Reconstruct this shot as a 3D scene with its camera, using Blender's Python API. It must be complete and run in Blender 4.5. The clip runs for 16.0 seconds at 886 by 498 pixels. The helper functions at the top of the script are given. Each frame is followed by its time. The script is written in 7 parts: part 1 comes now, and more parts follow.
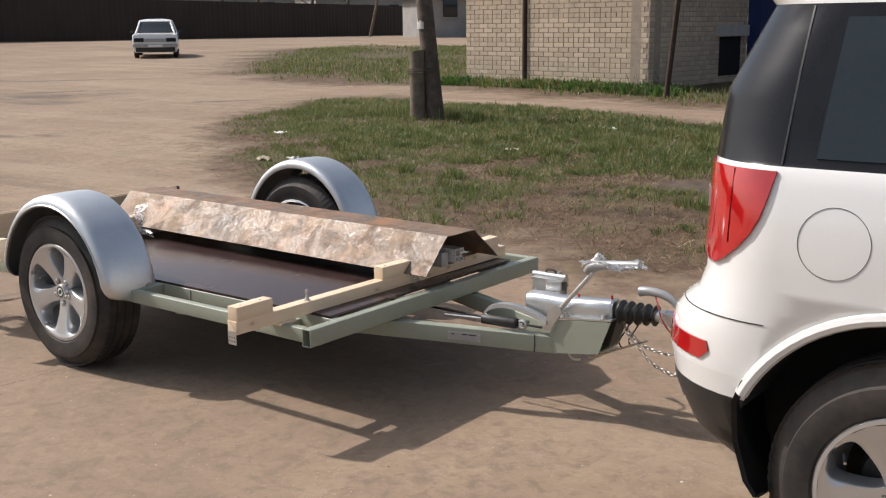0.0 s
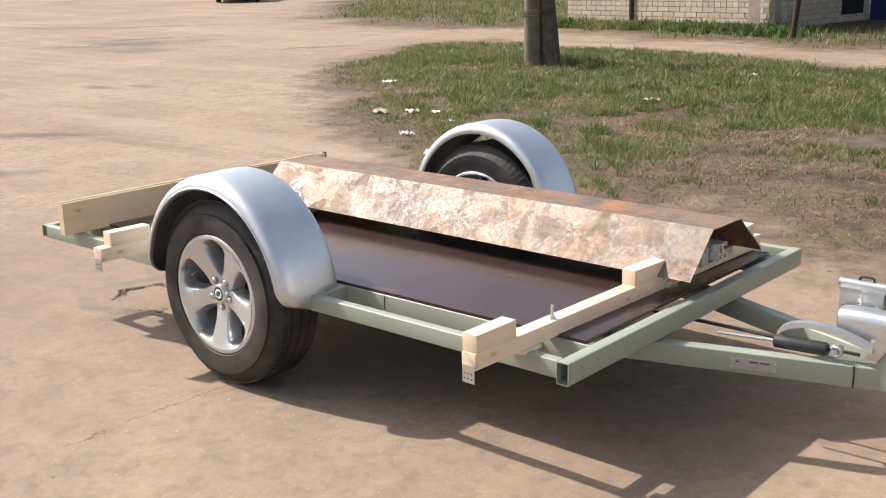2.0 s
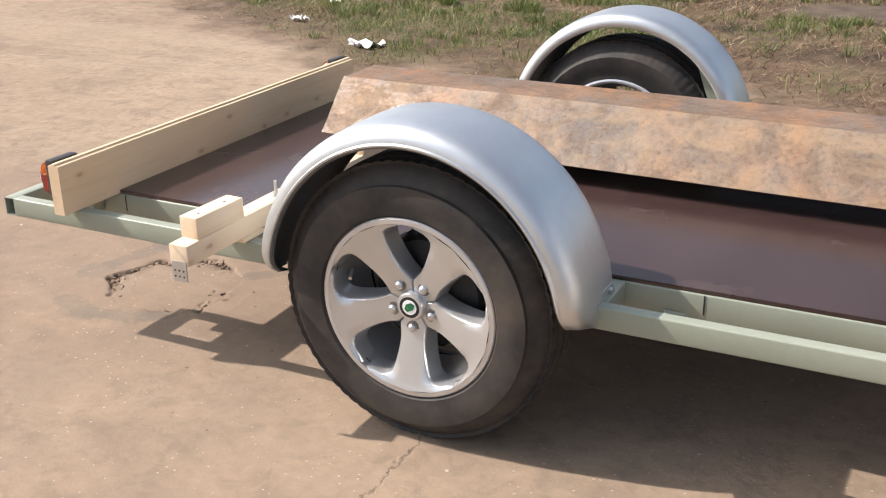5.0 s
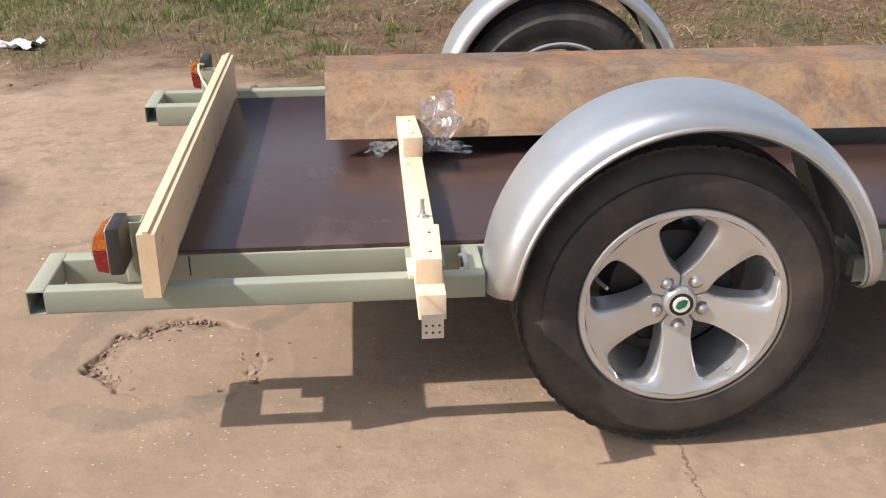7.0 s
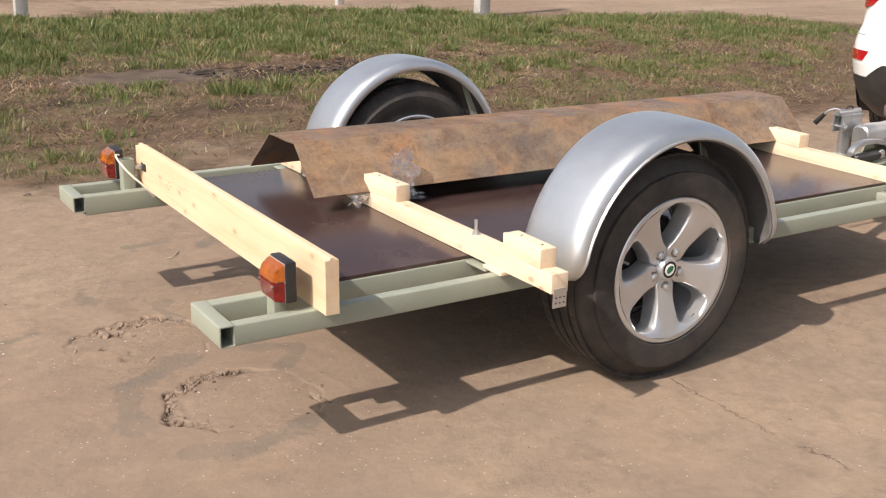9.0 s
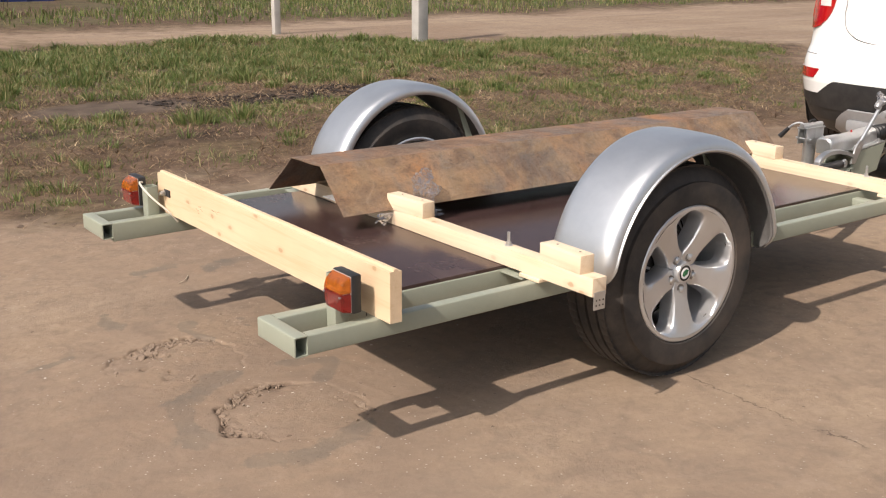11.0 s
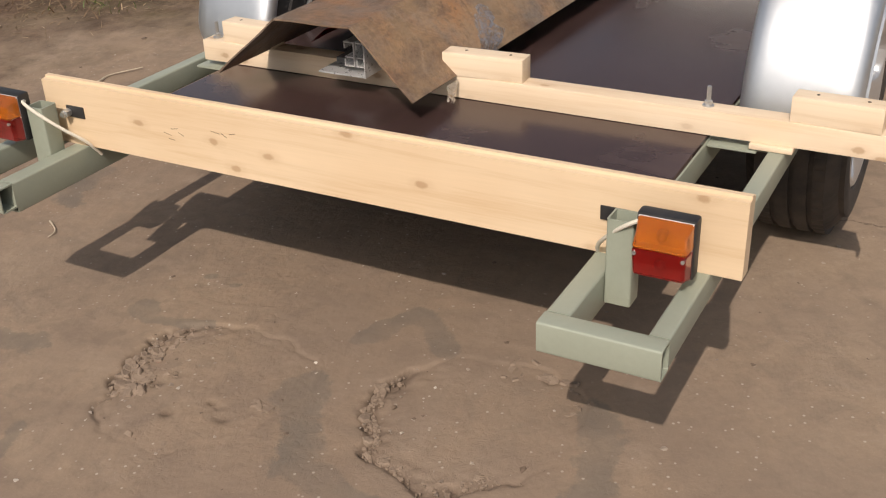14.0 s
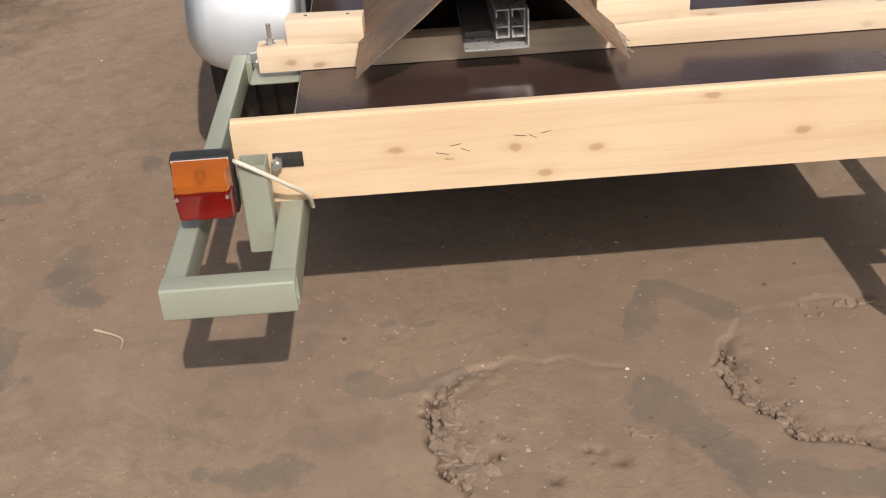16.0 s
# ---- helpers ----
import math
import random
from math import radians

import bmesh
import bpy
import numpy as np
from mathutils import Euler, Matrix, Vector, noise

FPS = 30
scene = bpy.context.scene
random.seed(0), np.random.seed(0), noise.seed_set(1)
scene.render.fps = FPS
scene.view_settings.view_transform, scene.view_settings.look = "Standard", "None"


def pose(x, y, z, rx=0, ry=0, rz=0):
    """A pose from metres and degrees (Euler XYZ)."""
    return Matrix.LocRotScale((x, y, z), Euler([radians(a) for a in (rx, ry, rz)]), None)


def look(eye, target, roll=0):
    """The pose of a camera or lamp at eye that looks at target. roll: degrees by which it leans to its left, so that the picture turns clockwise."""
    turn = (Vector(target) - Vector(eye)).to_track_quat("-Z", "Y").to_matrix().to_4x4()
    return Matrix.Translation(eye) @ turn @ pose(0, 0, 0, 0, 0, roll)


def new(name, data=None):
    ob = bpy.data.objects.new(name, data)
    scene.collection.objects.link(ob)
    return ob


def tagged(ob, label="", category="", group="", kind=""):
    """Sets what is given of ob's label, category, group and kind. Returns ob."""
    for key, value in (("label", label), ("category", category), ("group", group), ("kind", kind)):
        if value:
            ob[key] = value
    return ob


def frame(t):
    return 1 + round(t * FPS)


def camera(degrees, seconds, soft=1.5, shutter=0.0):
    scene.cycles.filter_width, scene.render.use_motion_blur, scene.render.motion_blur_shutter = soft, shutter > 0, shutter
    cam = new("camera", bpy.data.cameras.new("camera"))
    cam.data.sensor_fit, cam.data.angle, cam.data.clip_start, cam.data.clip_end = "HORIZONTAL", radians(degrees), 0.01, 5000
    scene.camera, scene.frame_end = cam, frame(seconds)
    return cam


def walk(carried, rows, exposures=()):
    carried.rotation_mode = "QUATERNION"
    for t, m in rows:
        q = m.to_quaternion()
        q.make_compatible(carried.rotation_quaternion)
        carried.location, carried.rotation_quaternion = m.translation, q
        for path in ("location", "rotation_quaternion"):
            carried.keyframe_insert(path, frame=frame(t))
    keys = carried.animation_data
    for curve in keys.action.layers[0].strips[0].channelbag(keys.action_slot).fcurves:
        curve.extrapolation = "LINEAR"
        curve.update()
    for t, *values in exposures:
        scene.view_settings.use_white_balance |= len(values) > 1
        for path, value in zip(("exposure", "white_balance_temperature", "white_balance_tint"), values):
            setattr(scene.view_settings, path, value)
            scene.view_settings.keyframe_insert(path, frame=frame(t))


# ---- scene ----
cam = camera(44.9, 16.0, soft=1.15)
PATH = [
    (0, (3.951, -3.295, 1.414), (2.761, -1.741, 1.005), -0.5),
    (0.5, (3.703, -3.231, 1.427), (2.427, -1.743, 1.031), -1.2),
    (1, (3.435, -3.06, 1.416), (2.129, -1.61, 0.977), -1.8),
    (1.5, (3.195, -2.968, 1.405), (1.886, -1.527, 0.946), -1.4),
    (2, (2.903, -2.921, 1.392), (1.625, -1.469, 0.883), -1.3),
    (2.5, (2.718, -2.887, 1.381), (1.447, -1.445, 0.832), -0.1),
    (3, (2.455, -2.746, 1.351), (1.155, -1.354, 0.743), -1.3),
    (3.5, (2.178, -2.707, 1.332), (0.911, -1.29, 0.71), -0.4),
    (4, (1.805, -2.751, 1.343), (0.659, -1.258, 0.667), -1.8),
    (4.2, (1.668, -2.734, 1.336), (0.570, -1.206, 0.648), -1.6),
    (6.3, (-0.055, -2.553, 1.274), (-0.311, -0.737, 0.475), -0.9),
    (6.5, (-0.194, -2.555, 1.272), (-0.343, -0.714, 0.507), -0.8),
    (7, (-0.602, -2.648, 1.281), (-0.471, -0.821, 0.478), -0.5),
    (7.5, (-0.925, -2.652, 1.247), (-0.585, -0.822, 0.516), -2.7),
    (8, (-1.338, -2.785, 1.251), (-0.794, -0.982, 0.578), -3.2),
    (8.5, (-1.674, -2.919, 1.274), (-0.943, -1.194, 0.575), -2.8),
    (9, (-2.032, -2.842, 1.252), (-1.014, -1.227, 0.658), 1.0),
    (9.2, (-2.168, -2.834, 1.256), (-1.086, -1.246, 0.704), 1.9),
    (11.3, (-2.395, -2.802, 1.264), (-1.238, -1.270, 0.711), -0.1),
    (11.5, (-2.334, -2.723, 1.257), (-1.198, -1.183, 0.678), -1.3),
    (12, (-2.224, -2.485, 1.227), (-1.09, -0.969, 0.583), -1.1),
    (12.5, (-2.211, -2.138, 1.178), (-0.942, -0.787, 0.425), -1.4),
    (13, (-2.169, -1.736, 1.16), (-0.785, -0.535, 0.358), -1.0),
    (13.5, (-2.262, -1.408, 1.172), (-0.841, -0.367, 0.224), 0.6),
    (14, (-2.48, -1.061, 1.201), (-0.937, -0.205, 0.258), -2.2),
    (14.5, (-2.527, -0.702, 1.172), (-0.868, -0.034, 0.278), -2.2),
    (15, (-2.562, -0.301, 1.184), (-0.891, 0.154, 0.184), -0.8),
    (15.5, (-2.636, 0.027, 1.2), (-0.938, 0.233, 0.164), -0.8),
    (16, (-2.524, 0.375, 1.17), (-0.814, 0.339, 0.133), -3.7),
]
EXPOSURES = [(0, 0.11, 6170, 10), (0.5, 0.38, 6170, 10), (1.5, 0.73, 6170, 10), (3.0, 0.73, 6170, 10), (3.5, 0.68, 6170, 10), (4, 0.72, 6180, 10), (6.5, 0.65, 6300, 10), (8, 0.53, 6390, 12), (8.5, 0.53, 6420, 12), (9, 0.38, 6450, 12), (11.5, 0.21, 6550, 12), (12.5, 0.13, 6550, 12), (13.5, -0.09, 6640, 12), (14, -0.25, 6570, 11), (14.5, -0.37, 6530, 11), (15.5, -0.13, 6500, 11), (16, -0.18, 6500, 11)]
walk(cam, [(t, look(eye, target, roll)) for t, eye, target, roll in PATH], EXPOSURES)

# ---- world, sun, exposure ----
SUN_WAY = Vector((-1.0, -0.245, 1.0)).normalized()
world = bpy.data.worlds.new("world")
scene.world = world
world.use_nodes = True
_wn = world.node_tree.nodes
_sky = _wn.new("ShaderNodeTexSky")
_sky.sky_type = "NISHITA"
_sky.sun_disc = False
_sky.sun_elevation = math.asin(SUN_WAY.z)
_sky.sun_rotation = math.atan2(SUN_WAY.x, SUN_WAY.y)
_sky.dust_density = 3.5
_bg = _wn["Background"]
_bg.inputs["Strength"].default_value = 0.125
_haze = _wn.new("ShaderNodeHueSaturation")
_haze.inputs["Saturation"].default_value = 0.60
world.node_tree.links.new(_sky.outputs["Color"], _haze.inputs["Color"])
world.node_tree.links.new(_haze.outputs["Color"], _bg.inputs["Color"])
_sun = bpy.data.lights.new("sun", "SUN")
_sun.energy = 4.3
_sun.angle = radians(0.6)
_sun.color = (1.0, 0.885, 0.785)
sun = new("sun", _sun)
sun.matrix_world = look(SUN_WAY * 50, (0, 0, 0))


# ---- materials ----
class Nodes:
    """Short hand for a node tree of one material."""

    def __init__(self, name):
        self.mat = bpy.data.materials.new(name)
        self.mat.use_nodes = True
        self.t = self.mat.node_tree
        self.b = self.t.nodes["Principled BSDF"]
        self.co = self.t.nodes.new("ShaderNodeTexCoord").outputs["Object"]

    def put(self, socket, value):
        if isinstance(value, bpy.types.NodeSocket):
            self.t.links.new(value, socket)
        else:
            socket.default_value = value

    def noise(self, scale, detail=4.0, rough=0.55, vec=None, dist=0.0):
        n = self.t.nodes.new("ShaderNodeTexNoise")
        n.inputs["Scale"].default_value = scale
        n.inputs["Detail"].default_value = detail
        n.inputs["Roughness"].default_value = rough
        n.inputs["Distortion"].default_value = dist
        self.put(n.inputs["Vector"], vec if vec is not None else self.co)
        return n.outputs["Fac"]

    def voronoi(self, scale, feature="F1", vec=None, out="Distance"):
        n = self.t.nodes.new("ShaderNodeTexVoronoi")
        n.feature = feature
        n.inputs["Scale"].default_value = scale
        self.put(n.inputs["Vector"], vec if vec is not None else self.co)
        return n.outputs[out]

    def stretch(self, sx, sy, sz):
        n = self.t.nodes.new("ShaderNodeMapping")
        n.inputs["Scale"].default_value = (sx, sy, sz)
        self.put(n.inputs["Vector"], self.co)
        return n.outputs["Vector"]

    def ramp(self, fac, *stops):
        n = self.t.nodes.new("ShaderNodeValToRGB")
        e = n.color_ramp.elements
        while len(e) < len(stops):
            e.new(0.5)
        for el, (p, c) in zip(e, stops):
            el.position = p
            el.color = (*c, 1) if isinstance(c, tuple) else (c, c, c, 1)
        self.put(n.inputs["Fac"], fac)
        return n.outputs["Color"]

    def mix(self, fac, a, b, kind="MIX"):
        n = self.t.nodes.new("ShaderNodeMix")
        n.data_type = "RGBA"
        n.blend_type = kind
        self.put(n.inputs[0], fac)
        self.put(n.inputs[6], (*a, 1) if isinstance(a, tuple) else a)
        self.put(n.inputs[7], (*b, 1) if isinstance(b, tuple) else b)
        return n.outputs[2]

    def math(self, op, a, b=0.0, clamp=False):
        n = self.t.nodes.new("ShaderNodeMath")
        n.operation = op
        n.use_clamp = clamp
        self.put(n.inputs[0], a)
        self.put(n.inputs[1], b)
        return n.outputs[0]

    def attr(self, name):
        n = self.t.nodes.new("ShaderNodeAttribute")
        n.attribute_name = name
        return n.outputs["Fac"]

    def xyz(self):
        n = self.t.nodes.new("ShaderNodeSeparateXYZ")
        self.put(n.inputs[0], self.co)
        return n.outputs

    def island(self):
        return self.t.nodes.new("ShaderNodeNewGeometry").outputs["Random Per Island"]

    def chance(self):
        return self.t.nodes.new("ShaderNodeObjectInfo").outputs["Random"]

    def bump(self, height, strength=0.4, distance=0.004):
        n = self.t.nodes.new("ShaderNodeBump")
        n.inputs["Strength"].default_value = strength
        n.inputs["Distance"].default_value = distance
        self.put(n.inputs["Height"], height)
        if self.b.inputs["Normal"].links:
            self.t.links.new(self.b.inputs["Normal"].links[0].from_socket, n.inputs["Normal"])
        self.t.links.new(n.outputs["Normal"], self.b.inputs["Normal"])

    def done(self, color=None, rough=0.5, metal=0.0, **more):
        if color is not None:
            self.put(self.b.inputs["Base Color"], (*color, 1) if isinstance(color, tuple) else color)
        self.put(self.b.inputs["Roughness"], rough)
        self.put(self.b.inputs["Metallic"], metal)
        for key, value in more.items():
            self.put(self.b.inputs[key.replace("_", " ")], value)
        return self.mat


def two_tone(name, a, b, scale, rough=0.5, metal=0.0, fine=60.0, bump=0.15, depth=0.002, vary=0.25, **more):
    """A surface that wanders between two colours, with fine relief."""
    n = Nodes(name)
    big = n.noise(scale, 5)
    small = n.noise(fine, 6, 0.65)
    col = n.ramp(n.math("ADD", n.math("MULTIPLY", big, 0.7), n.math("MULTIPLY", small, 0.3)), (0.36, a), (0.64, b))
    if bump:
        n.bump(small, bump, depth)
    rr = n.math("ADD", n.math("MULTIPLY", n.math("SUBTRACT", small, 0.5), vary), rough)
    return n.done(col, rr, metal, **more)


def wood(name, pale, dark, along):
    """Planed pine: rings along one axis, darker knots, fine grain."""
    n = Nodes(name)
    s = [26.0, 26.0, 26.0]
    s[along] = 1.3
    v = n.stretch(*s)
    grain = n.noise(1.0, 5, 0.6, v, 0.6)
    s = [240.0, 240.0, 240.0]
    s[along] = 8
    fine = n.noise(1.0, 3, 0.6, n.stretch(*s))
    col = n.ramp(n.math("ADD", n.math("MULTIPLY", grain, 0.75), n.math("MULTIPLY", fine, 0.25)), (0.3, dark), (0.48, pale), (0.75, tuple(min(1, c * 1.1) for c in pale)))
    xyz = n.xyz()
    cross = [xyz[k] for k in range(3) if k != along]
    cv = n.t.nodes.new("ShaderNodeCombineXYZ")
    n.put(cv.inputs[0], n.math("MULTIPLY", xyz[along], 9.0))
    n.put(cv.inputs[1], n.math("MULTIPLY", n.math("ADD", cross[0], cross[1]), 17.0))
    vor = n.t.nodes.new("ShaderNodeTexVoronoi")
    vor.voronoi_dimensions = "2D"
    vor.inputs["Scale"].default_value = 1.0
    n.put(vor.inputs["Vector"], cv.outputs[0])
    spot = n.math("ADD", vor.outputs["Distance"], n.math("MULTIPLY", n.math("SUBTRACT", n.noise(60, 3), 0.5), 0.12))
    pick = n.ramp(vor.outputs["Color"], (0.60, 0.0), (0.64, 1.0))
    knot = n.math("MULTIPLY", n.math("ADD", n.math("MULTIPLY", n.ramp(spot, (0.07, 1.0), (0.13, 0.0)), 0.75), n.math("MULTIPLY", n.ramp(spot, (0.10, 1.0), (0.30, 0.0)), 0.30)), pick)
    col = n.mix(n.math("MULTIPLY", knot, 0.62), col, (0.35, 0.21, 0.105))
    tone = n.noise(2.5, 3)
    col = n.mix(n.math("MULTIPLY", n.ramp(tone, (0.35, 0.0), (0.7, 1.0)), 0.3), col, (0.75, 0.60, 0.42), "MULTIPLY")
    n.bump(fine, 0.25, 0.001)
    return n.done(col, 0.62)


def make_ground():
    n = Nodes("packed_dirt")
    big = n.noise(0.35, 6, 0.6)
    mid = n.noise(2.6, 6, 0.62)
    small = n.noise(24, 6, 0.7)
    grit = n.noise(140, 4, 0.7)
    sandy = n.mix(n.ramp(big, (0.36, 0.0), (0.62, 1.0)), (0.235, 0.165, 0.112), (0.325, 0.245, 0.168))
    col = n.mix(n.math("MULTIPLY", n.ramp(mid, (0.42, 0.0), (0.7, 1.0)), 0.55), sandy, (0.205, 0.155, 0.115))
    col = n.mix(n.math("MULTIPLY", n.ramp(small, (0.35, 1.0), (0.6, 0.0)), 0.35), col, (0.17, 0.125, 0.09))
    col = n.mix(n.math("MULTIPLY", n.ramp(grit, (0.58, 0.0), (0.78, 1.0)), 0.5), col, (0.42, 0.34, 0.26))
    blot = n.ramp(n.noise(7.5, 5, 0.6, None, 0.8), (0.52, 0.0), (0.66, 1.0))
    col = n.mix(n.math("MULTIPLY", blot, 0.52), col, (0.17, 0.128, 0.095))
    soft = n.ramp(n.noise(15, 6, 0.68, None, 0.5), (0.50, 0.0), (0.62, 1.0))
    col = n.mix(n.math("MULTIPLY", soft, n.ramp(n.noise(1.3, 3), (0.35, 0.15), (0.6, 0.6))), col, (0.165, 0.122, 0.090))
    dusty = n.ramp(n.noise(10, 6, 0.7, None, 0.4), (0.54, 0.0), (0.68, 1.0))
    col = n.mix(n.math("MULTIPLY", dusty, 0.42), col, (0.345, 0.27, 0.20))
    # the ground is darker and greyer in a broad patch where the trailer stands
    grey = n.math("MULTIPLY", n.attr("greyed"), n.ramp(mid, (0.3, 0.2), (0.6, 0.7)))
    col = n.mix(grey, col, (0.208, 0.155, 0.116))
    # damp patches
    stain = n.math("ADD", n.attr("stain"), n.math("MULTIPLY", n.math("SUBTRACT", n.noise(13, 6, 0.7), 0.5), 1.5))
    col = n.mix(n.math("MULTIPLY", n.ramp(stain, (0.46, 0.0), (0.60, 1.0)), n.ramp(n.noise(9, 4), (0.3, 0.25), (0.7, 0.72))), col, (0.128, 0.112, 0.092))
    x, y, z = n.xyz()
    wet = n.math("MULTIPLY", n.attr("damp"), 1.0)
    for cx, cy, rx, ry, turn in ((-15.4, 8.75, 1.7, 0.42, 1.02), (-16.2, 9.7, 1.2, 0.20, 0.95), (-6.2, 1.8, 0.45, 0.16, 0.6), (-19.5, 12.2, 1.6, 0.25, 0.9), (-11.5, 9.8, 0.9, 0.2, 1.0)):
        dx, dy = n.math("SUBTRACT", x, cx), n.math("SUBTRACT", y, cy)
        u = n.math("ADD", n.math("MULTIPLY", dx, math.cos(turn) / rx), n.math("MULTIPLY", dy, math.sin(turn) / rx))
        v = n.math("ADD", n.math("MULTIPLY", dx, -math.sin(turn) / ry), n.math("MULTIPLY", dy, math.cos(turn) / ry))
        spot = n.math("SUBTRACT", 1.4, n.math("SQRT", n.math("ADD", n.math("MULTIPLY", u, u), n.math("MULTIPLY", v, v))), True)
        wet = n.math("MAXIMUM", wet, n.math("MULTIPLY", spot, n.ramp(n.noise(2.5, 5, 0.7), (0.44, 0.0), (0.52, 1.0))))
    col = n.mix(n.math("MULTIPLY", wet, 0.62), col, (0.10, 0.080, 0.064))
    damp = n.math("MULTIPLY", wet, n.ramp(n.noise(16, 5, 0.65), (0.33, 0.0), (0.5, 1.0)))
    col = n.mix(n.math("MULTIPLY", damp, 0.7), col, (0.085, 0.068, 0.054))
    # speckles of light stone chips
    chips = n.ramp(n.voronoi(38), (0.07, 1.0), (0.13, 0.0))
    chips = n.math("MULTIPLY", chips, n.ramp(n.noise(3.2, 3), (0.42, 0.0), (0.56, 1.0)))
    col = n.mix(n.math("MULTIPLY", chips, 0.65), col, (0.46, 0.41, 0.34))
    # old wheel ruts across the yard
    rut = n.t.nodes.new("ShaderNodeMapping")
    rut.inputs["Rotation"].default_value = (0, 0, -0.62)
    rut.inputs["Scale"].default_value = (0.16, 1.5, 1.0)
    n.put(rut.inputs["Vector"], n.co)
    streak = n.math("MULTIPLY", n.ramp(n.noise(1.0, 6, 0.7, rut.outputs["Vector"], 0.7), (0.57, 0.0), (0.66, 1.0)), n.ramp(n.noise(0.22, 2), (0.42, 0.15), (0.6, 1.0)))
    streak = n.math("MULTIPLY", streak, n.math("SUBTRACT", 1.0, n.attr("greyed"), True))
    col = n.mix(n.math("MULTIPLY", streak, 0.5), col, (0.135, 0.10, 0.074))
    pale = n.ramp(n.noise(0.8, 5, 0.6, rut.outputs["Vector"], 0.4), (0.5, 0.0), (0.68, 1.0))
    col = n.mix(n.math("MULTIPLY", pale, 0.3), col, (0.40, 0.32, 0.235))
    # earth under the grass
    soil = n.ramp(n.noise(11, 6, 0.8), (0.3, (0.046, 0.028, 0.018)), (0.48, (0.100, 0.064, 0.041)), (0.68, (0.185, 0.128, 0.083)))
    soil = n.mix(n.math("MULTIPLY", n.ramp(n.noise(1.7, 5), (0.47, 0.0), (0.62, 1.0)), 0.18), soil, (0.095, 0.115, 0.04))
    dry = n.math("MULTIPLY", n.ramp(n.noise(1.4, 4), (0.40, 0.25), (0.6, 1.0)), n.ramp(n.noise(55, 5, 0.8, None, 2.0), (0.46, 0.0), (0.58, 1.0)))
    soil = n.mix(n.math("MULTIPLY", dry, 0.4), soil, (0.205, 0.140, 0.084))
    soil = n.mix(n.math("MULTIPLY", n.ramp(n.math("ADD", n.attr("green"), n.math("MULTIPLY", n.math("SUBTRACT", n.noise(14, 5, 0.7), 0.5), 0.8)), (0.15, 0.0), (0.5, 1.0)), 0.38), soil, (0.080, 0.095, 0.036))
    clod = n.math("MULTIPLY", n.ramp(n.noise(5.5, 6, 0.72, None, 0.5), (0.47, 0.0), (0.60, 1.0)), 0.62)
    soil = n.mix(clod, soil, (0.036, 0.023, 0.015))
    edge = n.math("ADD", n.attr("grass"), n.math("MULTIPLY", n.math("SUBTRACT", n.noise(3.0, 6, 0.7), 0.5), 1.1))
    col = n.mix(n.ramp(edge, (0.16, 0.0), (0.34, 0.55), (0.58, 1.0)), col, soil)
    peat = n.math("MULTIPLY", n.attr("peat"), n.ramp(n.noise(9, 5), (0.35, 0.2), (0.55, 1.0)))
    col = n.mix(peat, col, (0.026, 0.017, 0.011))
    # grey silt dried in a shallow hollow of the verge
    col = n.mix(n.attr("silt"), col, n.ramp(n.noise(5, 5), (0.35, (0.062, 0.045, 0.033)), (0.65, (0.125, 0.094, 0.070))))
    # one long crack in the hard crust
    x, y, z = n.xyz()
    wig = n.math("MULTIPLY", n.math("SUBTRACT", n.noise(4.5, 6, 0.7), 0.5), 0.22)
    off = n.math("ABSOLUTE", n.math("SUBTRACT", n.math("ADD", x, wig), 0.02))
    line = n.ramp(n.math("MULTIPLY", off, 40.0), (0.05, 1.0), (0.22, 0.0))
    reach = n.math("MULTIPLY", n.math("LESS_THAN", y, -0.75), n.math("GREATER_THAN", y, -3.2))
    line = n.math("MULTIPLY", n.math("MULTIPLY", line, reach), n.ramp(n.noise(5, 3), (0.42, 0.0), (0.52, 1.0)))
    col = n.mix(n.math("MULTIPLY", line, 0.75), col, (0.08, 0.058, 0.043))
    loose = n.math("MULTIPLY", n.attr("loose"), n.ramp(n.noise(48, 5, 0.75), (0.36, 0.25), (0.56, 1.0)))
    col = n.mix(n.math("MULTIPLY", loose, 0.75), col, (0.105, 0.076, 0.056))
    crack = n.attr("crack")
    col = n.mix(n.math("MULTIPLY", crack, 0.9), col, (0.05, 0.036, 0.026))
    h = n.math("ADD", n.math("MULTIPLY", mid, 1.6), n.math("ADD", n.math("MULTIPLY", small, 0.6), n.math("MULTIPLY", grit, 0.09)))
    h = n.math("SUBTRACT", h, n.math("MULTIPLY", line, 0.8))
    trodden = n.math("MULTIPLY", n.ramp(n.noise(1.9, 4), (0.45, 0.0), (0.6, 1.0)), n.noise(38, 5, 0.75, None, 0.5))
    h = n.math("ADD", h, n.math("MULTIPLY", trodden, 1.5))
    n.bump(h, 0.34, 0.012)
    return n.done(col, n.math("SUBTRACT", 0.95, n.math("MULTIPLY", damp, 0.15)), 0.0, Specular_IOR_Level=0.25)


def make_brick(name, a, b):
    n = Nodes(name)
    col = n.mix(n.chance(), a, b)
    col = n.mix(n.math("MULTIPLY", n.ramp(n.noise(3, 5), (0.4, 0.0), (0.7, 1.0)), 0.4), col, (0.25, 0.21, 0.16))
    g = n.noise(45, 5, 0.7)
    n.bump(g, 0.4, 0.004)
    return n.done(n.mix(n.math("MULTIPLY", g, 0.25), col, (0.2, 0.16, 0.12)), 0.9)


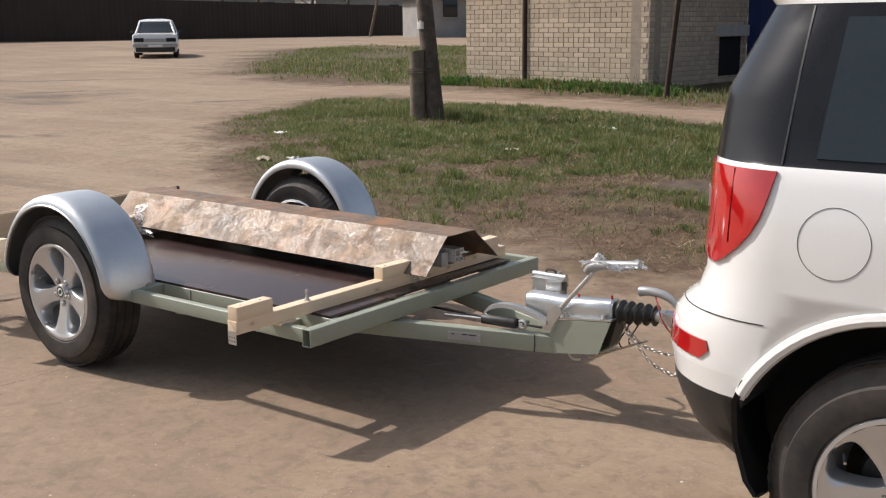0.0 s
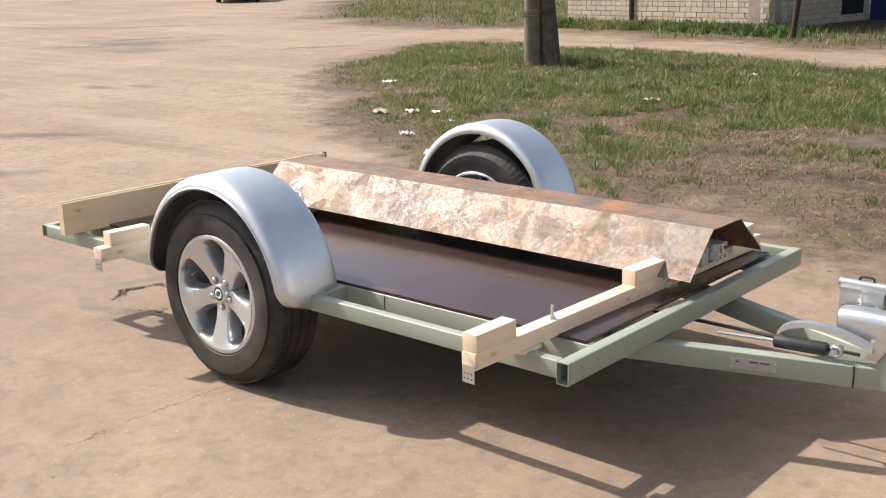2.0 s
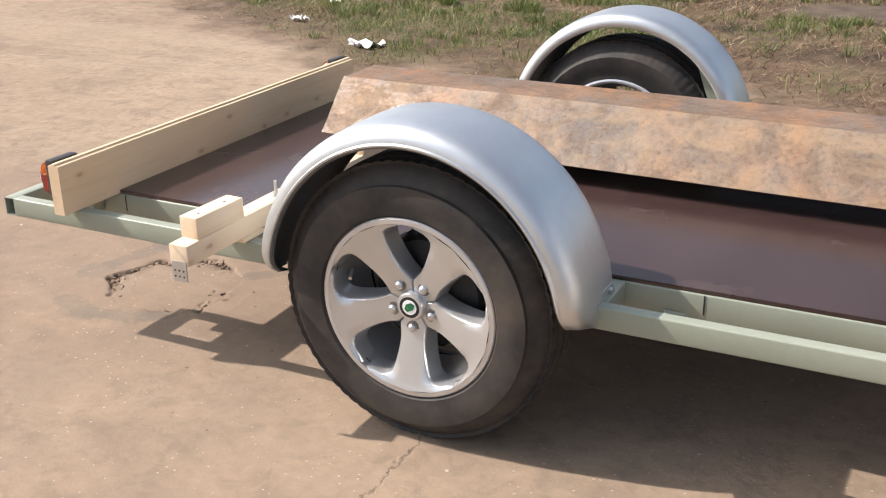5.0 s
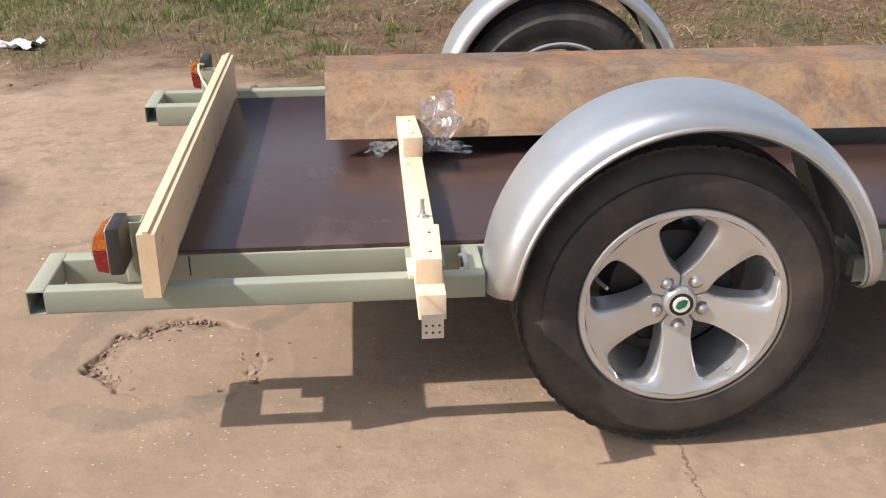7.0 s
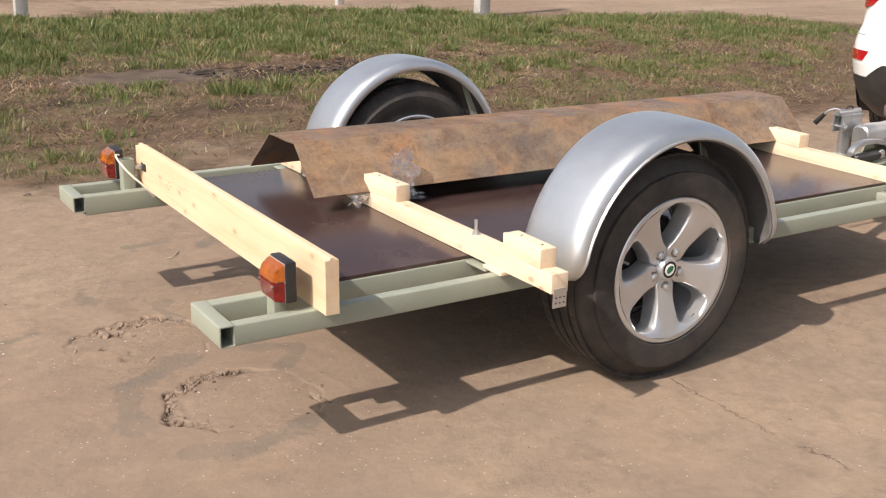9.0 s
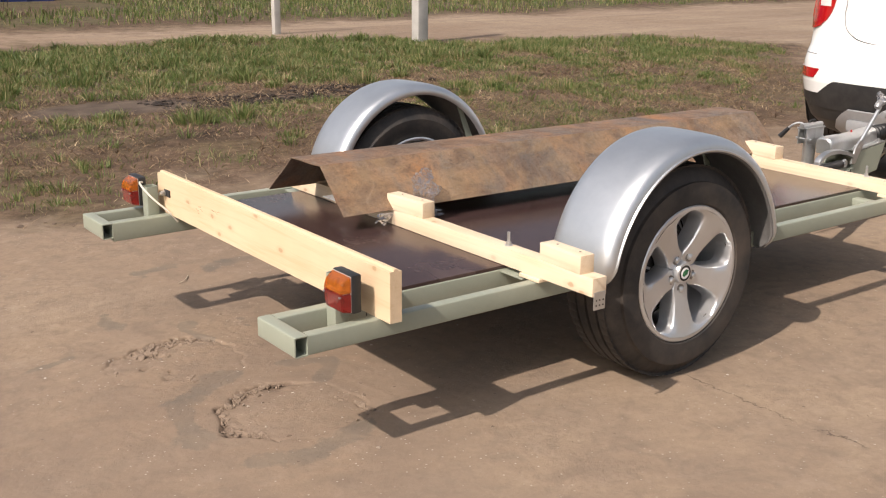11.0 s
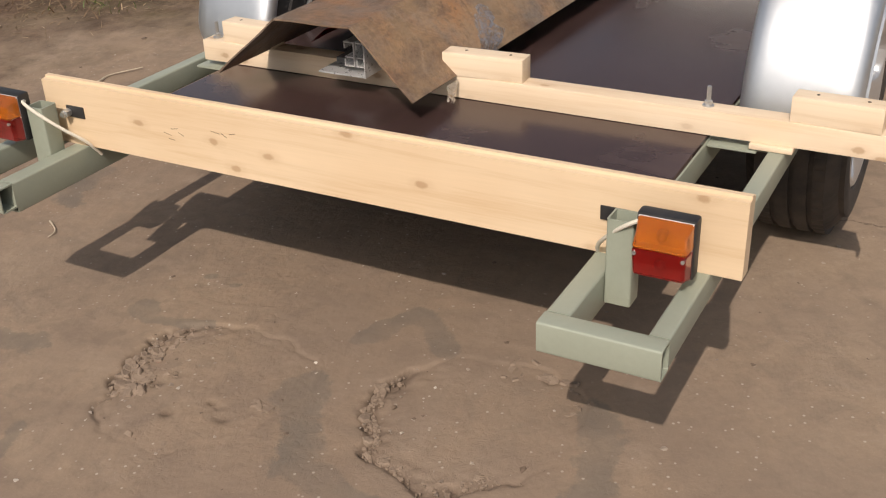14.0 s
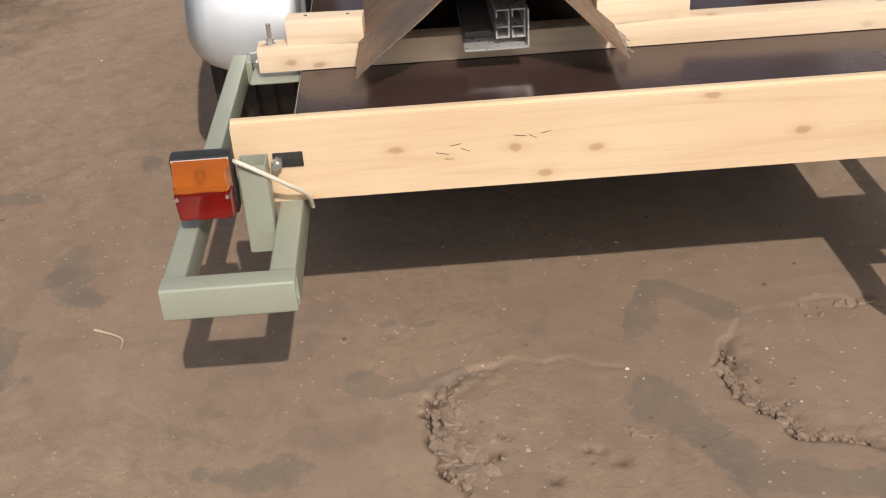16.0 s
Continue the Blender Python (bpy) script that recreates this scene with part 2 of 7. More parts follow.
def make_rust(name, orange, scuffed):
    """Hot-rolled sheet: grey-brown mill skin, orange rust, pale scuffs and flaked scale."""
    n = Nodes(name)
    slant = n.t.nodes.new("ShaderNodeMapping")
    slant.inputs["Rotation"].default_value = (0.0, 0.5, 0.25)
    slant.inputs["Scale"].default_value = (5.5, 3.2, 1.6)
    n.put(slant.inputs["Vector"], n.co)
    big = n.noise(1.0, 5, 0.62, slant.outputs["Vector"], 0.5)
    mid = n.noise(9, 6, 0.7)
    fine = n.noise(70, 5, 0.7)
    col = n.ramp(big, (0.3, (0.088, 0.074, 0.064)), (0.46, (0.145, 0.112, 0.088)), (0.58, (0.20, 0.150, 0.110)), (0.72, (0.118, 0.102, 0.090)))
    rust = n.math("MULTIPLY", n.ramp(n.noise(0.75, 6, 0.68, slant.outputs["Vector"], 0.3), (0.5 - 0.1 * orange, 0.0), (0.66, 1.0)), n.ramp(mid, (0.35, 0.2), (0.6, 1.0)))
    col = n.mix(n.math("MULTIPLY", rust, 0.5 + 0.35 * orange), col, (0.40, 0.165, 0.035))
    flake = n.ramp(n.noise(75, 6, 0.82, None, 0.8), (0.50, 0.0), (0.54, 1.0))
    flake = n.math("MULTIPLY", flake, n.ramp(n.noise(3.0, 4), (0.40, 0.0), (0.56, 1.0)))
    col = n.mix(n.math("MULTIPLY", flake, 0.14 + 0.16 * scuffed), col, (0.36, 0.265, 0.165))
    dirt = n.ramp(n.noise(6.5, 6, 0.78, None, 0.9), (0.47, 0.0), (0.58, 1.0))
    col = n.mix(n.math("MULTIPLY", dirt, 0.45 + 0.25 * scuffed), col, (0.135, 0.084, 0.050))
    col = n.mix(n.math("MULTIPLY", n.ramp(fine, (0.3, 1.0), (0.5, 0.0)), 0.35 + 0.3 * scuffed), col, (0.06, 0.040, 0.026))
    tan = n.ramp(n.noise(1.0, 6, 0.75, n.stretch(5, 9, 9), 0.6), (0.44, 0.0), (0.58, 1.0))
    col = n.mix(n.math("MULTIPLY", tan, 0.30 * scuffed ** 3), col, (0.40, 0.265, 0.135))
    scratch = n.ramp(n.noise(1.0, 2, 0.5, n.stretch(26, 200, 200)), (0.72, 0.0), (0.76, 1.0))
    col = n.mix(n.math("MULTIPLY", scratch, 0.2), col, (0.42, 0.37, 0.31))
    n.bump(n.math("ADD", n.math("MULTIPLY", n.noise(55, 6, 0.8, None, 0.8), 0.6), n.math("MULTIPLY", fine, 0.2)), 0.30, 0.003)
    rough = n.ramp(n.noise(42, 6, 0.82, None, 0.6), (0.34, 0.44), (0.50, 0.64), (0.66, 0.50))
    rough = n.math("ADD", n.math("MULTIPLY", rough, 0.85), n.math("ADD", n.math("MULTIPLY", flake, 0.14 * scuffed), n.math("MULTIPLY", dirt, 0.14)))
    spots = n.ramp(n.noise(120, 3, 0.6), (0.44, 0.14), (0.54, 0.0))
    rough = n.math("ADD", rough, n.math("MULTIPLY", spots, scuffed))
    return n.done(col, rough, n.ramp(rust, (0.1, 0.22 - 0.17 * scuffed), (0.6, 0.04)), Specular_IOR_Level=0.5 + 0.12 * scuffed)


def make_tyre():
    n = Nodes("tyre_rubber")
    dust = n.ramp(n.noise(6, 6, 0.65), (0.38, 0.0), (0.68, 1.0))
    col = n.mix(n.math("MULTIPLY", dust, 0.55), (0.018, 0.0175, 0.017), (0.115, 0.088, 0.068))
    n.bump(n.noise(90, 4), 0.15, 0.002)
    return n.done(col, 0.72)


def make_blade(name, stops, through_light=0.35):
    n = Nodes(name)
    patch = n.ramp(n.noise(2.4, 4, 0.6), (0.36, 0.0), (0.64, 1.0))
    col = n.ramp(n.math("ADD", n.math("MULTIPLY", n.island(), 0.72), n.math("MULTIPLY", patch, 0.28)), *stops)
    n.done(col, 0.5, 0.0, Specular_IOR_Level=0.4)
    if through_light:
        tl = n.t.nodes.new("ShaderNodeBsdfTranslucent")
        n.t.links.new(col, tl.inputs["Color"])
        mx = n.t.nodes.new("ShaderNodeMixShader")
        mx.inputs[0].default_value = through_light
        n.t.links.new(n.b.outputs[0], mx.inputs[1])
        n.t.links.new(tl.outputs[0], mx.inputs[2])
        n.t.links.new(mx.outputs[0], n.t.nodes["Material Output"].inputs["Surface"])
    return n.mat


def make_film():
    """Thin clear stretch film: mostly see-through, with sharp glints."""
    n = Nodes("clear_film")
    out = n.t.nodes["Material Output"]
    tr = n.t.nodes.new("ShaderNodeBsdfTransparent")
    tr.inputs["Color"].default_value = (0.95, 0.95, 0.95, 1)
    gl = n.t.nodes.new("ShaderNodeBsdfGlossy")
    gl.inputs["Roughness"].default_value = 0.16
    df = n.t.nodes.new("ShaderNodeBsdfTranslucent")
    df.inputs["Color"].default_value = (0.85, 0.85, 0.85, 1)
    sh = n.t.nodes.new("ShaderNodeMixShader")
    sh.inputs[0].default_value = 0.45
    n.t.links.new(gl.outputs[0], sh.inputs[1])
    n.t.links.new(df.outputs[0], sh.inputs[2])
    mx = n.t.nodes.new("ShaderNodeMixShader")
    folds = n.ramp(n.noise(95, 4, 0.7), (0.42, 0.20), (0.58, 0.85))
    n.t.links.new(folds, mx.inputs[0])
    n.t.links.new(tr.outputs[0], mx.inputs[1])
    n.t.links.new(sh.outputs[0], mx.inputs[2])
    n.t.links.new(mx.outputs[0], out.inputs["Surface"])
    n.t.nodes.remove(n.b)
    return n.mat


def make_deck():
    """Phenolic film on plywood: dark red-brown, a smooth sheen, pale wipe marks and dust."""
    n = Nodes("film_faced_plywood")
    col = n.ramp(n.noise(3.5, 5), (0.36, (0.040, 0.0235, 0.0212)), (0.64, (0.051, 0.0305, 0.0275)))
    wipe = n.math("MULTIPLY", n.ramp(n.noise(2.2, 4, 0.5, None, 0.5), (0.60, 0.0), (0.70, 1.0)), n.ramp(n.noise(1.0, 3, 0.6, n.stretch(30, 8, 8)), (0.4, 0.2), (0.65, 1.0)))
    col = n.mix(n.math("MULTIPLY", wipe, 0.35), col, (0.16, 0.115, 0.10))
    dust = n.ramp(n.noise(180, 4, 0.7), (0.60, 0.0), (0.75, 1.0))
    col = n.mix(n.math("MULTIPLY", dust, 0.12), col, (0.22, 0.17, 0.14))
    n.bump(n.noise(9, 3, 0.5), 0.06, 0.003)
    n.bump(n.noise(260, 3, 0.6), 0.05, 0.0006)
    rough = n.math("ADD", 0.25, n.math("MULTIPLY", wipe, 0.2))
    return n.done(col, rough, 0.0, Specular_IOR_Level=0.72)


def make_lens(name, col):
    n = Nodes(name)
    s = n.stretch(1, 260, 260)
    w = n.noise(1.0, 1, 0.5, s)
    n.bump(w, 0.25, 0.002)
    return n.done(col, 0.12, 0.0, Transmission_Weight=0.72, IOR=1.45, Coat_Weight=0.6)


M = {
    "ground": make_ground(),
    "frame": two_tone("sage_green_paint", (0.255, 0.280, 0.220), (0.295, 0.318, 0.255), 5, 0.42, 0.0, 90, 0.06, 0.001),
    "deck": make_deck(),
    "galv": two_tone("galvanised_sheet", (0.565, 0.592, 0.612), (0.635, 0.660, 0.676), 9, 0.41, 0.90, 40, 0.03, 0.001, 0.08),
    "zinc": two_tone("zinc_plated_steel", (0.50, 0.51, 0.51), (0.60, 0.605, 0.60), 14, 0.33, 0.85, 60, 0.02, 0.001, 0.1),
    "alloy": two_tone("silver_alloy_paint", (0.565, 0.575, 0.585), (0.605, 0.615, 0.622), 5, 0.29, 0.72, 20, 0.0, 0.0006, 0.0),
    "galv_dark": two_tone("dark_grey_matt", (0.085, 0.083, 0.08), (0.14, 0.135, 0.13), 9, 0.8, 0.0, 60, 0.3, 0.002),
    "tyre": make_tyre(),
    "black": two_tone("black_plastic", (0.014, 0.014, 0.015), (0.03, 0.029, 0.028), 15, 0.5),
    "rubber": two_tone("black_rubber", (0.010, 0.010, 0.010), (0.02, 0.02, 0.02), 20, 0.45),
    "liner": two_tone("arch_liner_felt", (0.006, 0.006, 0.006), (0.014, 0.013, 0.012), 12, 0.9),
    "rust_top": make_rust("rusty_sheet_top", 1.0, 0.2),
    "rust_side": make_rust("scuffed_sheet_side", 0.6, 1.0),
    "rust_far": make_rust("brown_sheet_side", 0.6, 0.4),
    "bar": wood("pine_batten", (0.73, 0.60, 0.44), (0.64, 0.485, 0.315), 1),
    "board": wood("pine_board", (0.665, 0.52, 0.35), (0.575, 0.415, 0.25), 1),
    "amber": make_lens("amber_lens", (0.66, 0.17, 0.012)),
    "redlens": make_lens("red_lens", (0.38, 0.012, 0.010)),
    "film": make_film(),
    "white_paint": two_tone("white_car_paint", (0.72, 0.72, 0.70), (0.76, 0.76, 0.745), 4, 0.2, 0.0, 200, 0.0, 0.001, 0.04, Coat_Weight=0.7, Coat_Roughness=0.05),
    "gloss_black": two_tone("gloss_black_panel", (0.006, 0.006, 0.008), (0.010, 0.010, 0.012), 5, 0.22, 0.0, 100, 0.0, 0.001, 0.03, Specular_IOR_Level=0.3),
    "tinted": two_tone("tinted_glass", (0.012, 0.018, 0.022), (0.02, 0.028, 0.032), 3, 0.05, 0.0, 100, 0.0, 0.001, 0.02, Specular_IOR_Level=0.45),
    "tail_red": two_tone("tail_light_red", (0.33, 0.006, 0.007), (0.43, 0.010, 0.010), 14, 0.08, 0.0, 60, 0.0, 0.001, Coat_Weight=1.0),
    "clear_lens": two_tone("clear_lamp_lens", (0.62, 0.6, 0.58), (0.75, 0.73, 0.7), 9, 0.1, 0.0, 60, 0.0, 0.001, Coat_Weight=1.0),
    "silver_plastic": two_tone("silver_plastic", (0.30, 0.305, 0.31), (0.36, 0.365, 0.37), 9, 0.4, 0.3),
    "bright_alu": two_tone("bright_aluminium", (0.74, 0.74, 0.73), (0.82, 0.82, 0.81), 20, 0.30, 0.6, 90, 0.05, 0.0005),
    "red_cloth": two_tone("red_tarpaulin_cloth", (0.30, 0.012, 0.014), (0.38, 0.02, 0.02), 12, 0.55, 0.0, 120, 0.2, 0.001),
    "chain": two_tone("dull_chain_steel", (0.20, 0.19, 0.175), (0.30, 0.285, 0.265), 40, 0.45, 0.8),
    "plate": two_tone("plate_white", (0.72, 0.72, 0.72), (0.8, 0.8, 0.8), 6, 0.35),
    "ink": two_tone("black_ink", (0.01, 0.01, 0.012), (0.02, 0.02, 0.02), 20, 0.5),
    "paper": two_tone("white_paper_litter", (0.70, 0.69, 0.66), (0.82, 0.82, 0.80), 15, 0.8),
    "kraft": two_tone("beige_card_litter", (0.40, 0.33, 0.24), (0.52, 0.44, 0.33), 15, 0.8),
    "cable": two_tone("white_cable_sheath", (0.62, 0.58, 0.48), (0.7, 0.66, 0.56), 20, 0.5),
    "mortar": two_tone("mortar", (0.27, 0.22, 0.17), (0.36, 0.30, 0.235), 8, 0.95, 0, 60, 0.4, 0.006),
    "brick": make_brick("silicate_brick", (0.46, 0.375, 0.275), (0.62, 0.515, 0.385)),
    "brown_fence": two_tone("brown_profiled_sheet", (0.030, 0.020, 0.017), (0.044, 0.030, 0.025), 0.4, 0.5, 0.0, 8, 0.05, 0.002),
    "blue_steel": two_tone("blue_painted_steel", (0.010, 0.022, 0.10), (0.016, 0.034, 0.145), 2, 0.45, 0.0, 30, 0.1, 0.002),
    "pole_wood": two_tone("weathered_pole_wood", (0.055, 0.04, 0.03), (0.125, 0.098, 0.075), 9, 0.9, 0.0, 60, 0.7, 0.008),
    "old_timber": two_tone("grey_weathered_timber", (0.10, 0.078, 0.055), (0.19, 0.155, 0.115), 9, 0.9, 0.0, 50, 0.7, 0.008),
    "wire": two_tone("rusty_wire", (0.03, 0.02, 0.015), (0.07, 0.045, 0.03), 30, 0.7, 0.4),
    "concrete": two_tone("pale_concrete", (0.36, 0.345, 0.32), (0.47, 0.455, 0.425), 5, 0.9, 0, 60, 0.35, 0.004),
    "pale_wall": two_tone("pale_render", (0.22, 0.215, 0.205), (0.33, 0.32, 0.30), 0.7, 0.9, 0, 6, 0.2, 0.01),
    "pink_wall": two_tone("pinkish_render", (0.45, 0.30, 0.27), (0.52, 0.37, 0.33), 0.7, 0.9, 0, 6, 0.2, 0.01),
    "roofing": two_tone("grey_slate_roofing", (0.16, 0.16, 0.155), (0.25, 0.245, 0.235), 0.8, 0.85, 0, 8, 0.3, 0.01),
    "bark": two_tone("grey_bark", (0.07, 0.055, 0.042), (0.15, 0.12, 0.095), 8, 0.95, 0, 40, 0.8, 0.012),
    "green_badge": two_tone("green_enamel", (0.015, 0.12, 0.05), (0.03, 0.17, 0.07), 90, 0.25),
    "grass": make_blade("grass_blades", ((0.0, (0.060, 0.090, 0.024)), (0.30, (0.105, 0.150, 0.040)), (0.56, (0.160, 0.200, 0.062)), (0.74, (0.26, 0.235, 0.100)), (1.0, (0.44, 0.34, 0.20)))),
    "straw": make_blade("dry_straw", ((0.0, (0.085, 0.050, 0.028)), (0.45, (0.180, 0.115, 0.064)), (0.78, (0.34, 0.24, 0.135)), (1.0, (0.62, 0.50, 0.33))), 0.15),
    "weed": make_blade("weed_leaves", ((0.0, (0.04, 0.085, 0.014)), (0.6, (0.07, 0.145, 0.022)), (1.0, (0.11, 0.18, 0.04)))),
    "twig": make_blade("dry_twigs", ((0.0, (0.07, 0.045, 0.03)), (1.0, (0.18, 0.125, 0.08))), 0.0),
    "gravel": make_blade("stone_chips", ((0.0, (0.17, 0.13, 0.10)), (0.6, (0.30, 0.245, 0.19)), (1.0, (0.55, 0.50, 0.43))), 0.0),
    "peat_lump": two_tone("dark_peat", (0.012, 0.008, 0.005), (0.034, 0.022, 0.015), 14, 0.95, 0, 90, 0.6, 0.006),
    "verge_clod": two_tone("dark_clods", (0.095, 0.065, 0.044), (0.17, 0.122, 0.085), 20, 0.95, 0, 120, 0.5, 0.004),
    "clod": two_tone("crumbled_crust", (0.185, 0.135, 0.097), (0.25, 0.19, 0.138), 40, 0.95, 0, 120, 0.5, 0.004),
}


# ---- mesh helpers ----
def place(ob, parent):
    ob.parent = parent
    return ob


def finish(bm, name, mats, sharp=35.0):
    bmesh.ops.recalc_face_normals(bm, faces=bm.faces)
    lim = radians(sharp)
    for f in bm.faces:
        f.smooth = True
    for e in bm.edges:
        e.smooth = len(e.link_faces) == 2 and e.calc_face_angle(0.0) < lim
    me = bpy.data.meshes.new(name)
    bm.to_mesh(me)
    bm.free()
    for m in mats if isinstance(mats, (list, tuple)) else [mats]:
        me.materials.append(m)
    return me


def part(name, bm, material, parent=None, label="", sharp=35.0):
    """One mesh object from a bmesh, under a thing or a part."""
    ob = new(name, finish(bm, name, material, sharp))
    if parent is not None:
        ob.parent = parent
    if label:
        tagged(ob, label)
    return ob


def thing(name, label, category, at=(0, 0, 0), group="", kind=""):
    ob = new(name)
    ob.empty_display_size = 0.1
    ob.location = at
    return tagged(ob, label, category, group, kind)


def box(bm, x0, y0, z0, x1, y1, z1, bevel=0.0, mat=0, m=None):
    """An axis-aligned box between two corners, edges rounded by bevel."""
    g = bmesh.ops.create_cube(bm, size=1.0, matrix=Matrix.Translation(((x0 + x1) / 2, (y0 + y1) / 2, (z0 + z1) / 2)) @ Matrix.Diagonal((abs(x1 - x0), abs(y1 - y0), abs(z1 - z0), 1)))
    vs = g["verts"]
    faces = {f for v in vs for f in v.link_faces}
    if bevel:
        edges = list({e for v in vs for e in v.link_edges})
        r = bmesh.ops.bevel(bm, geom=edges, offset=bevel, segments=2, profile=0.6, affect="EDGES")
        faces = {f for f in faces if f.is_valid} | set(r["faces"])
        vs = list({v for f in faces for v in f.verts})
    for f in faces:
        f.material_index = mat
    if m is not None:
        bmesh.ops.transform(bm, matrix=m, verts=vs)
    return vs


def along(a, b):
    """A frame whose z runs from a to b, at a."""
    a, b = Vector(a), Vector(b)
    d = b - a
    q = d.to_track_quat("Z", "Y")
    return Matrix.Translation(a) @ q.to_matrix().to_4x4(), d.length


def rod(bm, a, b, r, r2=None, seg=12, mat=0, cap=True):
    m, length = along(a, b)
    g = bmesh.ops.create_cone(bm, cap_ends=cap, segments=seg, radius1=r, radius2=r if r2 is None else r2, depth=length, matrix=m @ Matrix.Translation((0, 0, length / 2)))
    for f in {f for v in g["verts"] for f in v.link_faces}:
        f.material_index = mat
    return g["verts"]


def ball(bm, at, r, mat=0, squash=(1, 1, 1), seg=10):
    g = bmesh.ops.create_uvsphere(bm, u_segments=seg, v_segments=max(6, seg // 2), radius=r, matrix=Matrix.Translation(at) @ Matrix.Diagonal((*squash, 1)))
    for f in {f for v in g["verts"] for f in v.link_faces}:
        f.material_index = mat


def loft(bm, rings, closed=True, mat=0, caps=False):
    """Skin through rings of points, all of one length."""
    rows = [[bm.verts.new(p) for p in ring] for ring in rings]
    n = len(rows[0])
    for a, b in zip(rows, rows[1:]):
        for i in range(n if closed else n - 1):
            j = (i + 1) % n
            bm.faces.new((a[i], a[j], b[j], b[i])).material_index = mat
    if caps:
        bm.faces.new(rows[0]).material_index = mat
        bm.faces.new(rows[-1]).material_index = mat
    return rows


def lathe(bm, profile, seg, axis="y", at=(0, 0, 0), a0=0.0, a1=360.0, mat=0, wave=None):
    """Turns (across, radius) pairs round an axis along y."""
    full = abs(a1 - a0) >= 360
    rings = []
    for k in range(seg if full else seg + 1):
        a = radians(a0 + (a1 - a0) * k / seg)
        ring = []
        for i, (w, r) in enumerate(profile):
            rr = r + (wave(k, i) if wave else 0.0)
            ring.append((at[0] + rr * math.cos(a), at[1] + w, at[2] + rr * math.sin(a)))
        rings.append(ring)
    if full:
        rings.append(rings[0])
    rows = loft(bm, rings, closed=False, mat=mat)
    if full:
        bmesh.ops.remove_doubles(bm, verts=rows[0] + rows[-1], dist=1e-6)
    return rows


def pipe(bm, pts, r, seg=8, mat=0, taper=None):
    """A round tube along a line of points."""
    pts = [Vector(p) for p in pts]
    rings = []
    up = Vector((0, 0, 1))
    for i, p in enumerate(pts):
        d = (pts[min(i + 1, len(pts) - 1)] - pts[max(i - 1, 0)]).normalized()
        s = d.cross(up)
        if s.length < 1e-3:
            s = d.cross(Vector((1, 0, 0)))
        s.normalize()
        u = s.cross(d).normalized()
        rr = r if taper is None else r * taper(i / (len(pts) - 1))
        rings.append([p + (s * math.cos(2 * math.pi * k / seg) + u * math.sin(2 * math.pi * k / seg)) * rr for k in range(seg)])
    loft(bm, rings, True, mat, True)


def curve_points(pts, n=8):
    """A smooth line through a few points."""
    pts = [Vector(p) for p in pts]
    out = []
    for i in range(len(pts) - 1):
        p0, p1, p2, p3 = pts[max(i - 1, 0)], pts[i], pts[i + 1], pts[min(i + 2, len(pts) - 1)]
        for k in range(n):
            t = k / n
            out.append(0.5 * (2 * p1 + (p2 - p0) * t + (2 * p0 - 5 * p1 + 4 * p2 - p3) * t * t + (3 * p1 - p0 - 3 * p2 + p3) * t ** 3))
    out.append(pts[-1])
    return out


def tube(bm, a, b, wide, high, up=(0, 0, 1), wall=0.003, radius=0.004):
    """A hollow rectangular steel tube from a to b, open at both ends, corners rounded."""
    a, b, up = Vector(a), Vector(b), Vector(up)
    d = (b - a).normalized()
    s = d.cross(up).normalized()
    u = s.cross(d).normalized()

    def ring(p, w, h, r):
        out = []
        for sx, sy, a0 in ((1, 1, 0), (-1, 1, 90), (-1, -1, 180), (1, -1, 270)):
            for k in range(4):
                t = radians(a0 + 30 * k)
                out.append(p + s * (sx * (w / 2 - r) + r * math.cos(t)) + u * (sy * (h / 2 - r) + r * math.sin(t)))
        return out

    o0, o1 = ring(a, wide, high, radius), ring(b, wide, high, radius)
    i0, i1 = ring(a, wide - 2 * wall, high - 2 * wall, radius * 0.5), ring(b, wide - 2 * wall, high - 2 * wall, radius * 0.5)
    rows = [[bm.verts.new(p) for p in r] for r in (i0, o0, o1, i1)]
    n = len(rows[0])
    for p, q in zip(rows, rows[1:] + rows[:1]):
        for i in range(n):
            bm.faces.new((p[i], p[(i + 1) % n], q[(i + 1) % n], q[i]))


def bolt(bm, at, r=0.006, high=0.035, mat=0):
    """A standing threaded stud with washer and nut."""
    x, y, z = at
    rod(bm, (x, y, z - 0.002), (x, y, z + 0.0025), r * 2.6, seg=16, mat=mat)
    rod(bm, (x, y, z + 0.0025), (x, y, z + 0.011), r * 1.75, seg=6, mat=mat)
    rod(bm, (x, y, z + 0.011), (x, y, z + high), r, seg=10, mat=mat)


def plate_points(bm, pts, thick, way, mat=0):
    """A flat plate: an outline of points, made thick along a way."""
    w = Vector(way).normalized() * thick
    loft(bm, [[Vector(p) for p in pts], [Vector(p) + w for p in pts]], True, mat, True)


def thicken(bm, t=0.006):
    bmesh.ops.solidify(bm, geom=bm.faces, thickness=t)
    return bm


def rise(x, y):
    """Height of the ground: level round the trailer, rising gently towards the fence."""
    d = -0.55 * x + 0.83 * y
    return 0.011 * np.maximum(0.0, d - 7.0) - 0.0128 * np.clip(y - 47.0, -60.0, 60.0) * np.clip((-x - 30.0) / 18.0, 0.0, 1.0)


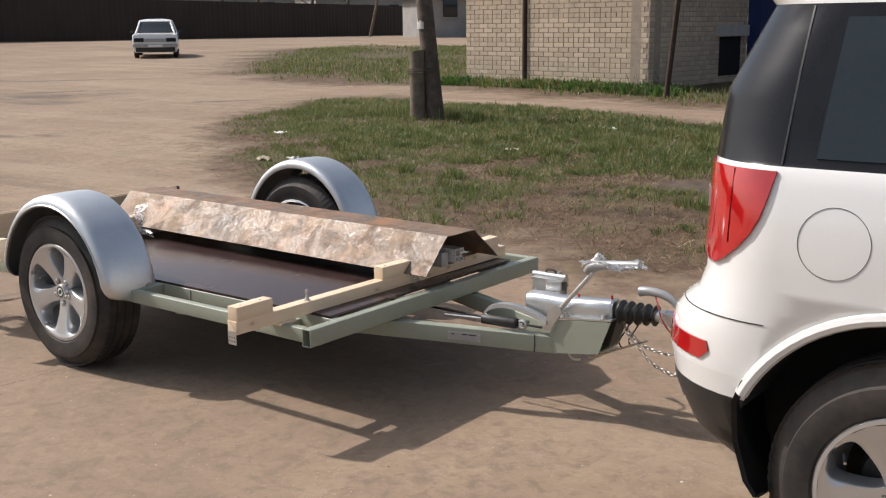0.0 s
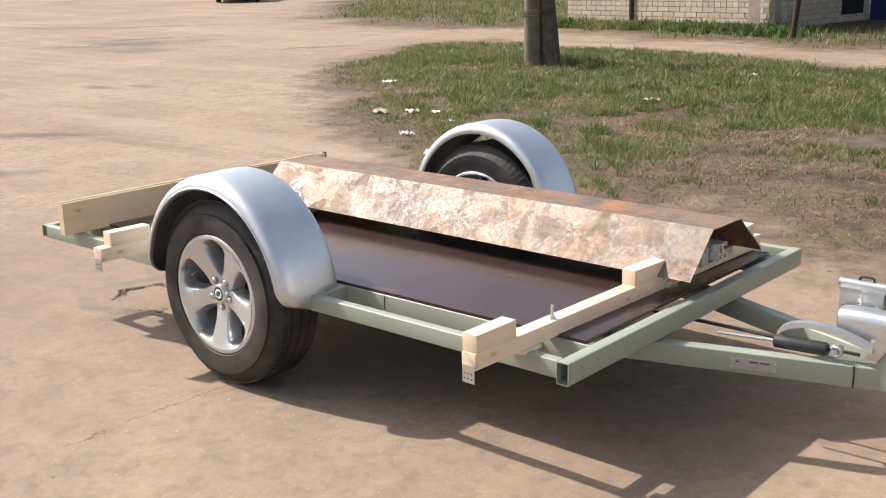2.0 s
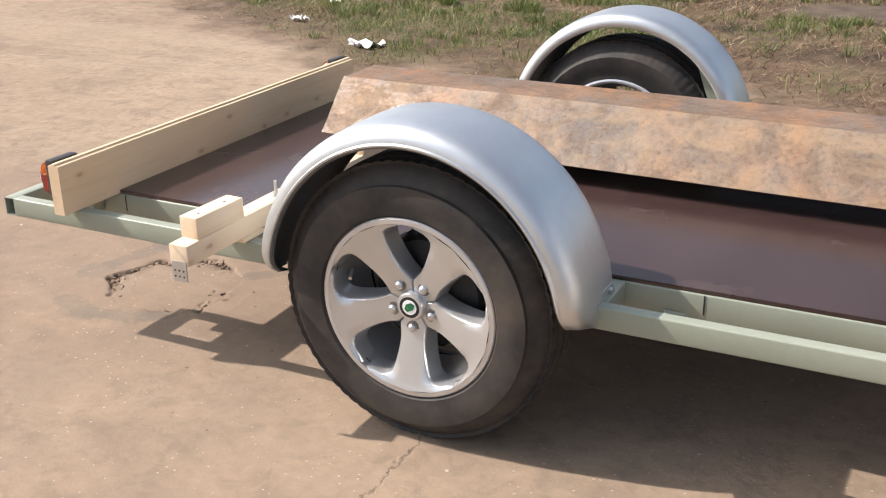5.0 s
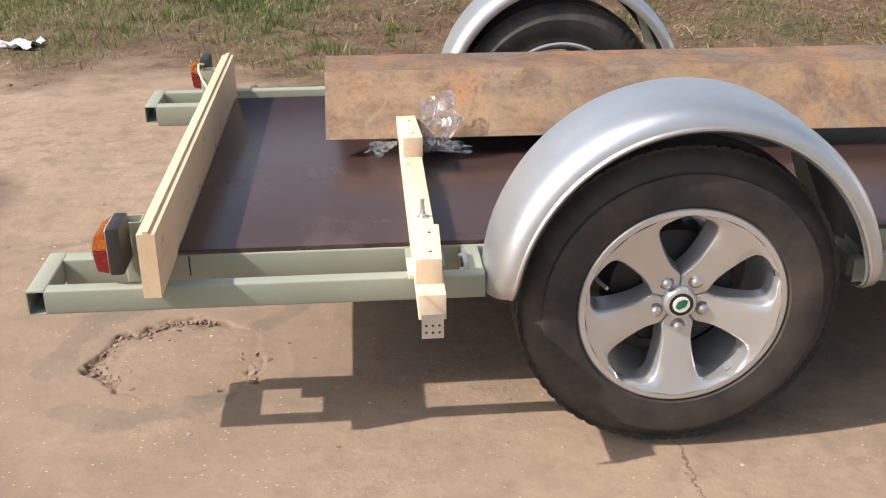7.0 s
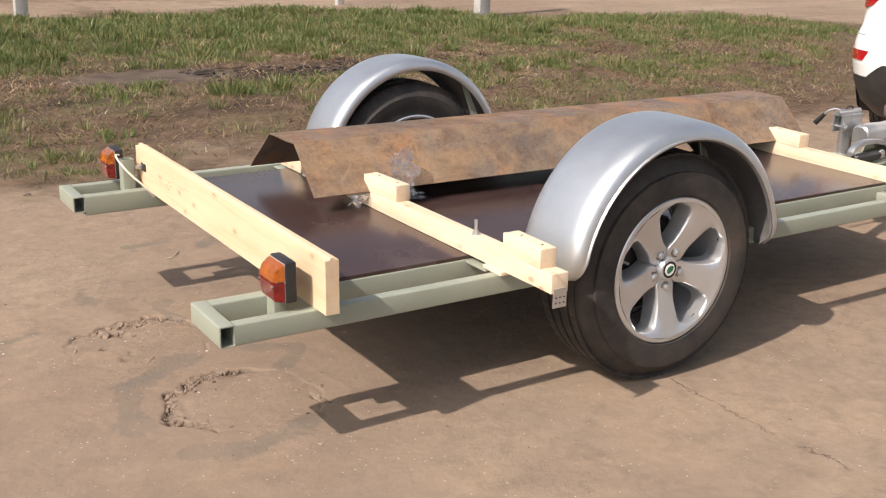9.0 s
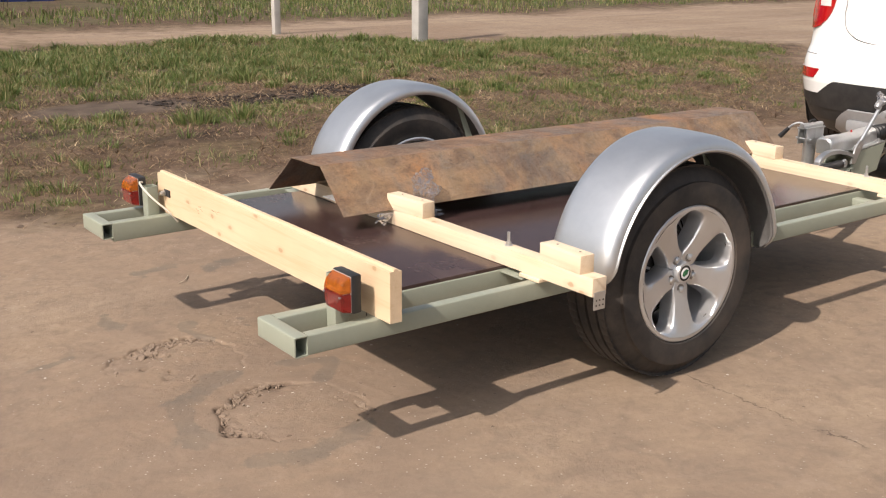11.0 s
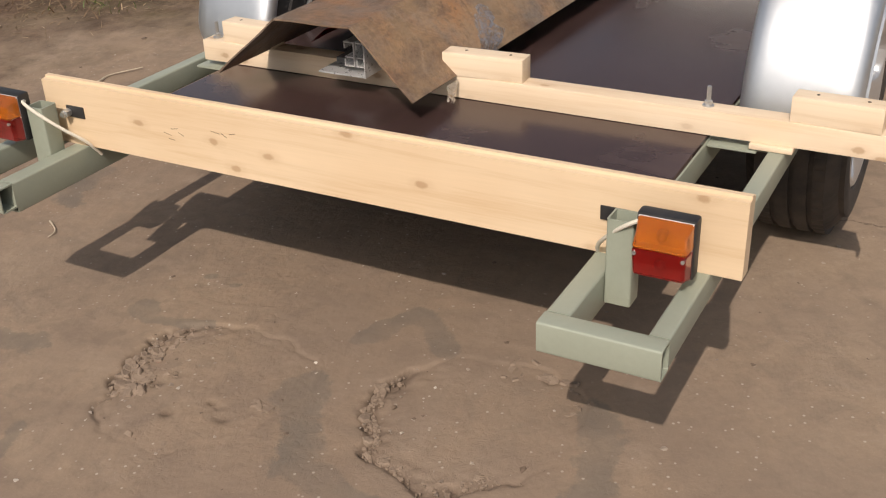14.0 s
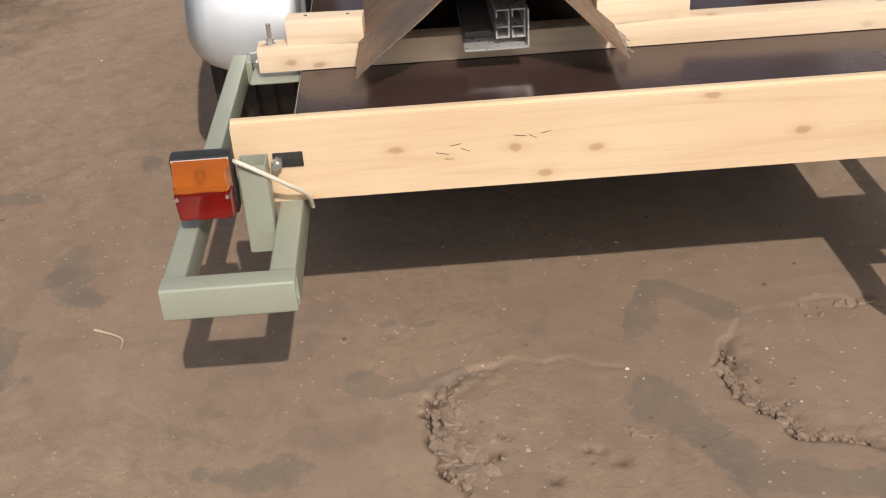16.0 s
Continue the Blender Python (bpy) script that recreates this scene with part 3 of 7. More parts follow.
# ---- ground ----
GRASS_NEAR = [(-5.0, 4.6), (-6.75, 6.1), (-8.5, 8.1), (-9.6, 10.6), (-9.3, 12.6), (-7.2, 11.5), (-4.2, 11.3), (-0.9, 10.5), (3.7, 10.9), (6.5, 9.0), (9.0, 7.9), (9.6, 6.2), (7.0, 3.6), (4.4, 1.85), (1.8, 2.30), (0.2, 2.55), (-1.0, 2.65), (-2.2, 3.0), (-3.6, 3.6)]
GRASS_FAR = [(-13.6, 14.2), (-18.5, 17.2), (-23.4, 22.1), (-29.0, 28.6), (-31.5, 35.0), (-24.0, 37.0), (-14.0, 22.0), (-5.0, 22.0), (5.0, 24.0), (22.0, 24.0), (22.0, 13.5), (6.0, 13.4), (-1.9, 13.4), (-4.5, 13.6), (-7.5, 14.6), (-10.5, 15.6)]


def inside(poly, x, y):
    """Signed distance to a polygon's edge, positive inside."""
    best = np.full(x.shape, 1e9)
    odd = np.zeros(x.shape, bool)
    for (x0, y0), (x1, y1) in zip(poly, poly[1:] + poly[:1]):
        dx, dy = x1 - x0, y1 - y0
        t = np.clip(((x - x0) * dx + (y - y0) * dy) / (dx * dx + dy * dy), 0, 1)
        best = np.minimum(best, np.hypot(x - x0 - t * dx, y - y0 - t * dy))
        hit = ((y0 > y) != (y1 > y)) & (x < dx * (y - y0) / (dy if dy else 1e-9) + x0)
        odd ^= hit
    return np.where(odd, best, -best)


def waves(x, y, scale, seed):
    """Cheap smooth noise in about -1..1, for whole arrays."""
    rng = np.random.RandomState(seed)
    out = np.zeros(x.shape)
    for k in range(9):
        a, f, p = rng.uniform(0, 6.283), scale * rng.uniform(0.5, 2.2), rng.uniform(0, 6.283)
        out += np.sin((x * math.cos(a) + y * math.sin(a)) * f + p) / 9 * 1.9
    return out


def loop_radius(theta, rx, ry, seed):
    base = rx * ry / np.sqrt((ry * np.cos(theta)) ** 2 + (rx * np.sin(theta)) ** 2)
    rng = np.random.RandomState(seed)
    for k in range(2, 15):
        base = base * (1 + rng.uniform(-1, 1) * 0.16 / k ** 0.9 * np.cos(k * theta + rng.uniform(0, 6.283)))
    return base


# two broken rings in the crust behind the trailer: centre, radii, seed, and the arc that gapes
RINGS = [(-1.075, -0.325, 0.212, 0.190, 5, 2.45, 1.9), (-1.195, 0.195, 0.198, 0.212, 8, 1.55, 1.55)]


def grass_amount(x, y):
    near = inside(GRASS_NEAR, x, y) + 0.35 * waves(x, y, 2.2, 3)
    far = inside(GRASS_FAR, x, y) + 0.5 * waves(x, y, 1.2, 4)
    return np.clip(np.maximum(near / 0.9, far / 1.2) * 0.5 + 0.5, 0, 1)


def clumps(x, y):
    return np.clip(0.22 + 1.0 * waves(x, y, 3.2, 61) + 0.9 * waves(x, y, 7.0, 62) + 0.5 * waves(x, y, 0.9, 64), 0.0, 1)


def lushness(x, y):
    """How well the grass grows: thick towards the track and round the pole, thin and strawy by the trailer."""
    deep = inside(GRASS_NEAR, x, y)
    back = np.clip((y - 5.9 - 0.35 * np.clip((x - 1.5) / 2, 0, 1) + 0.5 * waves(x, y, 1.3, 67)) / 0.8, 0, 1)
    left = np.clip((-1.8 - x) / 2.5, 0, 1) * np.clip((deep - 0.35 + 0.3 * waves(x, y, 2.1, 68)) / 1.2, 0, 1) * 0.8
    thin = np.clip(1.35 - np.hypot((x - 4.6) / 3.2, (y - 4.0) / 2.3), 0, 1)
    return np.clip(np.maximum(back, left), 0.46, 1) * (1 - 0.8 * np.clip(thin * 1.6, 0, 1))


def cover_near(x, y):
    g = np.clip((grass_amount(x, y) - 0.42) * 2.4, 0, 1)
    lush = lushness(x, y)
    bare = np.clip((np.hypot((x - 1.0) / 1.9, (y - 5.2) / 0.62) - 0.85) * 3, 0, 1) * np.clip(np.hypot((x - 0.2) / 1.3, (y - 3.6) / 0.5) - 0.35, 0, 1)
    gaps = np.clip(0.72 + 1.1 * waves(x, y, 2.6, 74) + 0.6 * waves(x, y, 6.5, 75) + 1.1 * waves(x, y, 19, 76), 0.06, 1)
    return g * np.clip(clumps(x, y) * (0.70 + 0.5 * lush) + 0.40 * lush + 0.06, 0, 1) * bare * gaps


def ground_height(x, y):
    g = grass_amount(x, y)
    z = rise(x, y) + 0.035 * np.clip(g * 2 - 1, 0, 1) + 0.03 * np.clip(g * 2 - 1, 0, 1) * waves(x, y, 1.6, 11)
    far = np.clip((np.hypot(x, y) - 2.2) / 4, 0, 1)
    z = z + far * 0.014 * waves(x, y, 0.9, 12) + 0.0016 * waves(x, y, 14, 13)
    return z


def axis(lo, hi, fine, fstep, mid, mstep, far):
    """Grid lines: fine in the middle, coarser outwards."""
    a = list(np.arange(fine[0], fine[1], fstep))
    b = list(np.arange(fine[1], mid[1], mstep))
    c = list(np.arange(fine[0] - mstep, mid[0], -mstep))[::-1]
    up, d = [], mstep
    v = mid[1]
    while v < far:
        up.append(v)
        d *= 1.13
        v += d
    up.append(far)
    dn, d, v = [], mstep, c[0]
    while v > -far:
        d *= 1.13
        v -= d
        dn.append(v)
    return np.array(dn[::-1] + c + a + b + up)


def build_ground():
    gx = axis(0, 0, (-1.55, -0.7), 0.0045, (-6.0, 5.0), 0.07, 420)
    gy = axis(0, 0, (-0.62, 0.55), 0.0045, (-4.2, 6.0), 0.07, 420)
    X, Y = np.meshgrid(gx, gy)
    Z = ground_height(X, Y)
    crack = np.zeros(X.shape)
    loose = np.zeros(X.shape)
    damp = np.zeros(X.shape)
    for cx, cy, rx, ry, seed, gape, half in RINGS:
        th = np.arctan2(Y - cy, X - cx)
        r = np.hypot(X - cx, Y - cy)
        r0 = loop_radius(th, rx, ry, seed)
        off = np.abs((th - gape + np.pi) % (2 * np.pi) - np.pi)
        weight = np.clip((half - off) / 0.9, 0.14, 1.0)
        d = r - r0 + 0.007 * waves(X, Y, 55, seed + 4) + 0.004 * waves(X, Y, 140, seed + 5)
        rough = waves(X, Y, 60, seed + 1) * 0.5 + waves(X, Y, 130, seed + 2) * 0.5
        weight = weight * np.clip(0.8 + 0.7 * waves(X, Y, 22, seed + 3), 0.15, 1.2)
        lip = np.exp(-(d / (0.0034 + 0.0052 * np.clip(weight, 0, 1))) ** 2) * weight * np.clip(0.7 + 0.9 * rough, 0.0, 1.5)
        crumb = np.exp(-((d + 0.028) / 0.022) ** 2) * weight * np.clip(rough, -0.6, 1.2)
        # the middle has sunk: a steep broken edge on the gaping arc, running out gently on the rest
        sunk = 1 / (1 + np.exp(np.clip(d / 0.0022, -40, 40)))
        Z -= 0.012 * lip + sunk * (0.0004 + 0.0096 * np.clip(weight, 0, 1)) * np.clip(1 + d / 0.10, 0.25, 1)
        Z += 0.0060 * crumb + 0.0010 * np.exp(-((d - 0.020) / 0.02) ** 2) * np.clip(weight, 0, 1)
        Z += 0.0010 * np.exp(-((d - 0.075) / 0.012) ** 2) * np.clip(0.5 + waves(X, Y, 14, seed + 7), 0, 1)
        # ring edges and hollows are coloured darker, following their relief
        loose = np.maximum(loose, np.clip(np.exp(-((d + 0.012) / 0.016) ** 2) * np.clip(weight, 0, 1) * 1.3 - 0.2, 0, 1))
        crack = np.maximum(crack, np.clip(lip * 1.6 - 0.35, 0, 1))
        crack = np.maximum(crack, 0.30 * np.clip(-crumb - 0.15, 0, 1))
    # small holes broken through the crust
    for cx, cy, rad in [(-1.23, 0.28, 0.016), (-1.19, 0.265, 0.011), (-1.27, 0.09, 0.014), (-1.25, 0.115, 0.009), (-1.24, 0.14, 0.008), (-0.885, -0.45, 0.016), (-0.90, -0.41, 0.010), (-1.30, 0.20, 0.012)]:
        pit = np.exp(-(np.hypot(X - cx, Y - cy) / rad) ** 2) * np.clip(0.8 + 0.6 * waves(X, Y, 90, 41), 0, 1.3)
        Z -= 0.010 * pit
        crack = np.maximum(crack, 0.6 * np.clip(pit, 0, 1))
    # dried puddle edges
    stain = np.zeros(X.shape)
    for width, line in [(0.034, [(-0.90, -0.18), (-0.83, -0.12), (-0.79, -0.06), (-0.86, -0.02), (-0.94, 0.0)]), (0.055, [(-1.10, 0.0), (-1.16, 0.0), (-1.25, -0.06), (-1.33, -0.12), (-1.36, -0.24), (-1.38, -0.36)]), (0.05, [(-1.30, -0.56), (-1.16, -0.60), (-1.03, -0.57), (-0.97, -0.53)]),
                        (0.030, [(-1.02, 0.33), (-1.05, 0.40), (-1.06, 0.46), (-1.03, 0.50)]), (0.018, [(-0.85, 0.45), (-0.855, 0.46)]), (0.016, [(-0.86, 0.37), (-0.865, 0.38)]), (0.034, [(-1.22, 0.60), (-1.25, 0.68), (-1.22, 0.75)]), (0.022, [(-1.21, 0.61), (-1.27, 0.61)]), (0.03, [(-1.45, 0.42), (-1.60, 0.38)]),
                        (0.05, [(-0.24, 1.30), (-0.22, 1.36)]), (0.035, [(-0.02, 1.0), (-0.12, 1.06), (-0.20, 1.10)]), (0.05, [(-0.50, 1.14), (-0.62, 1.12), (-0.70, 1.05)]), (0.04, [(-0.8, 1.2), (-0.95, 1.16)])]:
        for (x0, y0), (x1, y1) in zip(line, line[1:]):
            dx, dy = x1 - x0, y1 - y0
            t = np.clip(((X - x0) * dx + (Y - y0) * dy) / (dx * dx + dy * dy), 0, 1)
            stain = np.maximum(stain, np.clip(1 - 0.5 * np.hypot(X - x0 - t * dx, Y - y0 - t * dy) / (width * (0.8 + 0.35 * waves(X, Y, 18, 43))), 0, 1))
    for cx, cy, rx, ry, turn in [(-15.6, 8.8, 0.9, 0.28, 0.4), (-14.9, 9.3, 0.5, 0.18, 0.9),  (-3.1, 0.6, 0.22, 0.07, 1.3), (-1.9, 0.9, 0.25, 0.1, 2.0),
                                 (-14.3, 8.2, 1.1, 0.32, 0.6), (-4.7, 0.7, 0.4, 0.12, 0.8), (-6.1, 2.0, 0.5, 0.1, 0.5), (-21.5, 10.9, 2.0, 0.3, 0.55), (-20.6, 12.4, 1.2, 0.2, 0.5), (-9.0, 4.5, 0.6, 0.1, 0.7), (-11.5, 9.5, 0.8, 0.15, 0.9)]:
        dx, dy = X - cx, Y - cy
        u, v = dx * math.cos(turn) + dy * math.sin(turn), -dx * math.sin(turn) + dy * math.cos(turn)
        damp = np.maximum(damp, np.clip(1.5 - 1.2 * np.hypot(u / rx, v / ry) + 0.25 * waves(X, Y, 25, 21), 0, 1))
    Z -= 0.05 * np.clip(1.3 - np.hypot((X + 14.3) / 1.1, (Y - 8.2) / 0.6), 0, 1)
    n, m = X.shape
    verts = np.stack([X, Y, Z], -1).reshape(-1, 3)
    i = np.arange(n * m).reshape(n, m)
    quads = np.stack([i[:-1, :-1], i[:-1, 1:], i[1:, 1:], i[1:, :-1]], -1).reshape(-1, 4)
    me = bpy.data.meshes.new("ground")
    me.from_pydata(verts.tolist(), [], quads.tolist())
    me.shade_smooth()
    peat = np.zeros(X.shape)
    for cx, cy, rx, ry in [(1.35, 5.08, 0.95, 0.48), (2.5, 5.35, 0.9, 0.30), (0.3, 5.85, 0.9, 0.16), (-0.5, 5.3, 0.45, 0.25), (-0.5, 4.3, 0.5, 0.2), (0.5, 3.7, 0.6, 0.2), (-4.6, 6.6, 0.8, 0.12), (3.4, 4.6, 0.5, 0.2)]:
        peat = np.maximum(peat, np.clip(1.25 - np.hypot((X - cx) / rx, (Y - cy) / ry) + 0.4 * waves(X, Y, 5, 31), 0, 1))
    silt = np.clip((1.2 - np.hypot((X - 0.40) / 0.66, (Y - 5.25) / 0.36) + 0.2 * waves(X, Y, 4, 34)) * 3, 0, 1)
    greyed = np.clip(1.2 - np.hypot((X + 1.0) / 2.6, (Y + 0.5) / 1.9) + 0.25 * waves(X, Y, 1.8, 33), 0, 1)
    for key, arr in (("grass", grass_amount(X, Y)), ("damp", damp), ("stain", stain), ("green", cover_near(X, Y)), ("crack", crack), ("peat", peat), ("greyed", greyed), ("silt", silt), ("loose", loose)):
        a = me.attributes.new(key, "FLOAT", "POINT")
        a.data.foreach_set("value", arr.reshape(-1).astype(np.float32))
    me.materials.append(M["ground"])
    tagged(new("ground", me), "sandy packed dirt yard with cracked crust and grassy verge", "ground", kind="structure")


build_ground()


# ---- trailer ----
TUBE_Z = 0.3535
MID = 0.0075  # the frame's centre line
trailer = thing("trailer", "unfinished flatbed trailer with sage green steel frame and plywood deck", "trailer")


def rail(name, a, b, wide=0.04, high=0.051):
    bm = bmesh.new()
    tube(bm, a, b, wide, high)
    return part(name, bm, M["frame"], trailer)


for s in (-1, 1):
    yi, yo = MID + s * 0.5675, MID + s * 0.7195
    rail("inner_rail", (-1.239, yi, TUBE_Z - 0.006), (1.365, yi, TUBE_Z - 0.006), 0.038, 0.063)
    rail("outer_rail", (-1.239, yo, TUBE_Z), (-0.380, yo, TUBE_Z), 0.032)
    rail("outer_rail", (0.375, yo, TUBE_Z), (1.365, yo, TUBE_Z), 0.032)
    rail("rear_crossbar", (-1.2575, yo + s * 0.016, TUBE_Z), (-1.2575, yi - s * 0.019, TUBE_Z), 0.037)
    rail("stub_crossbar", (-0.40, yo - s * 0.016, TUBE_Z), (-0.40, yi + s * 0.020, TUBE_Z))
    rail("stub_crossbar", (0.395, yo - s * 0.016, TUBE_Z), (0.395, yi + s * 0.020, TUBE_Z))
    rail("stub_crossbar", (1.19, yo - s * 0.017, TUBE_Z - 0.01), (1.19, yi + s * 0.020, TUBE_Z - 0.010), 0.04, 0.03)
    # weld plates under the battens
    bm = bmesh.new()
    box(bm, -0.535, yi + s * 0.0195, 0.372, -0.455, yi + s * 0.115, 0.377, 0.001)
    part("gusset", bm, M["frame"], trailer)
    # two drawbar beams that run together at the coupling
    bm = bmesh.new()
    tube(bm, (0.50, s * 0.575, 0.2985), (1.985, 0.008 + s * 0.046, 0.2640), 0.045, 0.064)
    part("drawbar_beam", bm, M["frame"], trailer)
    # lamp post
    bm = bmesh.new()
    tube(bm, (-1.083, 0.0085 + s * 0.610, 0.3285), (-1.083, 0.0085 + s * 0.610, 0.474), 0.041, 0.043, (0, 1, 0))
    part("lamp_post", bm, M["frame"], trailer)
front = rail("front_crossbar", (1.3855, -0.733, 0.3475), (1.3855, 0.741, 0.3475), 0.04, 0.064)
for x in (-0.62, 0.62):
    rail("deck_bearer", (x, MID - 0.548, TUBE_Z), (x, MID + 0.548, TUBE_Z))

# deck board
bm = bmesh.new()
box(bm, -1.003, -0.576, 0.3792, 1.352, 0.588, 0.3895, 0.001)
deck = part("deck", bm, M["deck"], trailer, "dark brown film-faced plywood deck")
for s in (-1, 1):
    for x in (0.585, -0.985):
        bm = bmesh.new()
        box(bm, x, MID + s * 0.5867, 0.333, x + 0.003, MID + s * 0.5878, 0.377)
        part("weld_seam", bm, M["ink"], trailer)

# axle
bm = bmesh.new()
tube(bm, (0.0, -0.56, 0.295), (0.0, 0.56, 0.295), 0.06, 0.06)
for s in (-1, 1):
    rod(bm, (0.0, s * 0.56, 0.295), (0.0, s * 0.60, 0.328), 0.03)
part("axle", bm, M["black"], trailer, "black axle tube")


def tyre_mesh(R, w, rim, seg=288):
    """A car tyre about the y axis, its outer side towards -y: sidewall, shoulder and grooved tread."""
    h = w / 2
    prof = [(-h + 0.02, rim - 0.012), (-h + 0.004, rim - 0.002), (-h + 0.001, rim + 0.008), (-h - 0.004, rim + 0.012), (-h - 0.006, rim + 0.03), (-h - 0.008, rim + 0.052), (-h - 0.005, rim + 0.075),
            (-h + 0.006, R - 0.048), (-h + 0.016, R - 0.027), (-h + 0.034, R - 0.010)]
    grooves = [(-0.36, 0), (-0.24, 0), (-0.235, 1), (-0.19, 1), (-0.185, 0), (-0.05, 0), (-0.045, 1), (0.0, 1), (0.005, 0), (0.15, 0), (0.155, 1), (0.2, 1), (0.205, 0), (0.36, 0)]
    for g, deep in grooves:
        prof.append((g * w, R - (0.008 if deep else 0.001 * abs(g) * 6)))
    prof += [(h - 0.034, R - 0.010), (h - 0.016, R - 0.027), (h, R - 0.05), (h - 0.004, rim + 0.02), (h - 0.02, rim - 0.012)]
    tread = {7: 0.0, 8: 0.35, 9: 1.0, 10: 1.0, 11: 0.6, 22: 0.6, 23: 1.0, 24: 1.0, 25: 0.65}
    bm = bmesh.new()
    lathe(bm, prof, seg, wave=lambda k, i: -0.0030 * tread.get(i, 0.0) if k % 4 == (i // 10) % 4 else 0.0)
    return bm


def rim_mesh(rim, w):
    """A silver rim with five broad spokes that widen outwards, its face towards -y."""
    h = w / 2
    bm = bmesh.new()
    lathe(bm, [(-h - 0.002, rim + 0.002), (-h - 0.006, rim + 0.006), (-h - 0.009, rim + 0.003), (-h - 0.0095, rim - 0.003), (-h - 0.0095, rim - 0.0075), (-h + 0.020, rim - 0.012), (-h + 0.05, rim - 0.016), (h - 0.05, rim - 0.03), (h - 0.01, rim - 0.004), (h + 0.002, rim + 0.002), (h + 0.010, rim + 0.005), (h + 0.012, rim - 0.001), (h + 0.008, rim - 0.008)], 80)
    k = rim / 0.208
    stations = [(0.030, 36.0), (0.050, 36.0), (0.058, 35.5), (0.065, 31.0), (0.074, 25.5), (0.088, 20.5), (0.108, 17.6), (0.130, 16.4), (0.150, 15.9), (0.165, 16.0), (0.176, 17.0), (0.184, 19.5), (0.190, 24.0), (0.1945, 31.0), (0.2010, 36.0)]
    for s in range(5):
        mid = 90 + 36 + 72 * s
        rings = []
        for r, ha in stations:
            t = (r - 0.03) / 0.171
            y = -h + 0.024 - 0.0335 * t ** 1.5 - 0.004 * math.sin(t * math.pi)
            ring = []
            for f, dy in ((-1.16, 0.055), (-1.08, 0.026), (-1.02, 0.010), (-0.97, 0.0035), (-0.90, 0.0008), (-0.5, -0.0006), (0.0, -0.0014), (0.5, -0.0006), (0.90, 0.0008), (0.97, 0.0035), (1.02, 0.010), (1.08, 0.026), (1.16, 0.055)):
                a = radians(mid + max(-36.0, min(36.0, f * ha)))
                ring.append((k * r * math.cos(a), y + dy, k * r * math.sin(a)))
            rings.append(ring)
        loft(bm, rings, False)
    return bm


def make_wheel(parent, x, y, z, side, R=0.334, w=0.205, rim=0.2035, lean=0.0):
    """A hub with brake drum that carries tyre, rim, cap and lug nuts. side -1: face towards -y."""
    bm = bmesh.new()
    lathe(bm, [(0.10, 0.01), (0.10, 0.06), (0.085, 0.128), (0.05, 0.135), (0.02, 0.135), (-0.005, 0.125), (-0.012, 0.075), (-0.015, 0.01)], 96, wave=lambda k, i: 0.006 * (k // 2 % 2) if 2 <= i <= 4 else 0.0)
    hub = part("wheel", bm, M["black"], parent, "silver five-spoke alloy wheel with dusty tyre")
    hub.matrix_basis = pose(x, y, z, 0, lean, 0 if side < 0 else 180)
    part("tyre", tyre_mesh(R, w, rim), M["tyre"], hub, "dusty black road tyre", 28)
    rm = part("rim", rim_mesh(rim, w * 0.93), M["alloy"], hub, "silver five-spoke alloy rim", 38)
    f = -w * 0.465 + 0.022
    bm = bmesh.new()
    f -= 0.007
    lathe(bm, [(f + 0.016, 0.036), (f - 0.003, 0.033), (f - 0.008, 0.030), (f - 0.009, 0.024), (f - 0.006, 0.022), (f - 0.007, 0.0005)], 28)
    cap = part("centre_cap", bm, M["alloy"], hub, "round centre cap with a plain green disc")
    bm = bmesh.new()
    lathe(bm, [(f - 0.0072, 0.0250), (f - 0.0090, 0.0245), (f - 0.0092, 0.0005)], 24)
    part("cap_ring", bm, M["ink"], hub, "black enamel ring")
    bm = bmesh.new()
    lathe(bm, [(f - 0.0090, 0.0175), (f - 0.0098, 0.0170), (f - 0.0100, 0.0005)], 24)
    part("cap_face", bm, M["plate"], hub, "pale enamel face")
    bm = bmesh.new()
    plate_points(bm, [(-0.012, f - 0.0098, -0.005), (-0.005, f - 0.0098, -0.011), (0.009, f - 0.0098, -0.004), (0.013, f - 0.0098, 0.008), (0.004, f - 0.0098, 0.012), (-0.008, f - 0.0098, 0.006)], 0.0008, (0, -1, 0))
    part("cap_mark", bm, M["green_badge"], hub, "plain green enamel shape")
    f += 0.007
    for k in range(5):
        a = radians(270 + 72 * k)
        cx, cz = 0.050 * math.cos(a), 0.053 * math.sin(a)
        bm = bmesh.new()
        rod(bm, (cx, f + 0.014, cz), (cx, f - 0.009, cz), 0.0108, 0.0100, 6)
        rod(bm, (cx, f - 0.009, cz), (cx, f - 0.013, cz), 0.0100, 0.005, 12)
        # darker disc stands for the shade in the nut's pocket
        rod(bm, (cx, f + 0.014, cz), (cx, f - 0.0030, cz), 0.0158, 0.0150, 24, 1)
        part("lug_nut", bm, [M["zinc"], M["chain"]], hub)
    bm = bmesh.new()
    rod(bm, (-0.165, -0.05, 0.045), (-0.150, -0.085, 0.040), 0.004, seg=8)
    part("valve", bm, M["zinc"], hub)
    return hub


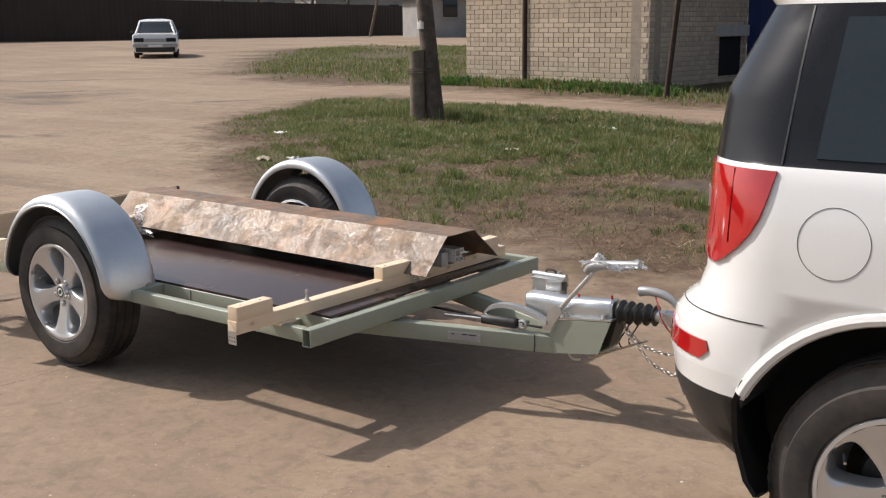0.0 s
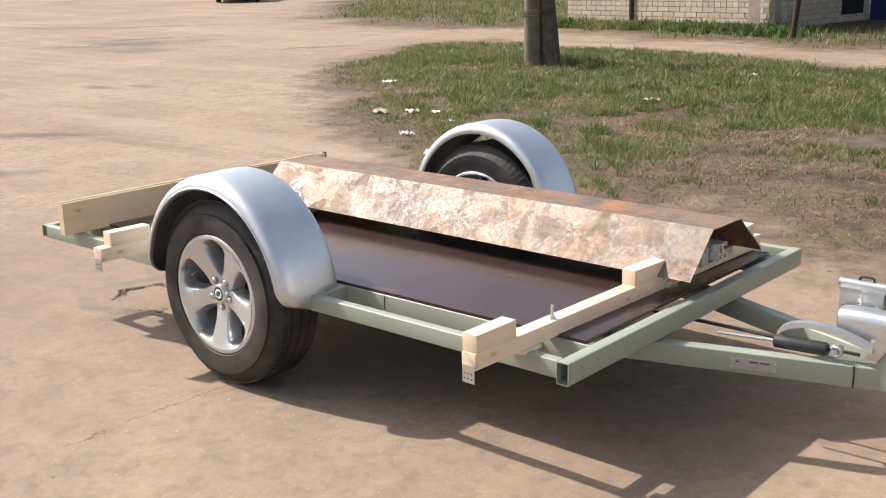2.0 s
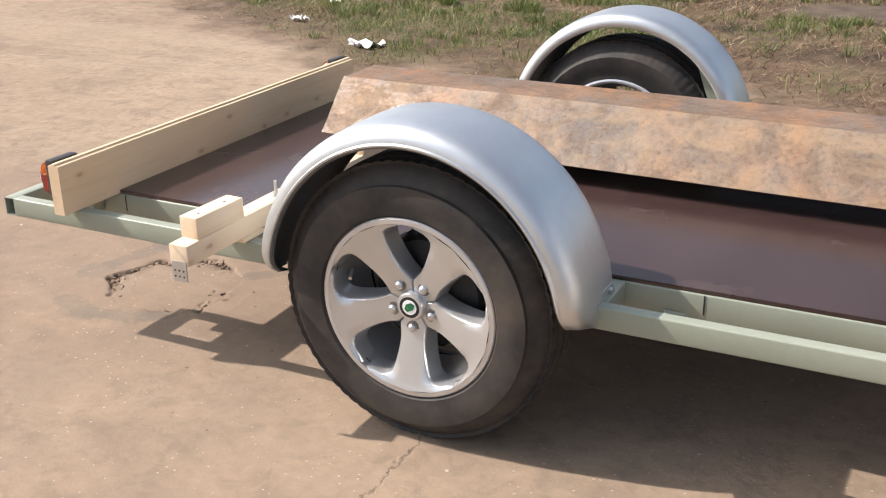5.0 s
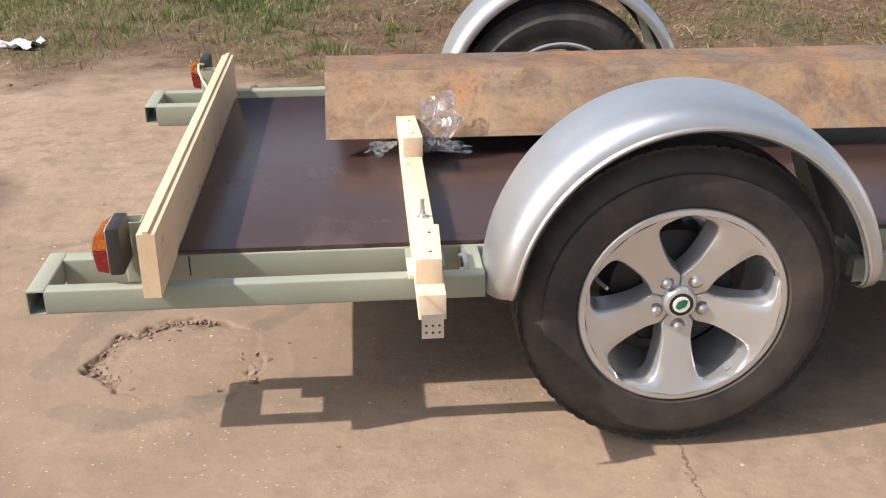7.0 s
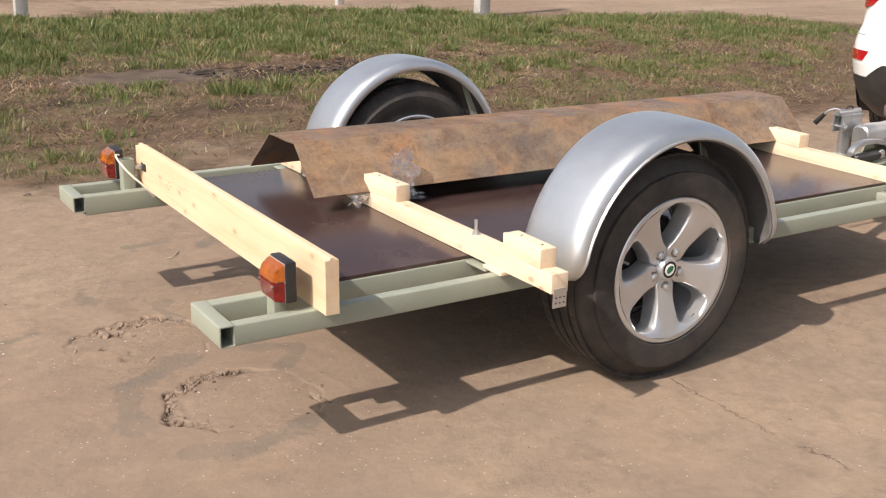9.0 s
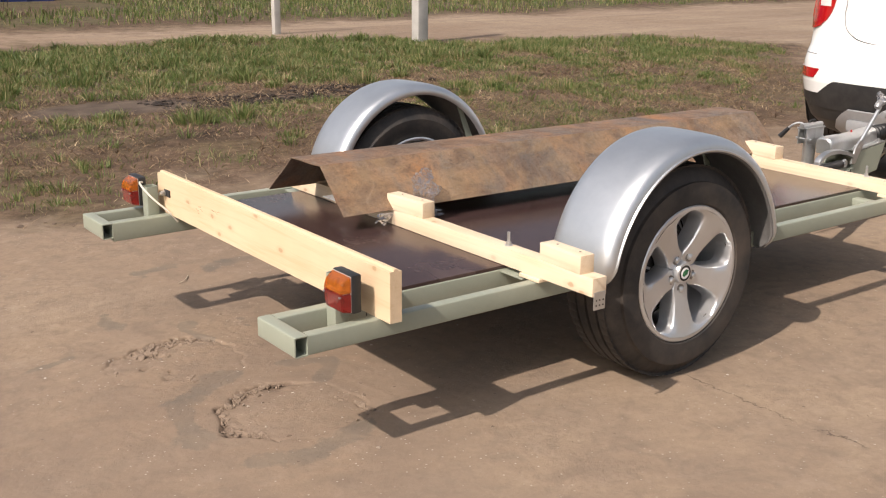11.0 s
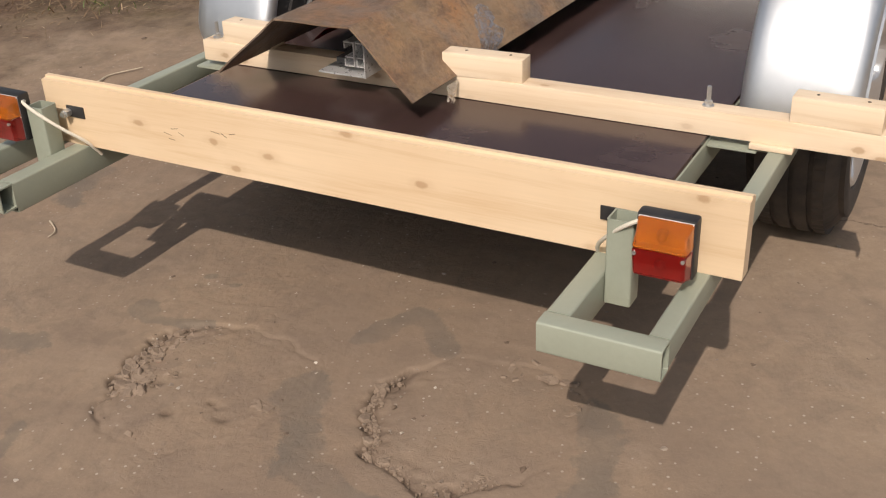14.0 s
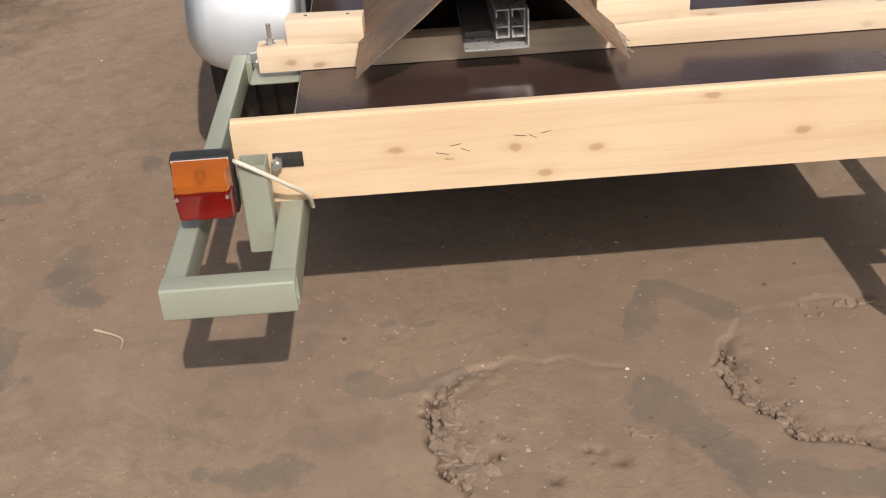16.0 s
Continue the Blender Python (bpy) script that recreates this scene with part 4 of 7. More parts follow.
def make_fender(s):
    """A galvanised half-round mudguard over a wheel, open edge rolled, ends cut round."""
    prof = [(-0.830, 0.3645), (-0.8375, 0.3665), (-0.8385, 0.3705), (-0.8335, 0.3735), (-0.8325, 0.381), (-0.8285, 0.392), (-0.820, 0.4005), (-0.806, 0.4065), (-0.786, 0.4095), (-0.740, 0.411), (-0.690, 0.4115), (-0.640, 0.411), (-0.622, 0.4095), (-0.606, 0.4045), (-0.597, 0.396), (-0.594, 0.385), (-0.594, 0.372)]
    inner = [(w + 0.003 * max(-1.0, min(1.0, (-0.70 - w) / 0.10)), r - 0.004) for w, r in prof]
    bm = bmesh.new()
    seg = 72
    a0, a1 = 0.5, 179.0
    rings = []
    for k in range(seg + 1):
        a = a0 + (a1 - a0) * k / seg
        end = min(a - a0, a1 - a)
        t = max(0.0, 1 - end / 13.0)
        keep = math.sqrt(max(0.0, 1 - t * t))
        ring = []
        for w, r in prof + inner[::-1]:
            ww = -0.715 + (w + 0.715) * (0.25 + 0.75 * keep) if w < -0.715 else w
            aa = radians(a)
            ring.append((0.013 + 0.953 * r * math.cos(aa), -s * ww, 0.331 + r * math.sin(aa)))
        rings.append(ring)
    rows = loft(bm, rings, True, 0, True)
    # inner faces take a darker, rougher grey than the outside
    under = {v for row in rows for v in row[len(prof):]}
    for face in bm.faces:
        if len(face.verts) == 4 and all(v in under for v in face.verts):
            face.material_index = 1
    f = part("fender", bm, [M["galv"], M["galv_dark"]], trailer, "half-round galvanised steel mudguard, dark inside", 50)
    for x in (-0.404, 0.386):
        bm = bmesh.new()
        sg = 1 if x > 0 else -1
        box(bm, x - 0.004 + sg * 0.012, s * 0.63, 0.345, x + 0.004 + sg * 0.012, s * 0.70, 0.395, 0.001)
        rod(bm, (x + sg * 0.006, s * 0.648, 0.384), (x + sg * 0.024, s * 0.648, 0.384), 0.007, seg=6)
        rod(bm, (x + sg * 0.006, s * 0.690, 0.372), (x + sg * 0.024, s * 0.690, 0.372), 0.007, seg=6)
        part("fender_bracket", bm, M["zinc"], f)
    bm = bmesh.new()
    plate_points(bm, [(0.230, s * 0.640, 0.640), (0.262, s * 0.640, 0.61), (0.345, s * 0.640, 0.43), (0.366, s * 0.640, 0.372), (0.335, s * 0.640, 0.372), (0.305, s * 0.640, 0.43)], 0.005, (0, -s, 0))
    part("fender_stay", bm, M["frame"], f)
    return f


for s in (-1, 1):
    make_wheel(trailer, 0.002, s * 0.704, 0.3265, s, R=0.3275)
    make_fender(s)


def make_tail_lamp(s):
    y0, y1 = MID + s * 0.636, MID + s * 0.727
    bm = bmesh.new()
    box(bm, -1.1120, y0, 0.402, -1.0840, y1, 0.5000, 0.006)
    lamp = part("tail_light", bm, M["black"], trailer, "amber and red tail light in black housing")
    ya, yb = sorted((y0 + s * 0.003, y1 - s * 0.003))
    bm = bmesh.new()
    loft(bm, [[(-1.1110, ya, 0.4545), (-1.1110, yb, 0.4545), (-1.1110, yb, 0.4970), (-1.1110, ya, 0.4970)], [(-1.1420, ya + 0.002, 0.4555), (-1.1420, yb - 0.002, 0.4555), (-1.1360, yb - 0.006, 0.4820), (-1.1360, ya + 0.006, 0.4820)]], True, 0, True)
    bmesh.ops.bevel(bm, geom=list(bm.edges), offset=0.002, segments=2, affect="EDGES")
    part("amber_lens", bm, M["amber"], lamp, "ribbed amber lens")
    bm = bmesh.new()
    loft(bm, [[(-1.1110, ya, 0.4050), (-1.1110, yb, 0.4050), (-1.1110, yb, 0.4540), (-1.1110, ya, 0.4540)], [(-1.1360, ya + 0.004, 0.4090), (-1.1360, yb - 0.004, 0.4090), (-1.1420, yb - 0.002, 0.4540), (-1.1420, ya + 0.002, 0.4540)]], True, 0, True)
    bmesh.ops.bevel(bm, geom=list(bm.edges), offset=0.002, segments=2, affect="EDGES")
    part("red_lens", bm, M["redlens"], lamp, "red lens")
    bm = bmesh.new()
    box(bm, -1.1135, ya + 0.001, 0.4060, -1.1105, yb - 0.001, 0.4960, 0.0)
    box(bm, -1.1330, ya + 0.004, 0.4530, -1.1120, yb - 0.004, 0.4555, 0.0)
    refl = part("reflector", bm, M["clear_lens"], lamp, "white reflector behind the lenses")
    for zb in (0.430, 0.474):
        bm = bmesh.new()
        ball(bm, (-1.124, (ya + yb) / 2, zb), 0.009, 0, (1.2, 1.0, 1.0), 12)
        part("bulb", bm, M["zinc"], refl)
    for y in (ya + 0.006, yb - 0.006):
        bm = bmesh.new()
        rod(bm, (-1.1350, y, 0.4475), (-1.1435, y, 0.4475), 0.003, seg=8)
        part("screw", bm, M["zinc"], lamp)
    # cable from the lamp behind the post
    bm = bmesh.new()
    pipe(bm, curve_points([(-1.0980, s * 0.645, 0.4830), (-1.1120, s * 0.632, 0.4850), (-1.1080, s * 0.605, 0.4660), (-1.0850, s * 0.572, 0.4310), (-1.0500, s * 0.548, 0.393), (-1.0200, s * 0.545, 0.355)], 6), 0.0034)
    part("cable", bm, M["cable"], lamp, "white electric cable")


for s in (-1, 1):
    make_tail_lamp(s)

# front box of the drawbar and the overrun coupling, which climbs a little towards the car
CL = 0.010  # the drawbar's middle line
bm = bmesh.new()
for s in (-1, 1):
    plate_points(bm, [(1.925, CL + s * 0.074, 0.236), (1.950, CL + s * 0.074, 0.231), (2.165, CL + s * 0.074, 0.263), (2.212, CL + s * 0.074, 0.386), (1.998, CL + s * 0.074, 0.364), (1.965, CL + s * 0.074, 0.305)], 0.006, (0, -s, 0))
plate_points(bm, [(1.950, CL - 0.067, 0.231), (2.165, CL - 0.067, 0.263), (2.165, CL + 0.067, 0.263), (1.950, CL + 0.067, 0.231)], 0.005, (0, 0, 1))
coupling_box = part("coupling_box", bm, M["frame"], trailer, "sage green coupling box")
for s in (-1, 1):
    bm = bmesh.new()
    pipe(bm, [(1.914, CL + s * 0.0985, 0.234), (1.916, CL + s * 0.0980, 0.262), (1.915, CL + s * 0.0985, 0.298)], 0.0025, 6)
    part("weld_seam", bm, M["ink"], coupling_box)
TILT = pose(1.99, CL, 0.366, 0, -6.0, 0)


def tilted(x, y, z):
    """A place on the coupling, from its own slanting frame: along, across, above the flange."""
    return TILT @ Vector((x, y, z))


bm = bmesh.new()
plate_points(bm, [tilted(x, y, 0.0) for x, y in ((0.0, -0.072), (0.226, -0.072), (0.226, 0.072), (0.0, 0.072))], 0.006, TILT.to_3x3() @ Vector((0, 0, 1)))
flange = part("coupling_flange", bm, M["zinc"], trailer, "zinc flange bolted to the box")
for x in (0.035, 0.190):
    for y in (-0.058, 0.058):
        bm = bmesh.new()
        bolt(bm, (0, 0, 0), 0.006, 0.016)
        bmesh.ops.transform(bm, matrix=TILT @ Matrix.Translation((x, y, 0.006)), verts=bm.verts)
        part("flange_bolt", bm, M["zinc"], flange)
bm = bmesh.new()
rings = []
for x, w, top, low in ((-0.152, 0.036, 0.078, 0.014), (-0.146, 0.041, 0.084, 0.010), (-0.10, 0.043, 0.084, 0.006), (-0.06, 0.043, 0.080, 0.006), (0.0, 0.041, 0.072, 0.004), (0.12, 0.040, 0.068, 0.004), (0.205, 0.040, 0.066, 0.004), (0.212, 0.036, 0.060, 0.010)):
    rings.append([tilted(x, y, z) for y, z in ((-w, low), (w, low), (w, top - 0.030), (w * 0.93, top - 0.016), (w * 0.72, top - 0.005), (w * 0.35, top), (-w * 0.35, top), (-w * 0.72, top - 0.005), (-w * 0.93, top - 0.016), (-w, top - 0.030))])
loft(bm, rings, True, 0, True)
overrun = part("coupling_housing", bm, M["zinc"], trailer, "bright zinc overrun coupling housing")
for x in (0.06, 0.195):
    bm = bmesh.new()
    rod(bm, tilted(x, 0.0, 0.066), tilted(x, 0.0, 0.080), 0.005, 0.0035, 10)
    part("grease_cap", bm, M["tail_red"], overrun, "small red grease cap")
bm = bmesh.new()
rings = []
for k in range(41):
    t = k / 40
    r = 0.0385 - 0.008 * t + 0.0075 * math.cos(t * 4.5 * 2 * math.pi + math.pi)
    rings.append([(2.203 + 0.148 * t, CL + r * math.cos(a), 0.411 + 0.008 * t + r * math.sin(a)) for a in np.linspace(0, 2 * math.pi, 24, endpoint=False)])
loft(bm, rings, True, 0, True)
part("bellows", bm, M["rubber"], trailer, "ribbed black rubber bellows", 60)
bm = bmesh.new()
rod(bm, (2.345, CL, 0.4190), (2.392, CL, 0.4205), 0.0215, seg=18)
loft(bm, [[(2.375, CL + y, z) for y, z in ((-0.024, 0.402), (0.024, 0.402), (0.024, 0.438), (-0.024, 0.438))], [(2.44, CL + y, z) for y, z in ((-0.030, 0.388), (0.030, 0.388), (0.030, 0.436), (-0.030, 0.436))], [(2.52, CL + y, z) for y, z in ((-0.036, 0.372), (0.036, 0.372), (0.034, 0.424), (-0.034, 0.424))], [(2.555, CL + y, z) for y, z in ((-0.022, 0.374), (0.022, 0.374), (0.020, 0.410), (-0.020, 0.410))]], True, 0, True)
ball(bm, (2.505, CL, 0.405), 0.040, squash=(1.0, 1.0, 0.75), seg=18)
head = part("coupling_head", bm, M["zinc"], trailer, "zinc ball coupling head", 40)
bm = bmesh.new()
pipe(bm, curve_points([(2.455, CL, 0.425), (2.440, CL, 0.445), (2.415, CL, 0.478), (2.376, CL, 0.497), (2.320, CL, 0.502), (2.286, CL, 0.496)], 6), 0.016, 12, taper=lambda t: 0.62 + 0.5 * t)
part("coupling_handle", bm, M["silver_plastic"], head)
# handbrake lever with its wrapped grip
bm = bmesh.new()
rod(bm, (1.972, CL - 0.072, 0.366), (2.140, CL - 0.072, 0.560), 0.0085, seg=12)
plate_points(bm, [(1.935, CL - 0.084, 0.318), (1.968, CL - 0.084, 0.315), (2.018, CL - 0.084, 0.395), (2.012, CL - 0.084, 0.415), (1.990, CL - 0.084, 0.420), (1.965, CL - 0.084, 0.392)], 0.007, (0, 1, 0))
rod(bm, (1.990, CL - 0.086, 0.388), (1.990, CL - 0.060, 0.388), 0.008, seg=10)
lever = part("handbrake_lever", bm, M["zinc"], trailer, "zinc handbrake lever")
bm = bmesh.new()
pipe(bm, curve_points([(2.112, CL - 0.072, 0.556), (2.132, CL - 0.072, 0.576), (2.180, CL - 0.072, 0.588), (2.250, CL - 0.072, 0.598), (2.318, CL - 0.072, 0.606)], 5), 0.017, 14, taper=lambda t: 0.8 + 0.25 * math.sin(t * 3.1))
part("lever_grip", bm, M["silver_plastic"], lever, "grip wrapped in clear film")
# gas strut under a bent flat arm, both lying on the drawbar
bm = bmesh.new()
line = curve_points([(1.684, 0, 0.344), (1.704, 0, 0.366), (1.750, 0, 0.384), (1.800, 0, 0.388), (1.860, 0, 0.381), (1.915, 0, 0.366), (1.958, 0, 0.350)], 5)
loft(bm, [[(p.x, CL - 0.092, p.z - 0.010), (p.x, CL - 0.060, p.z - 0.010), (p.x, CL - 0.062, p.z + 0.006), (p.x, CL - 0.076, p.z + 0.010), (p.x, CL - 0.090, p.z + 0.006)] for p in line], True, 0, True)
part("brake_arm", bm, M["zinc"], trailer, "bent zinc brake arm", 50)
bm = bmesh.new()
lathe(bm, [(0.0, 0.004), (0.0, 0.014), (0.004, 0.0195), (0.150, 0.0195), (0.156, 0.016), (0.158, 0.004)], 20)
bmesh.ops.transform(bm, matrix=along((1.682, CL - 0.098, 0.324), (1.852, CL - 0.098, 0.331))[0] @ pose(0, 0, 0, 90, 0, 0), verts=bm.verts)
strut = part("gas_strut", bm, M["black"], trailer, "black gas strut")
bm = bmesh.new()
rod(bm, (1.690, CL - 0.098, 0.3245), (1.505, CL - 0.100, 0.312), 0.0042, seg=8)
part("strut_rod", bm, M["zinc"], strut)
bm = bmesh.new()
pipe(bm, [(1.862 + 0.014 * math.cos(a), CL - 0.098, 0.331 + 0.014 * math.sin(a)) for a in np.linspace(0, 2 * math.pi, 15)], 0.006, 8)
rod(bm, (1.862, CL - 0.108, 0.331), (1.862, CL - 0.060, 0.331), 0.007, seg=10)
part("strut_eye", bm, M["zinc"], strut)
bm = bmesh.new()
rod(bm, (0.62, CL - 0.02, 0.305), (1.90, CL - 0.02, 0.305), 0.005, seg=8)
part("brake_rod", bm, M["black"], trailer, "thin black brake rod")
# jockey wheel clamp with crank
bm = bmesh.new()
box(bm, 1.800, 0.075, 0.395, 1.925, 0.083, 0.468, 0.002)
box(bm, 1.800, 0.118, 0.395, 1.925, 0.126, 0.468, 0.002)
box(bm, 1.795, 0.072, 0.465, 1.930, 0.128, 0.472, 0.002)
rod(bm, (1.790, 0.100, 0.478), (1.934, 0.100, 0.478), 0.013, seg=16)
rod(bm, (1.862, 0.102, 0.300), (1.862, 0.102, 0.465), 0.028, seg=20)
clamp = part("jockey_clamp", bm, M["zinc"], trailer, "zinc jockey wheel clamp")
for x in (1.812, 1.912):
    bm = bmesh.new()
    rod(bm, (x, 0.060, 0.420), (x, 0.140, 0.420), 0.005, seg=8)
    rod(bm, (x, 0.066, 0.420), (x, 0.075, 0.420), 0.010, seg=6)
    part("clamp_bolt", bm, M["zinc"], clamp)
bm = bmesh.new()
pipe(bm, curve_points([(1.845, 0.100, 0.490), (1.850, 0.100, 0.500), (1.868, 0.100, 0.502), (1.884, 0.100, 0.500), (1.888, 0.100, 0.490)], 4), 0.004, 8)
part("clamp_loop", bm, M["black"], clamp)
bm = bmesh.new()
pipe(bm, curve_points([(1.870, 0.128, 0.470), (1.865, 0.165, 0.480), (1.855, 0.195, 0.468), (1.850, 0.215, 0.448)], 5), 0.005)
part("crank", bm, M["zinc"], clamp)
bm = bmesh.new()
rod(bm, (1.851, 0.211, 0.453), (1.842, 0.250, 0.408), 0.009, 0.012, 12)
part("crank_grip", bm, M["black"], clamp, "black crank grip")
# linkage below the box
bm = bmesh.new()
pipe(bm, curve_points([(2.020, CL - 0.03, 0.240), (2.026, CL - 0.03, 0.222), (2.042, CL - 0.03, 0.212), (2.070, CL - 0.03, 0.216)], 5), 0.0045)
part("linkage_hook", bm, M["cable"], trailer)
bm = bmesh.new()
rod(bm, (2.10, CL - 0.02, 0.225), (2.33, CL - 0.02, 0.330), 0.004, seg=8)
part("breakaway_rod", bm, M["kraft"], trailer)
bm = bmesh.new()
plate_points(bm, [(2.150, CL - 0.03, 0.290), (2.185, CL - 0.03, 0.284), (2.215, CL - 0.03, 0.385), (2.180, CL - 0.03, 0.385)], 0.06, (0, 1, 0))
part("coupling_bracket", bm, M["black"], trailer)
bm = bmesh.new()
for dy, dx in ((-0.02, 0.0), (0.01, 0.022)):
    pipe(bm, curve_points([(2.262 + dx, CL + dy, 0.385), (2.250 + dx, CL + dy - 0.01, 0.355), (2.228 + dx, CL + dy - 0.015, 0.315), (2.236 + dx, CL + dy - 0.01, 0.290)], 5), 0.0028, 6)
part("brake_cable", bm, M["black"], trailer)
bm = bmesh.new()
pipe(bm, curve_points([(2.345, CL, 0.490), (2.372, CL - 0.03, 0.460), (2.392, CL - 0.04, 0.420), (2.425, CL - 0.04, 0.380), (2.470, CL - 0.03, 0.350), (2.530, CL - 0.02, 0.345)], 6), 0.0028, 6)
part("red_cable", bm, M["tail_red"], trailer, "thin red breakaway cable")


def make_chain(name, pts, parent, count):
    ch = None
    path = curve_points(pts, 12)
    for k in range(count):
        i = k * (len(path) - 2) // max(1, count - 1)
        p, q = path[i], path[i + 1]
        m, _ = along(p, q)
        bm = bmesh.new()
        ring = []
        for j in range(12):
            a = 2 * math.pi * j / 12
            ring.append(Vector((0.0060 * math.cos(a), 0, 0.0115 * math.sin(a))))
        rings = []
        for j in range(13):
            c = ring[j % 12]
            o = c.normalized()
            rings.append([c + (o * math.cos(b) + Vector((0, 1, 0)) * math.sin(b)) * 0.0019 for b in (0, 1.57, 3.14, 4.71)])
        loft(bm, rings, True)
        bmesh.ops.transform(bm, matrix=m @ pose(0, 0, 0, 0, 0, 90 * (k % 2)), verts=bm.verts)
        ob = part("chain_link", bm, M["chain"], parent)


make_chain("chain", [(2.245, CL - 0.02, 0.362), (2.31, CL - 0.03, 0.318), (2.366, CL - 0.03, 0.300), (2.43, CL - 0.03, 0.300), (2.50, CL - 0.02, 0.318), (2.56, CL - 0.02, 0.34)], trailer, 24)
make_chain("chain", [(2.262, CL - 0.04, 0.350), (2.31, CL - 0.05, 0.312), (2.36, CL - 0.06, 0.272), (2.41, CL - 0.06, 0.248), (2.455, CL - 0.06, 0.240), (2.49, CL - 0.05, 0.262), (2.50, CL - 0.04, 0.290)], trailer, 22)

# thin type plate riveted to the near drawbar beam, its writing too small to read
bx = pose(1.664, -0.1820, 0.2715, 0, 1.4, 19.8)
bm = bmesh.new()
box(bm, -0.064, -0.0012, -0.016, 0.064, 0.0012, 0.016, 0.0, m=bx)
tp = part("type_plate", bm, M["silver_plastic"], trailer, "thin metal type plate")
for x0, x1, z in ((-0.010, 0.012, 0.006), (0.018, 0.046, 0.006), (-0.05, -0.04, 0.004)):
    bm = bmesh.new()
    box(bm, x0, -0.0016, z, x1, -0.0011, z + 0.004, 0.0, m=bx)
    part("text_bar", bm, M["ink"], tp)
for x in (-0.059, 0.059):
    for z in (-0.011, 0.011):
        bm = bmesh.new()
        rod(bm, bx @ Vector((x, -0.001, z)), bx @ Vector((x, -0.0026, z)), 0.0022, seg=8)
        part("rivet", bm, M["zinc"], tp)


# ---- timber battens, rear board ----
def make_block(x, y, z, length, parent, turn=0.0, wide=0.048, high=0.05):
    bm = bmesh.new()
    box(bm, -wide / 2, -length / 2, 0, wide / 2, length / 2, high, 0.0018)
    for dy in (-0.3, 0.25):
        rod(bm, (0.004, dy * length, high - 0.001), (0.004, dy * length, high + 0.0006), 0.0035, seg=8, mat=1)
    ob = part("block", bm, [M["bar"], M["wire"]], parent)
    ob.matrix_basis = pose(x, y, z, 0, 0, turn)
    return ob


def make_batten(name, label, x, z, y0, y1, turn, blocks, studs, wide=0.050, high=0.050, tilt=0.0):
    """A squared pine batten bolted across the frame, with short blocks screwed on top."""
    t = thing(name, label, "wooden batten", (x, 0, z), "battens across the trailer")
    t.rotation_euler = (radians(tilt), 0, radians(turn))
    bm = bmesh.new()
    box(bm, -wide / 2, y0, 0, wide / 2, y1, high, 0.002)
    part("batten", bm, M["bar"], t)
    for y, length, tw in blocks:
        make_block(0.001 * (tw % 3 - 1), y, high, length, t, tw)
    for y in studs:
        bm = bmesh.new()
        bolt(bm, (0.004, y, high), 0.0045, 0.040)
        part("stud", bm, M["zinc"], t, "threaded stud with nut and washer")
    # perforated strip at the near end
    bm = bmesh.new()
    box(bm, -0.020, y0 - 0.0025, -0.036, 0.020, y0, 0.012, 0.0)
    strip = part("perforated_strip", bm, M["zinc"], t, "perforated galvanised strip")
    for i in range(2):
        for j in range(3):
            bm = bmesh.new()
            rod(bm, (-0.012 + 0.012 * j, y0 - 0.0022, -0.010 - 0.014 * i), (-0.012 + 0.012 * j, y0 - 0.0034, -0.010 - 0.014 * i), 0.0024, seg=8)
            part("hole", bm, M["ink"], strip)
    bm = bmesh.new()
    box(bm, -0.035, -0.742, -0.0105, 0.03, -0.66, -0.0003, 0.001)
    part("shim", bm, M["bar"], t)
    return t


make_batten("front_batten", "pale pine batten with three blocks across the trailer front", 1.256, 0.3900, -0.931, 0.632, -1.6, [(-0.845, 0.165, 1), (-0.098, 0.172, -2), (0.505, 0.15, 2)], [-0.580, 0.59], wide=0.047, high=0.046, tilt=0.35)
make_batten("rear_batten", "pale pine batten with three blocks bolted across the trailer rear", -0.499, 0.3908, -0.938, 0.670, 0.0, [(-0.810, 0.165, -2), (-0.085, 0.185, 3), (0.533, 0.15, -4)], [-0.566, 0.645])

board = thing("rear_board", "long pine floorboard standing on edge across the trailer rear", "wooden board", (-1.023, 0, 0.3792))
bm = bmesh.new()
prof = [(-0.017, 0.0), (0.017, 0.0), (0.017, 0.130), (0.006, 0.131), (0.005, 0.136), (-0.005, 0.136), (-0.006, 0.131), (-0.017, 0.130)]
loft(bm, [[(px, -0.776, pz) for px, pz in prof], [(px, 0.652, pz) for px, pz in prof]], True, 0, True)
part("board", bm, M["board"], board, "", 25)
for s in (-1, 1):
    bm = bmesh.new()
    box(bm, -0.0205, s * 0.548, 0.060, -0.0172, s * 0.594, 0.084, 0.001)
    br = part("strap", bm, M["black"], board, "black steel strap")
    bm = bmesh.new()
    rod(bm, (-0.0205, s * 0.588, 0.070), (-0.034, s * 0.588, 0.070), 0.009, seg=6)
    rod(bm, (-0.034, s * 0.588, 0.070), (-0.040, s * 0.588, 0.070), 0.006, seg=8)
    part("bolt", bm, M["zinc"], br)
# pencil sums on the board's rear face, too faint to read
for y, z, w, a in [(0.335, 0.062, 0.020, 12), (0.315, 0.075, 0.018, -10), (0.30, 0.066, 0.015, 25), (0.215, 0.083, 0.020, 8), (0.195, 0.080, 0.014, 30), (0.175, 0.086, 0.016, -14), (0.325, 0.052, 0.014, 4)]:
    bm = bmesh.new()
    box(bm, -0.0001, -w / 2, -0.0005, 0.0001, w / 2, 0.0005, 0.0, m=pose(-0.0173, y, z, a, 0, 0))
    part("pencil_mark", bm, M["wire"], board)

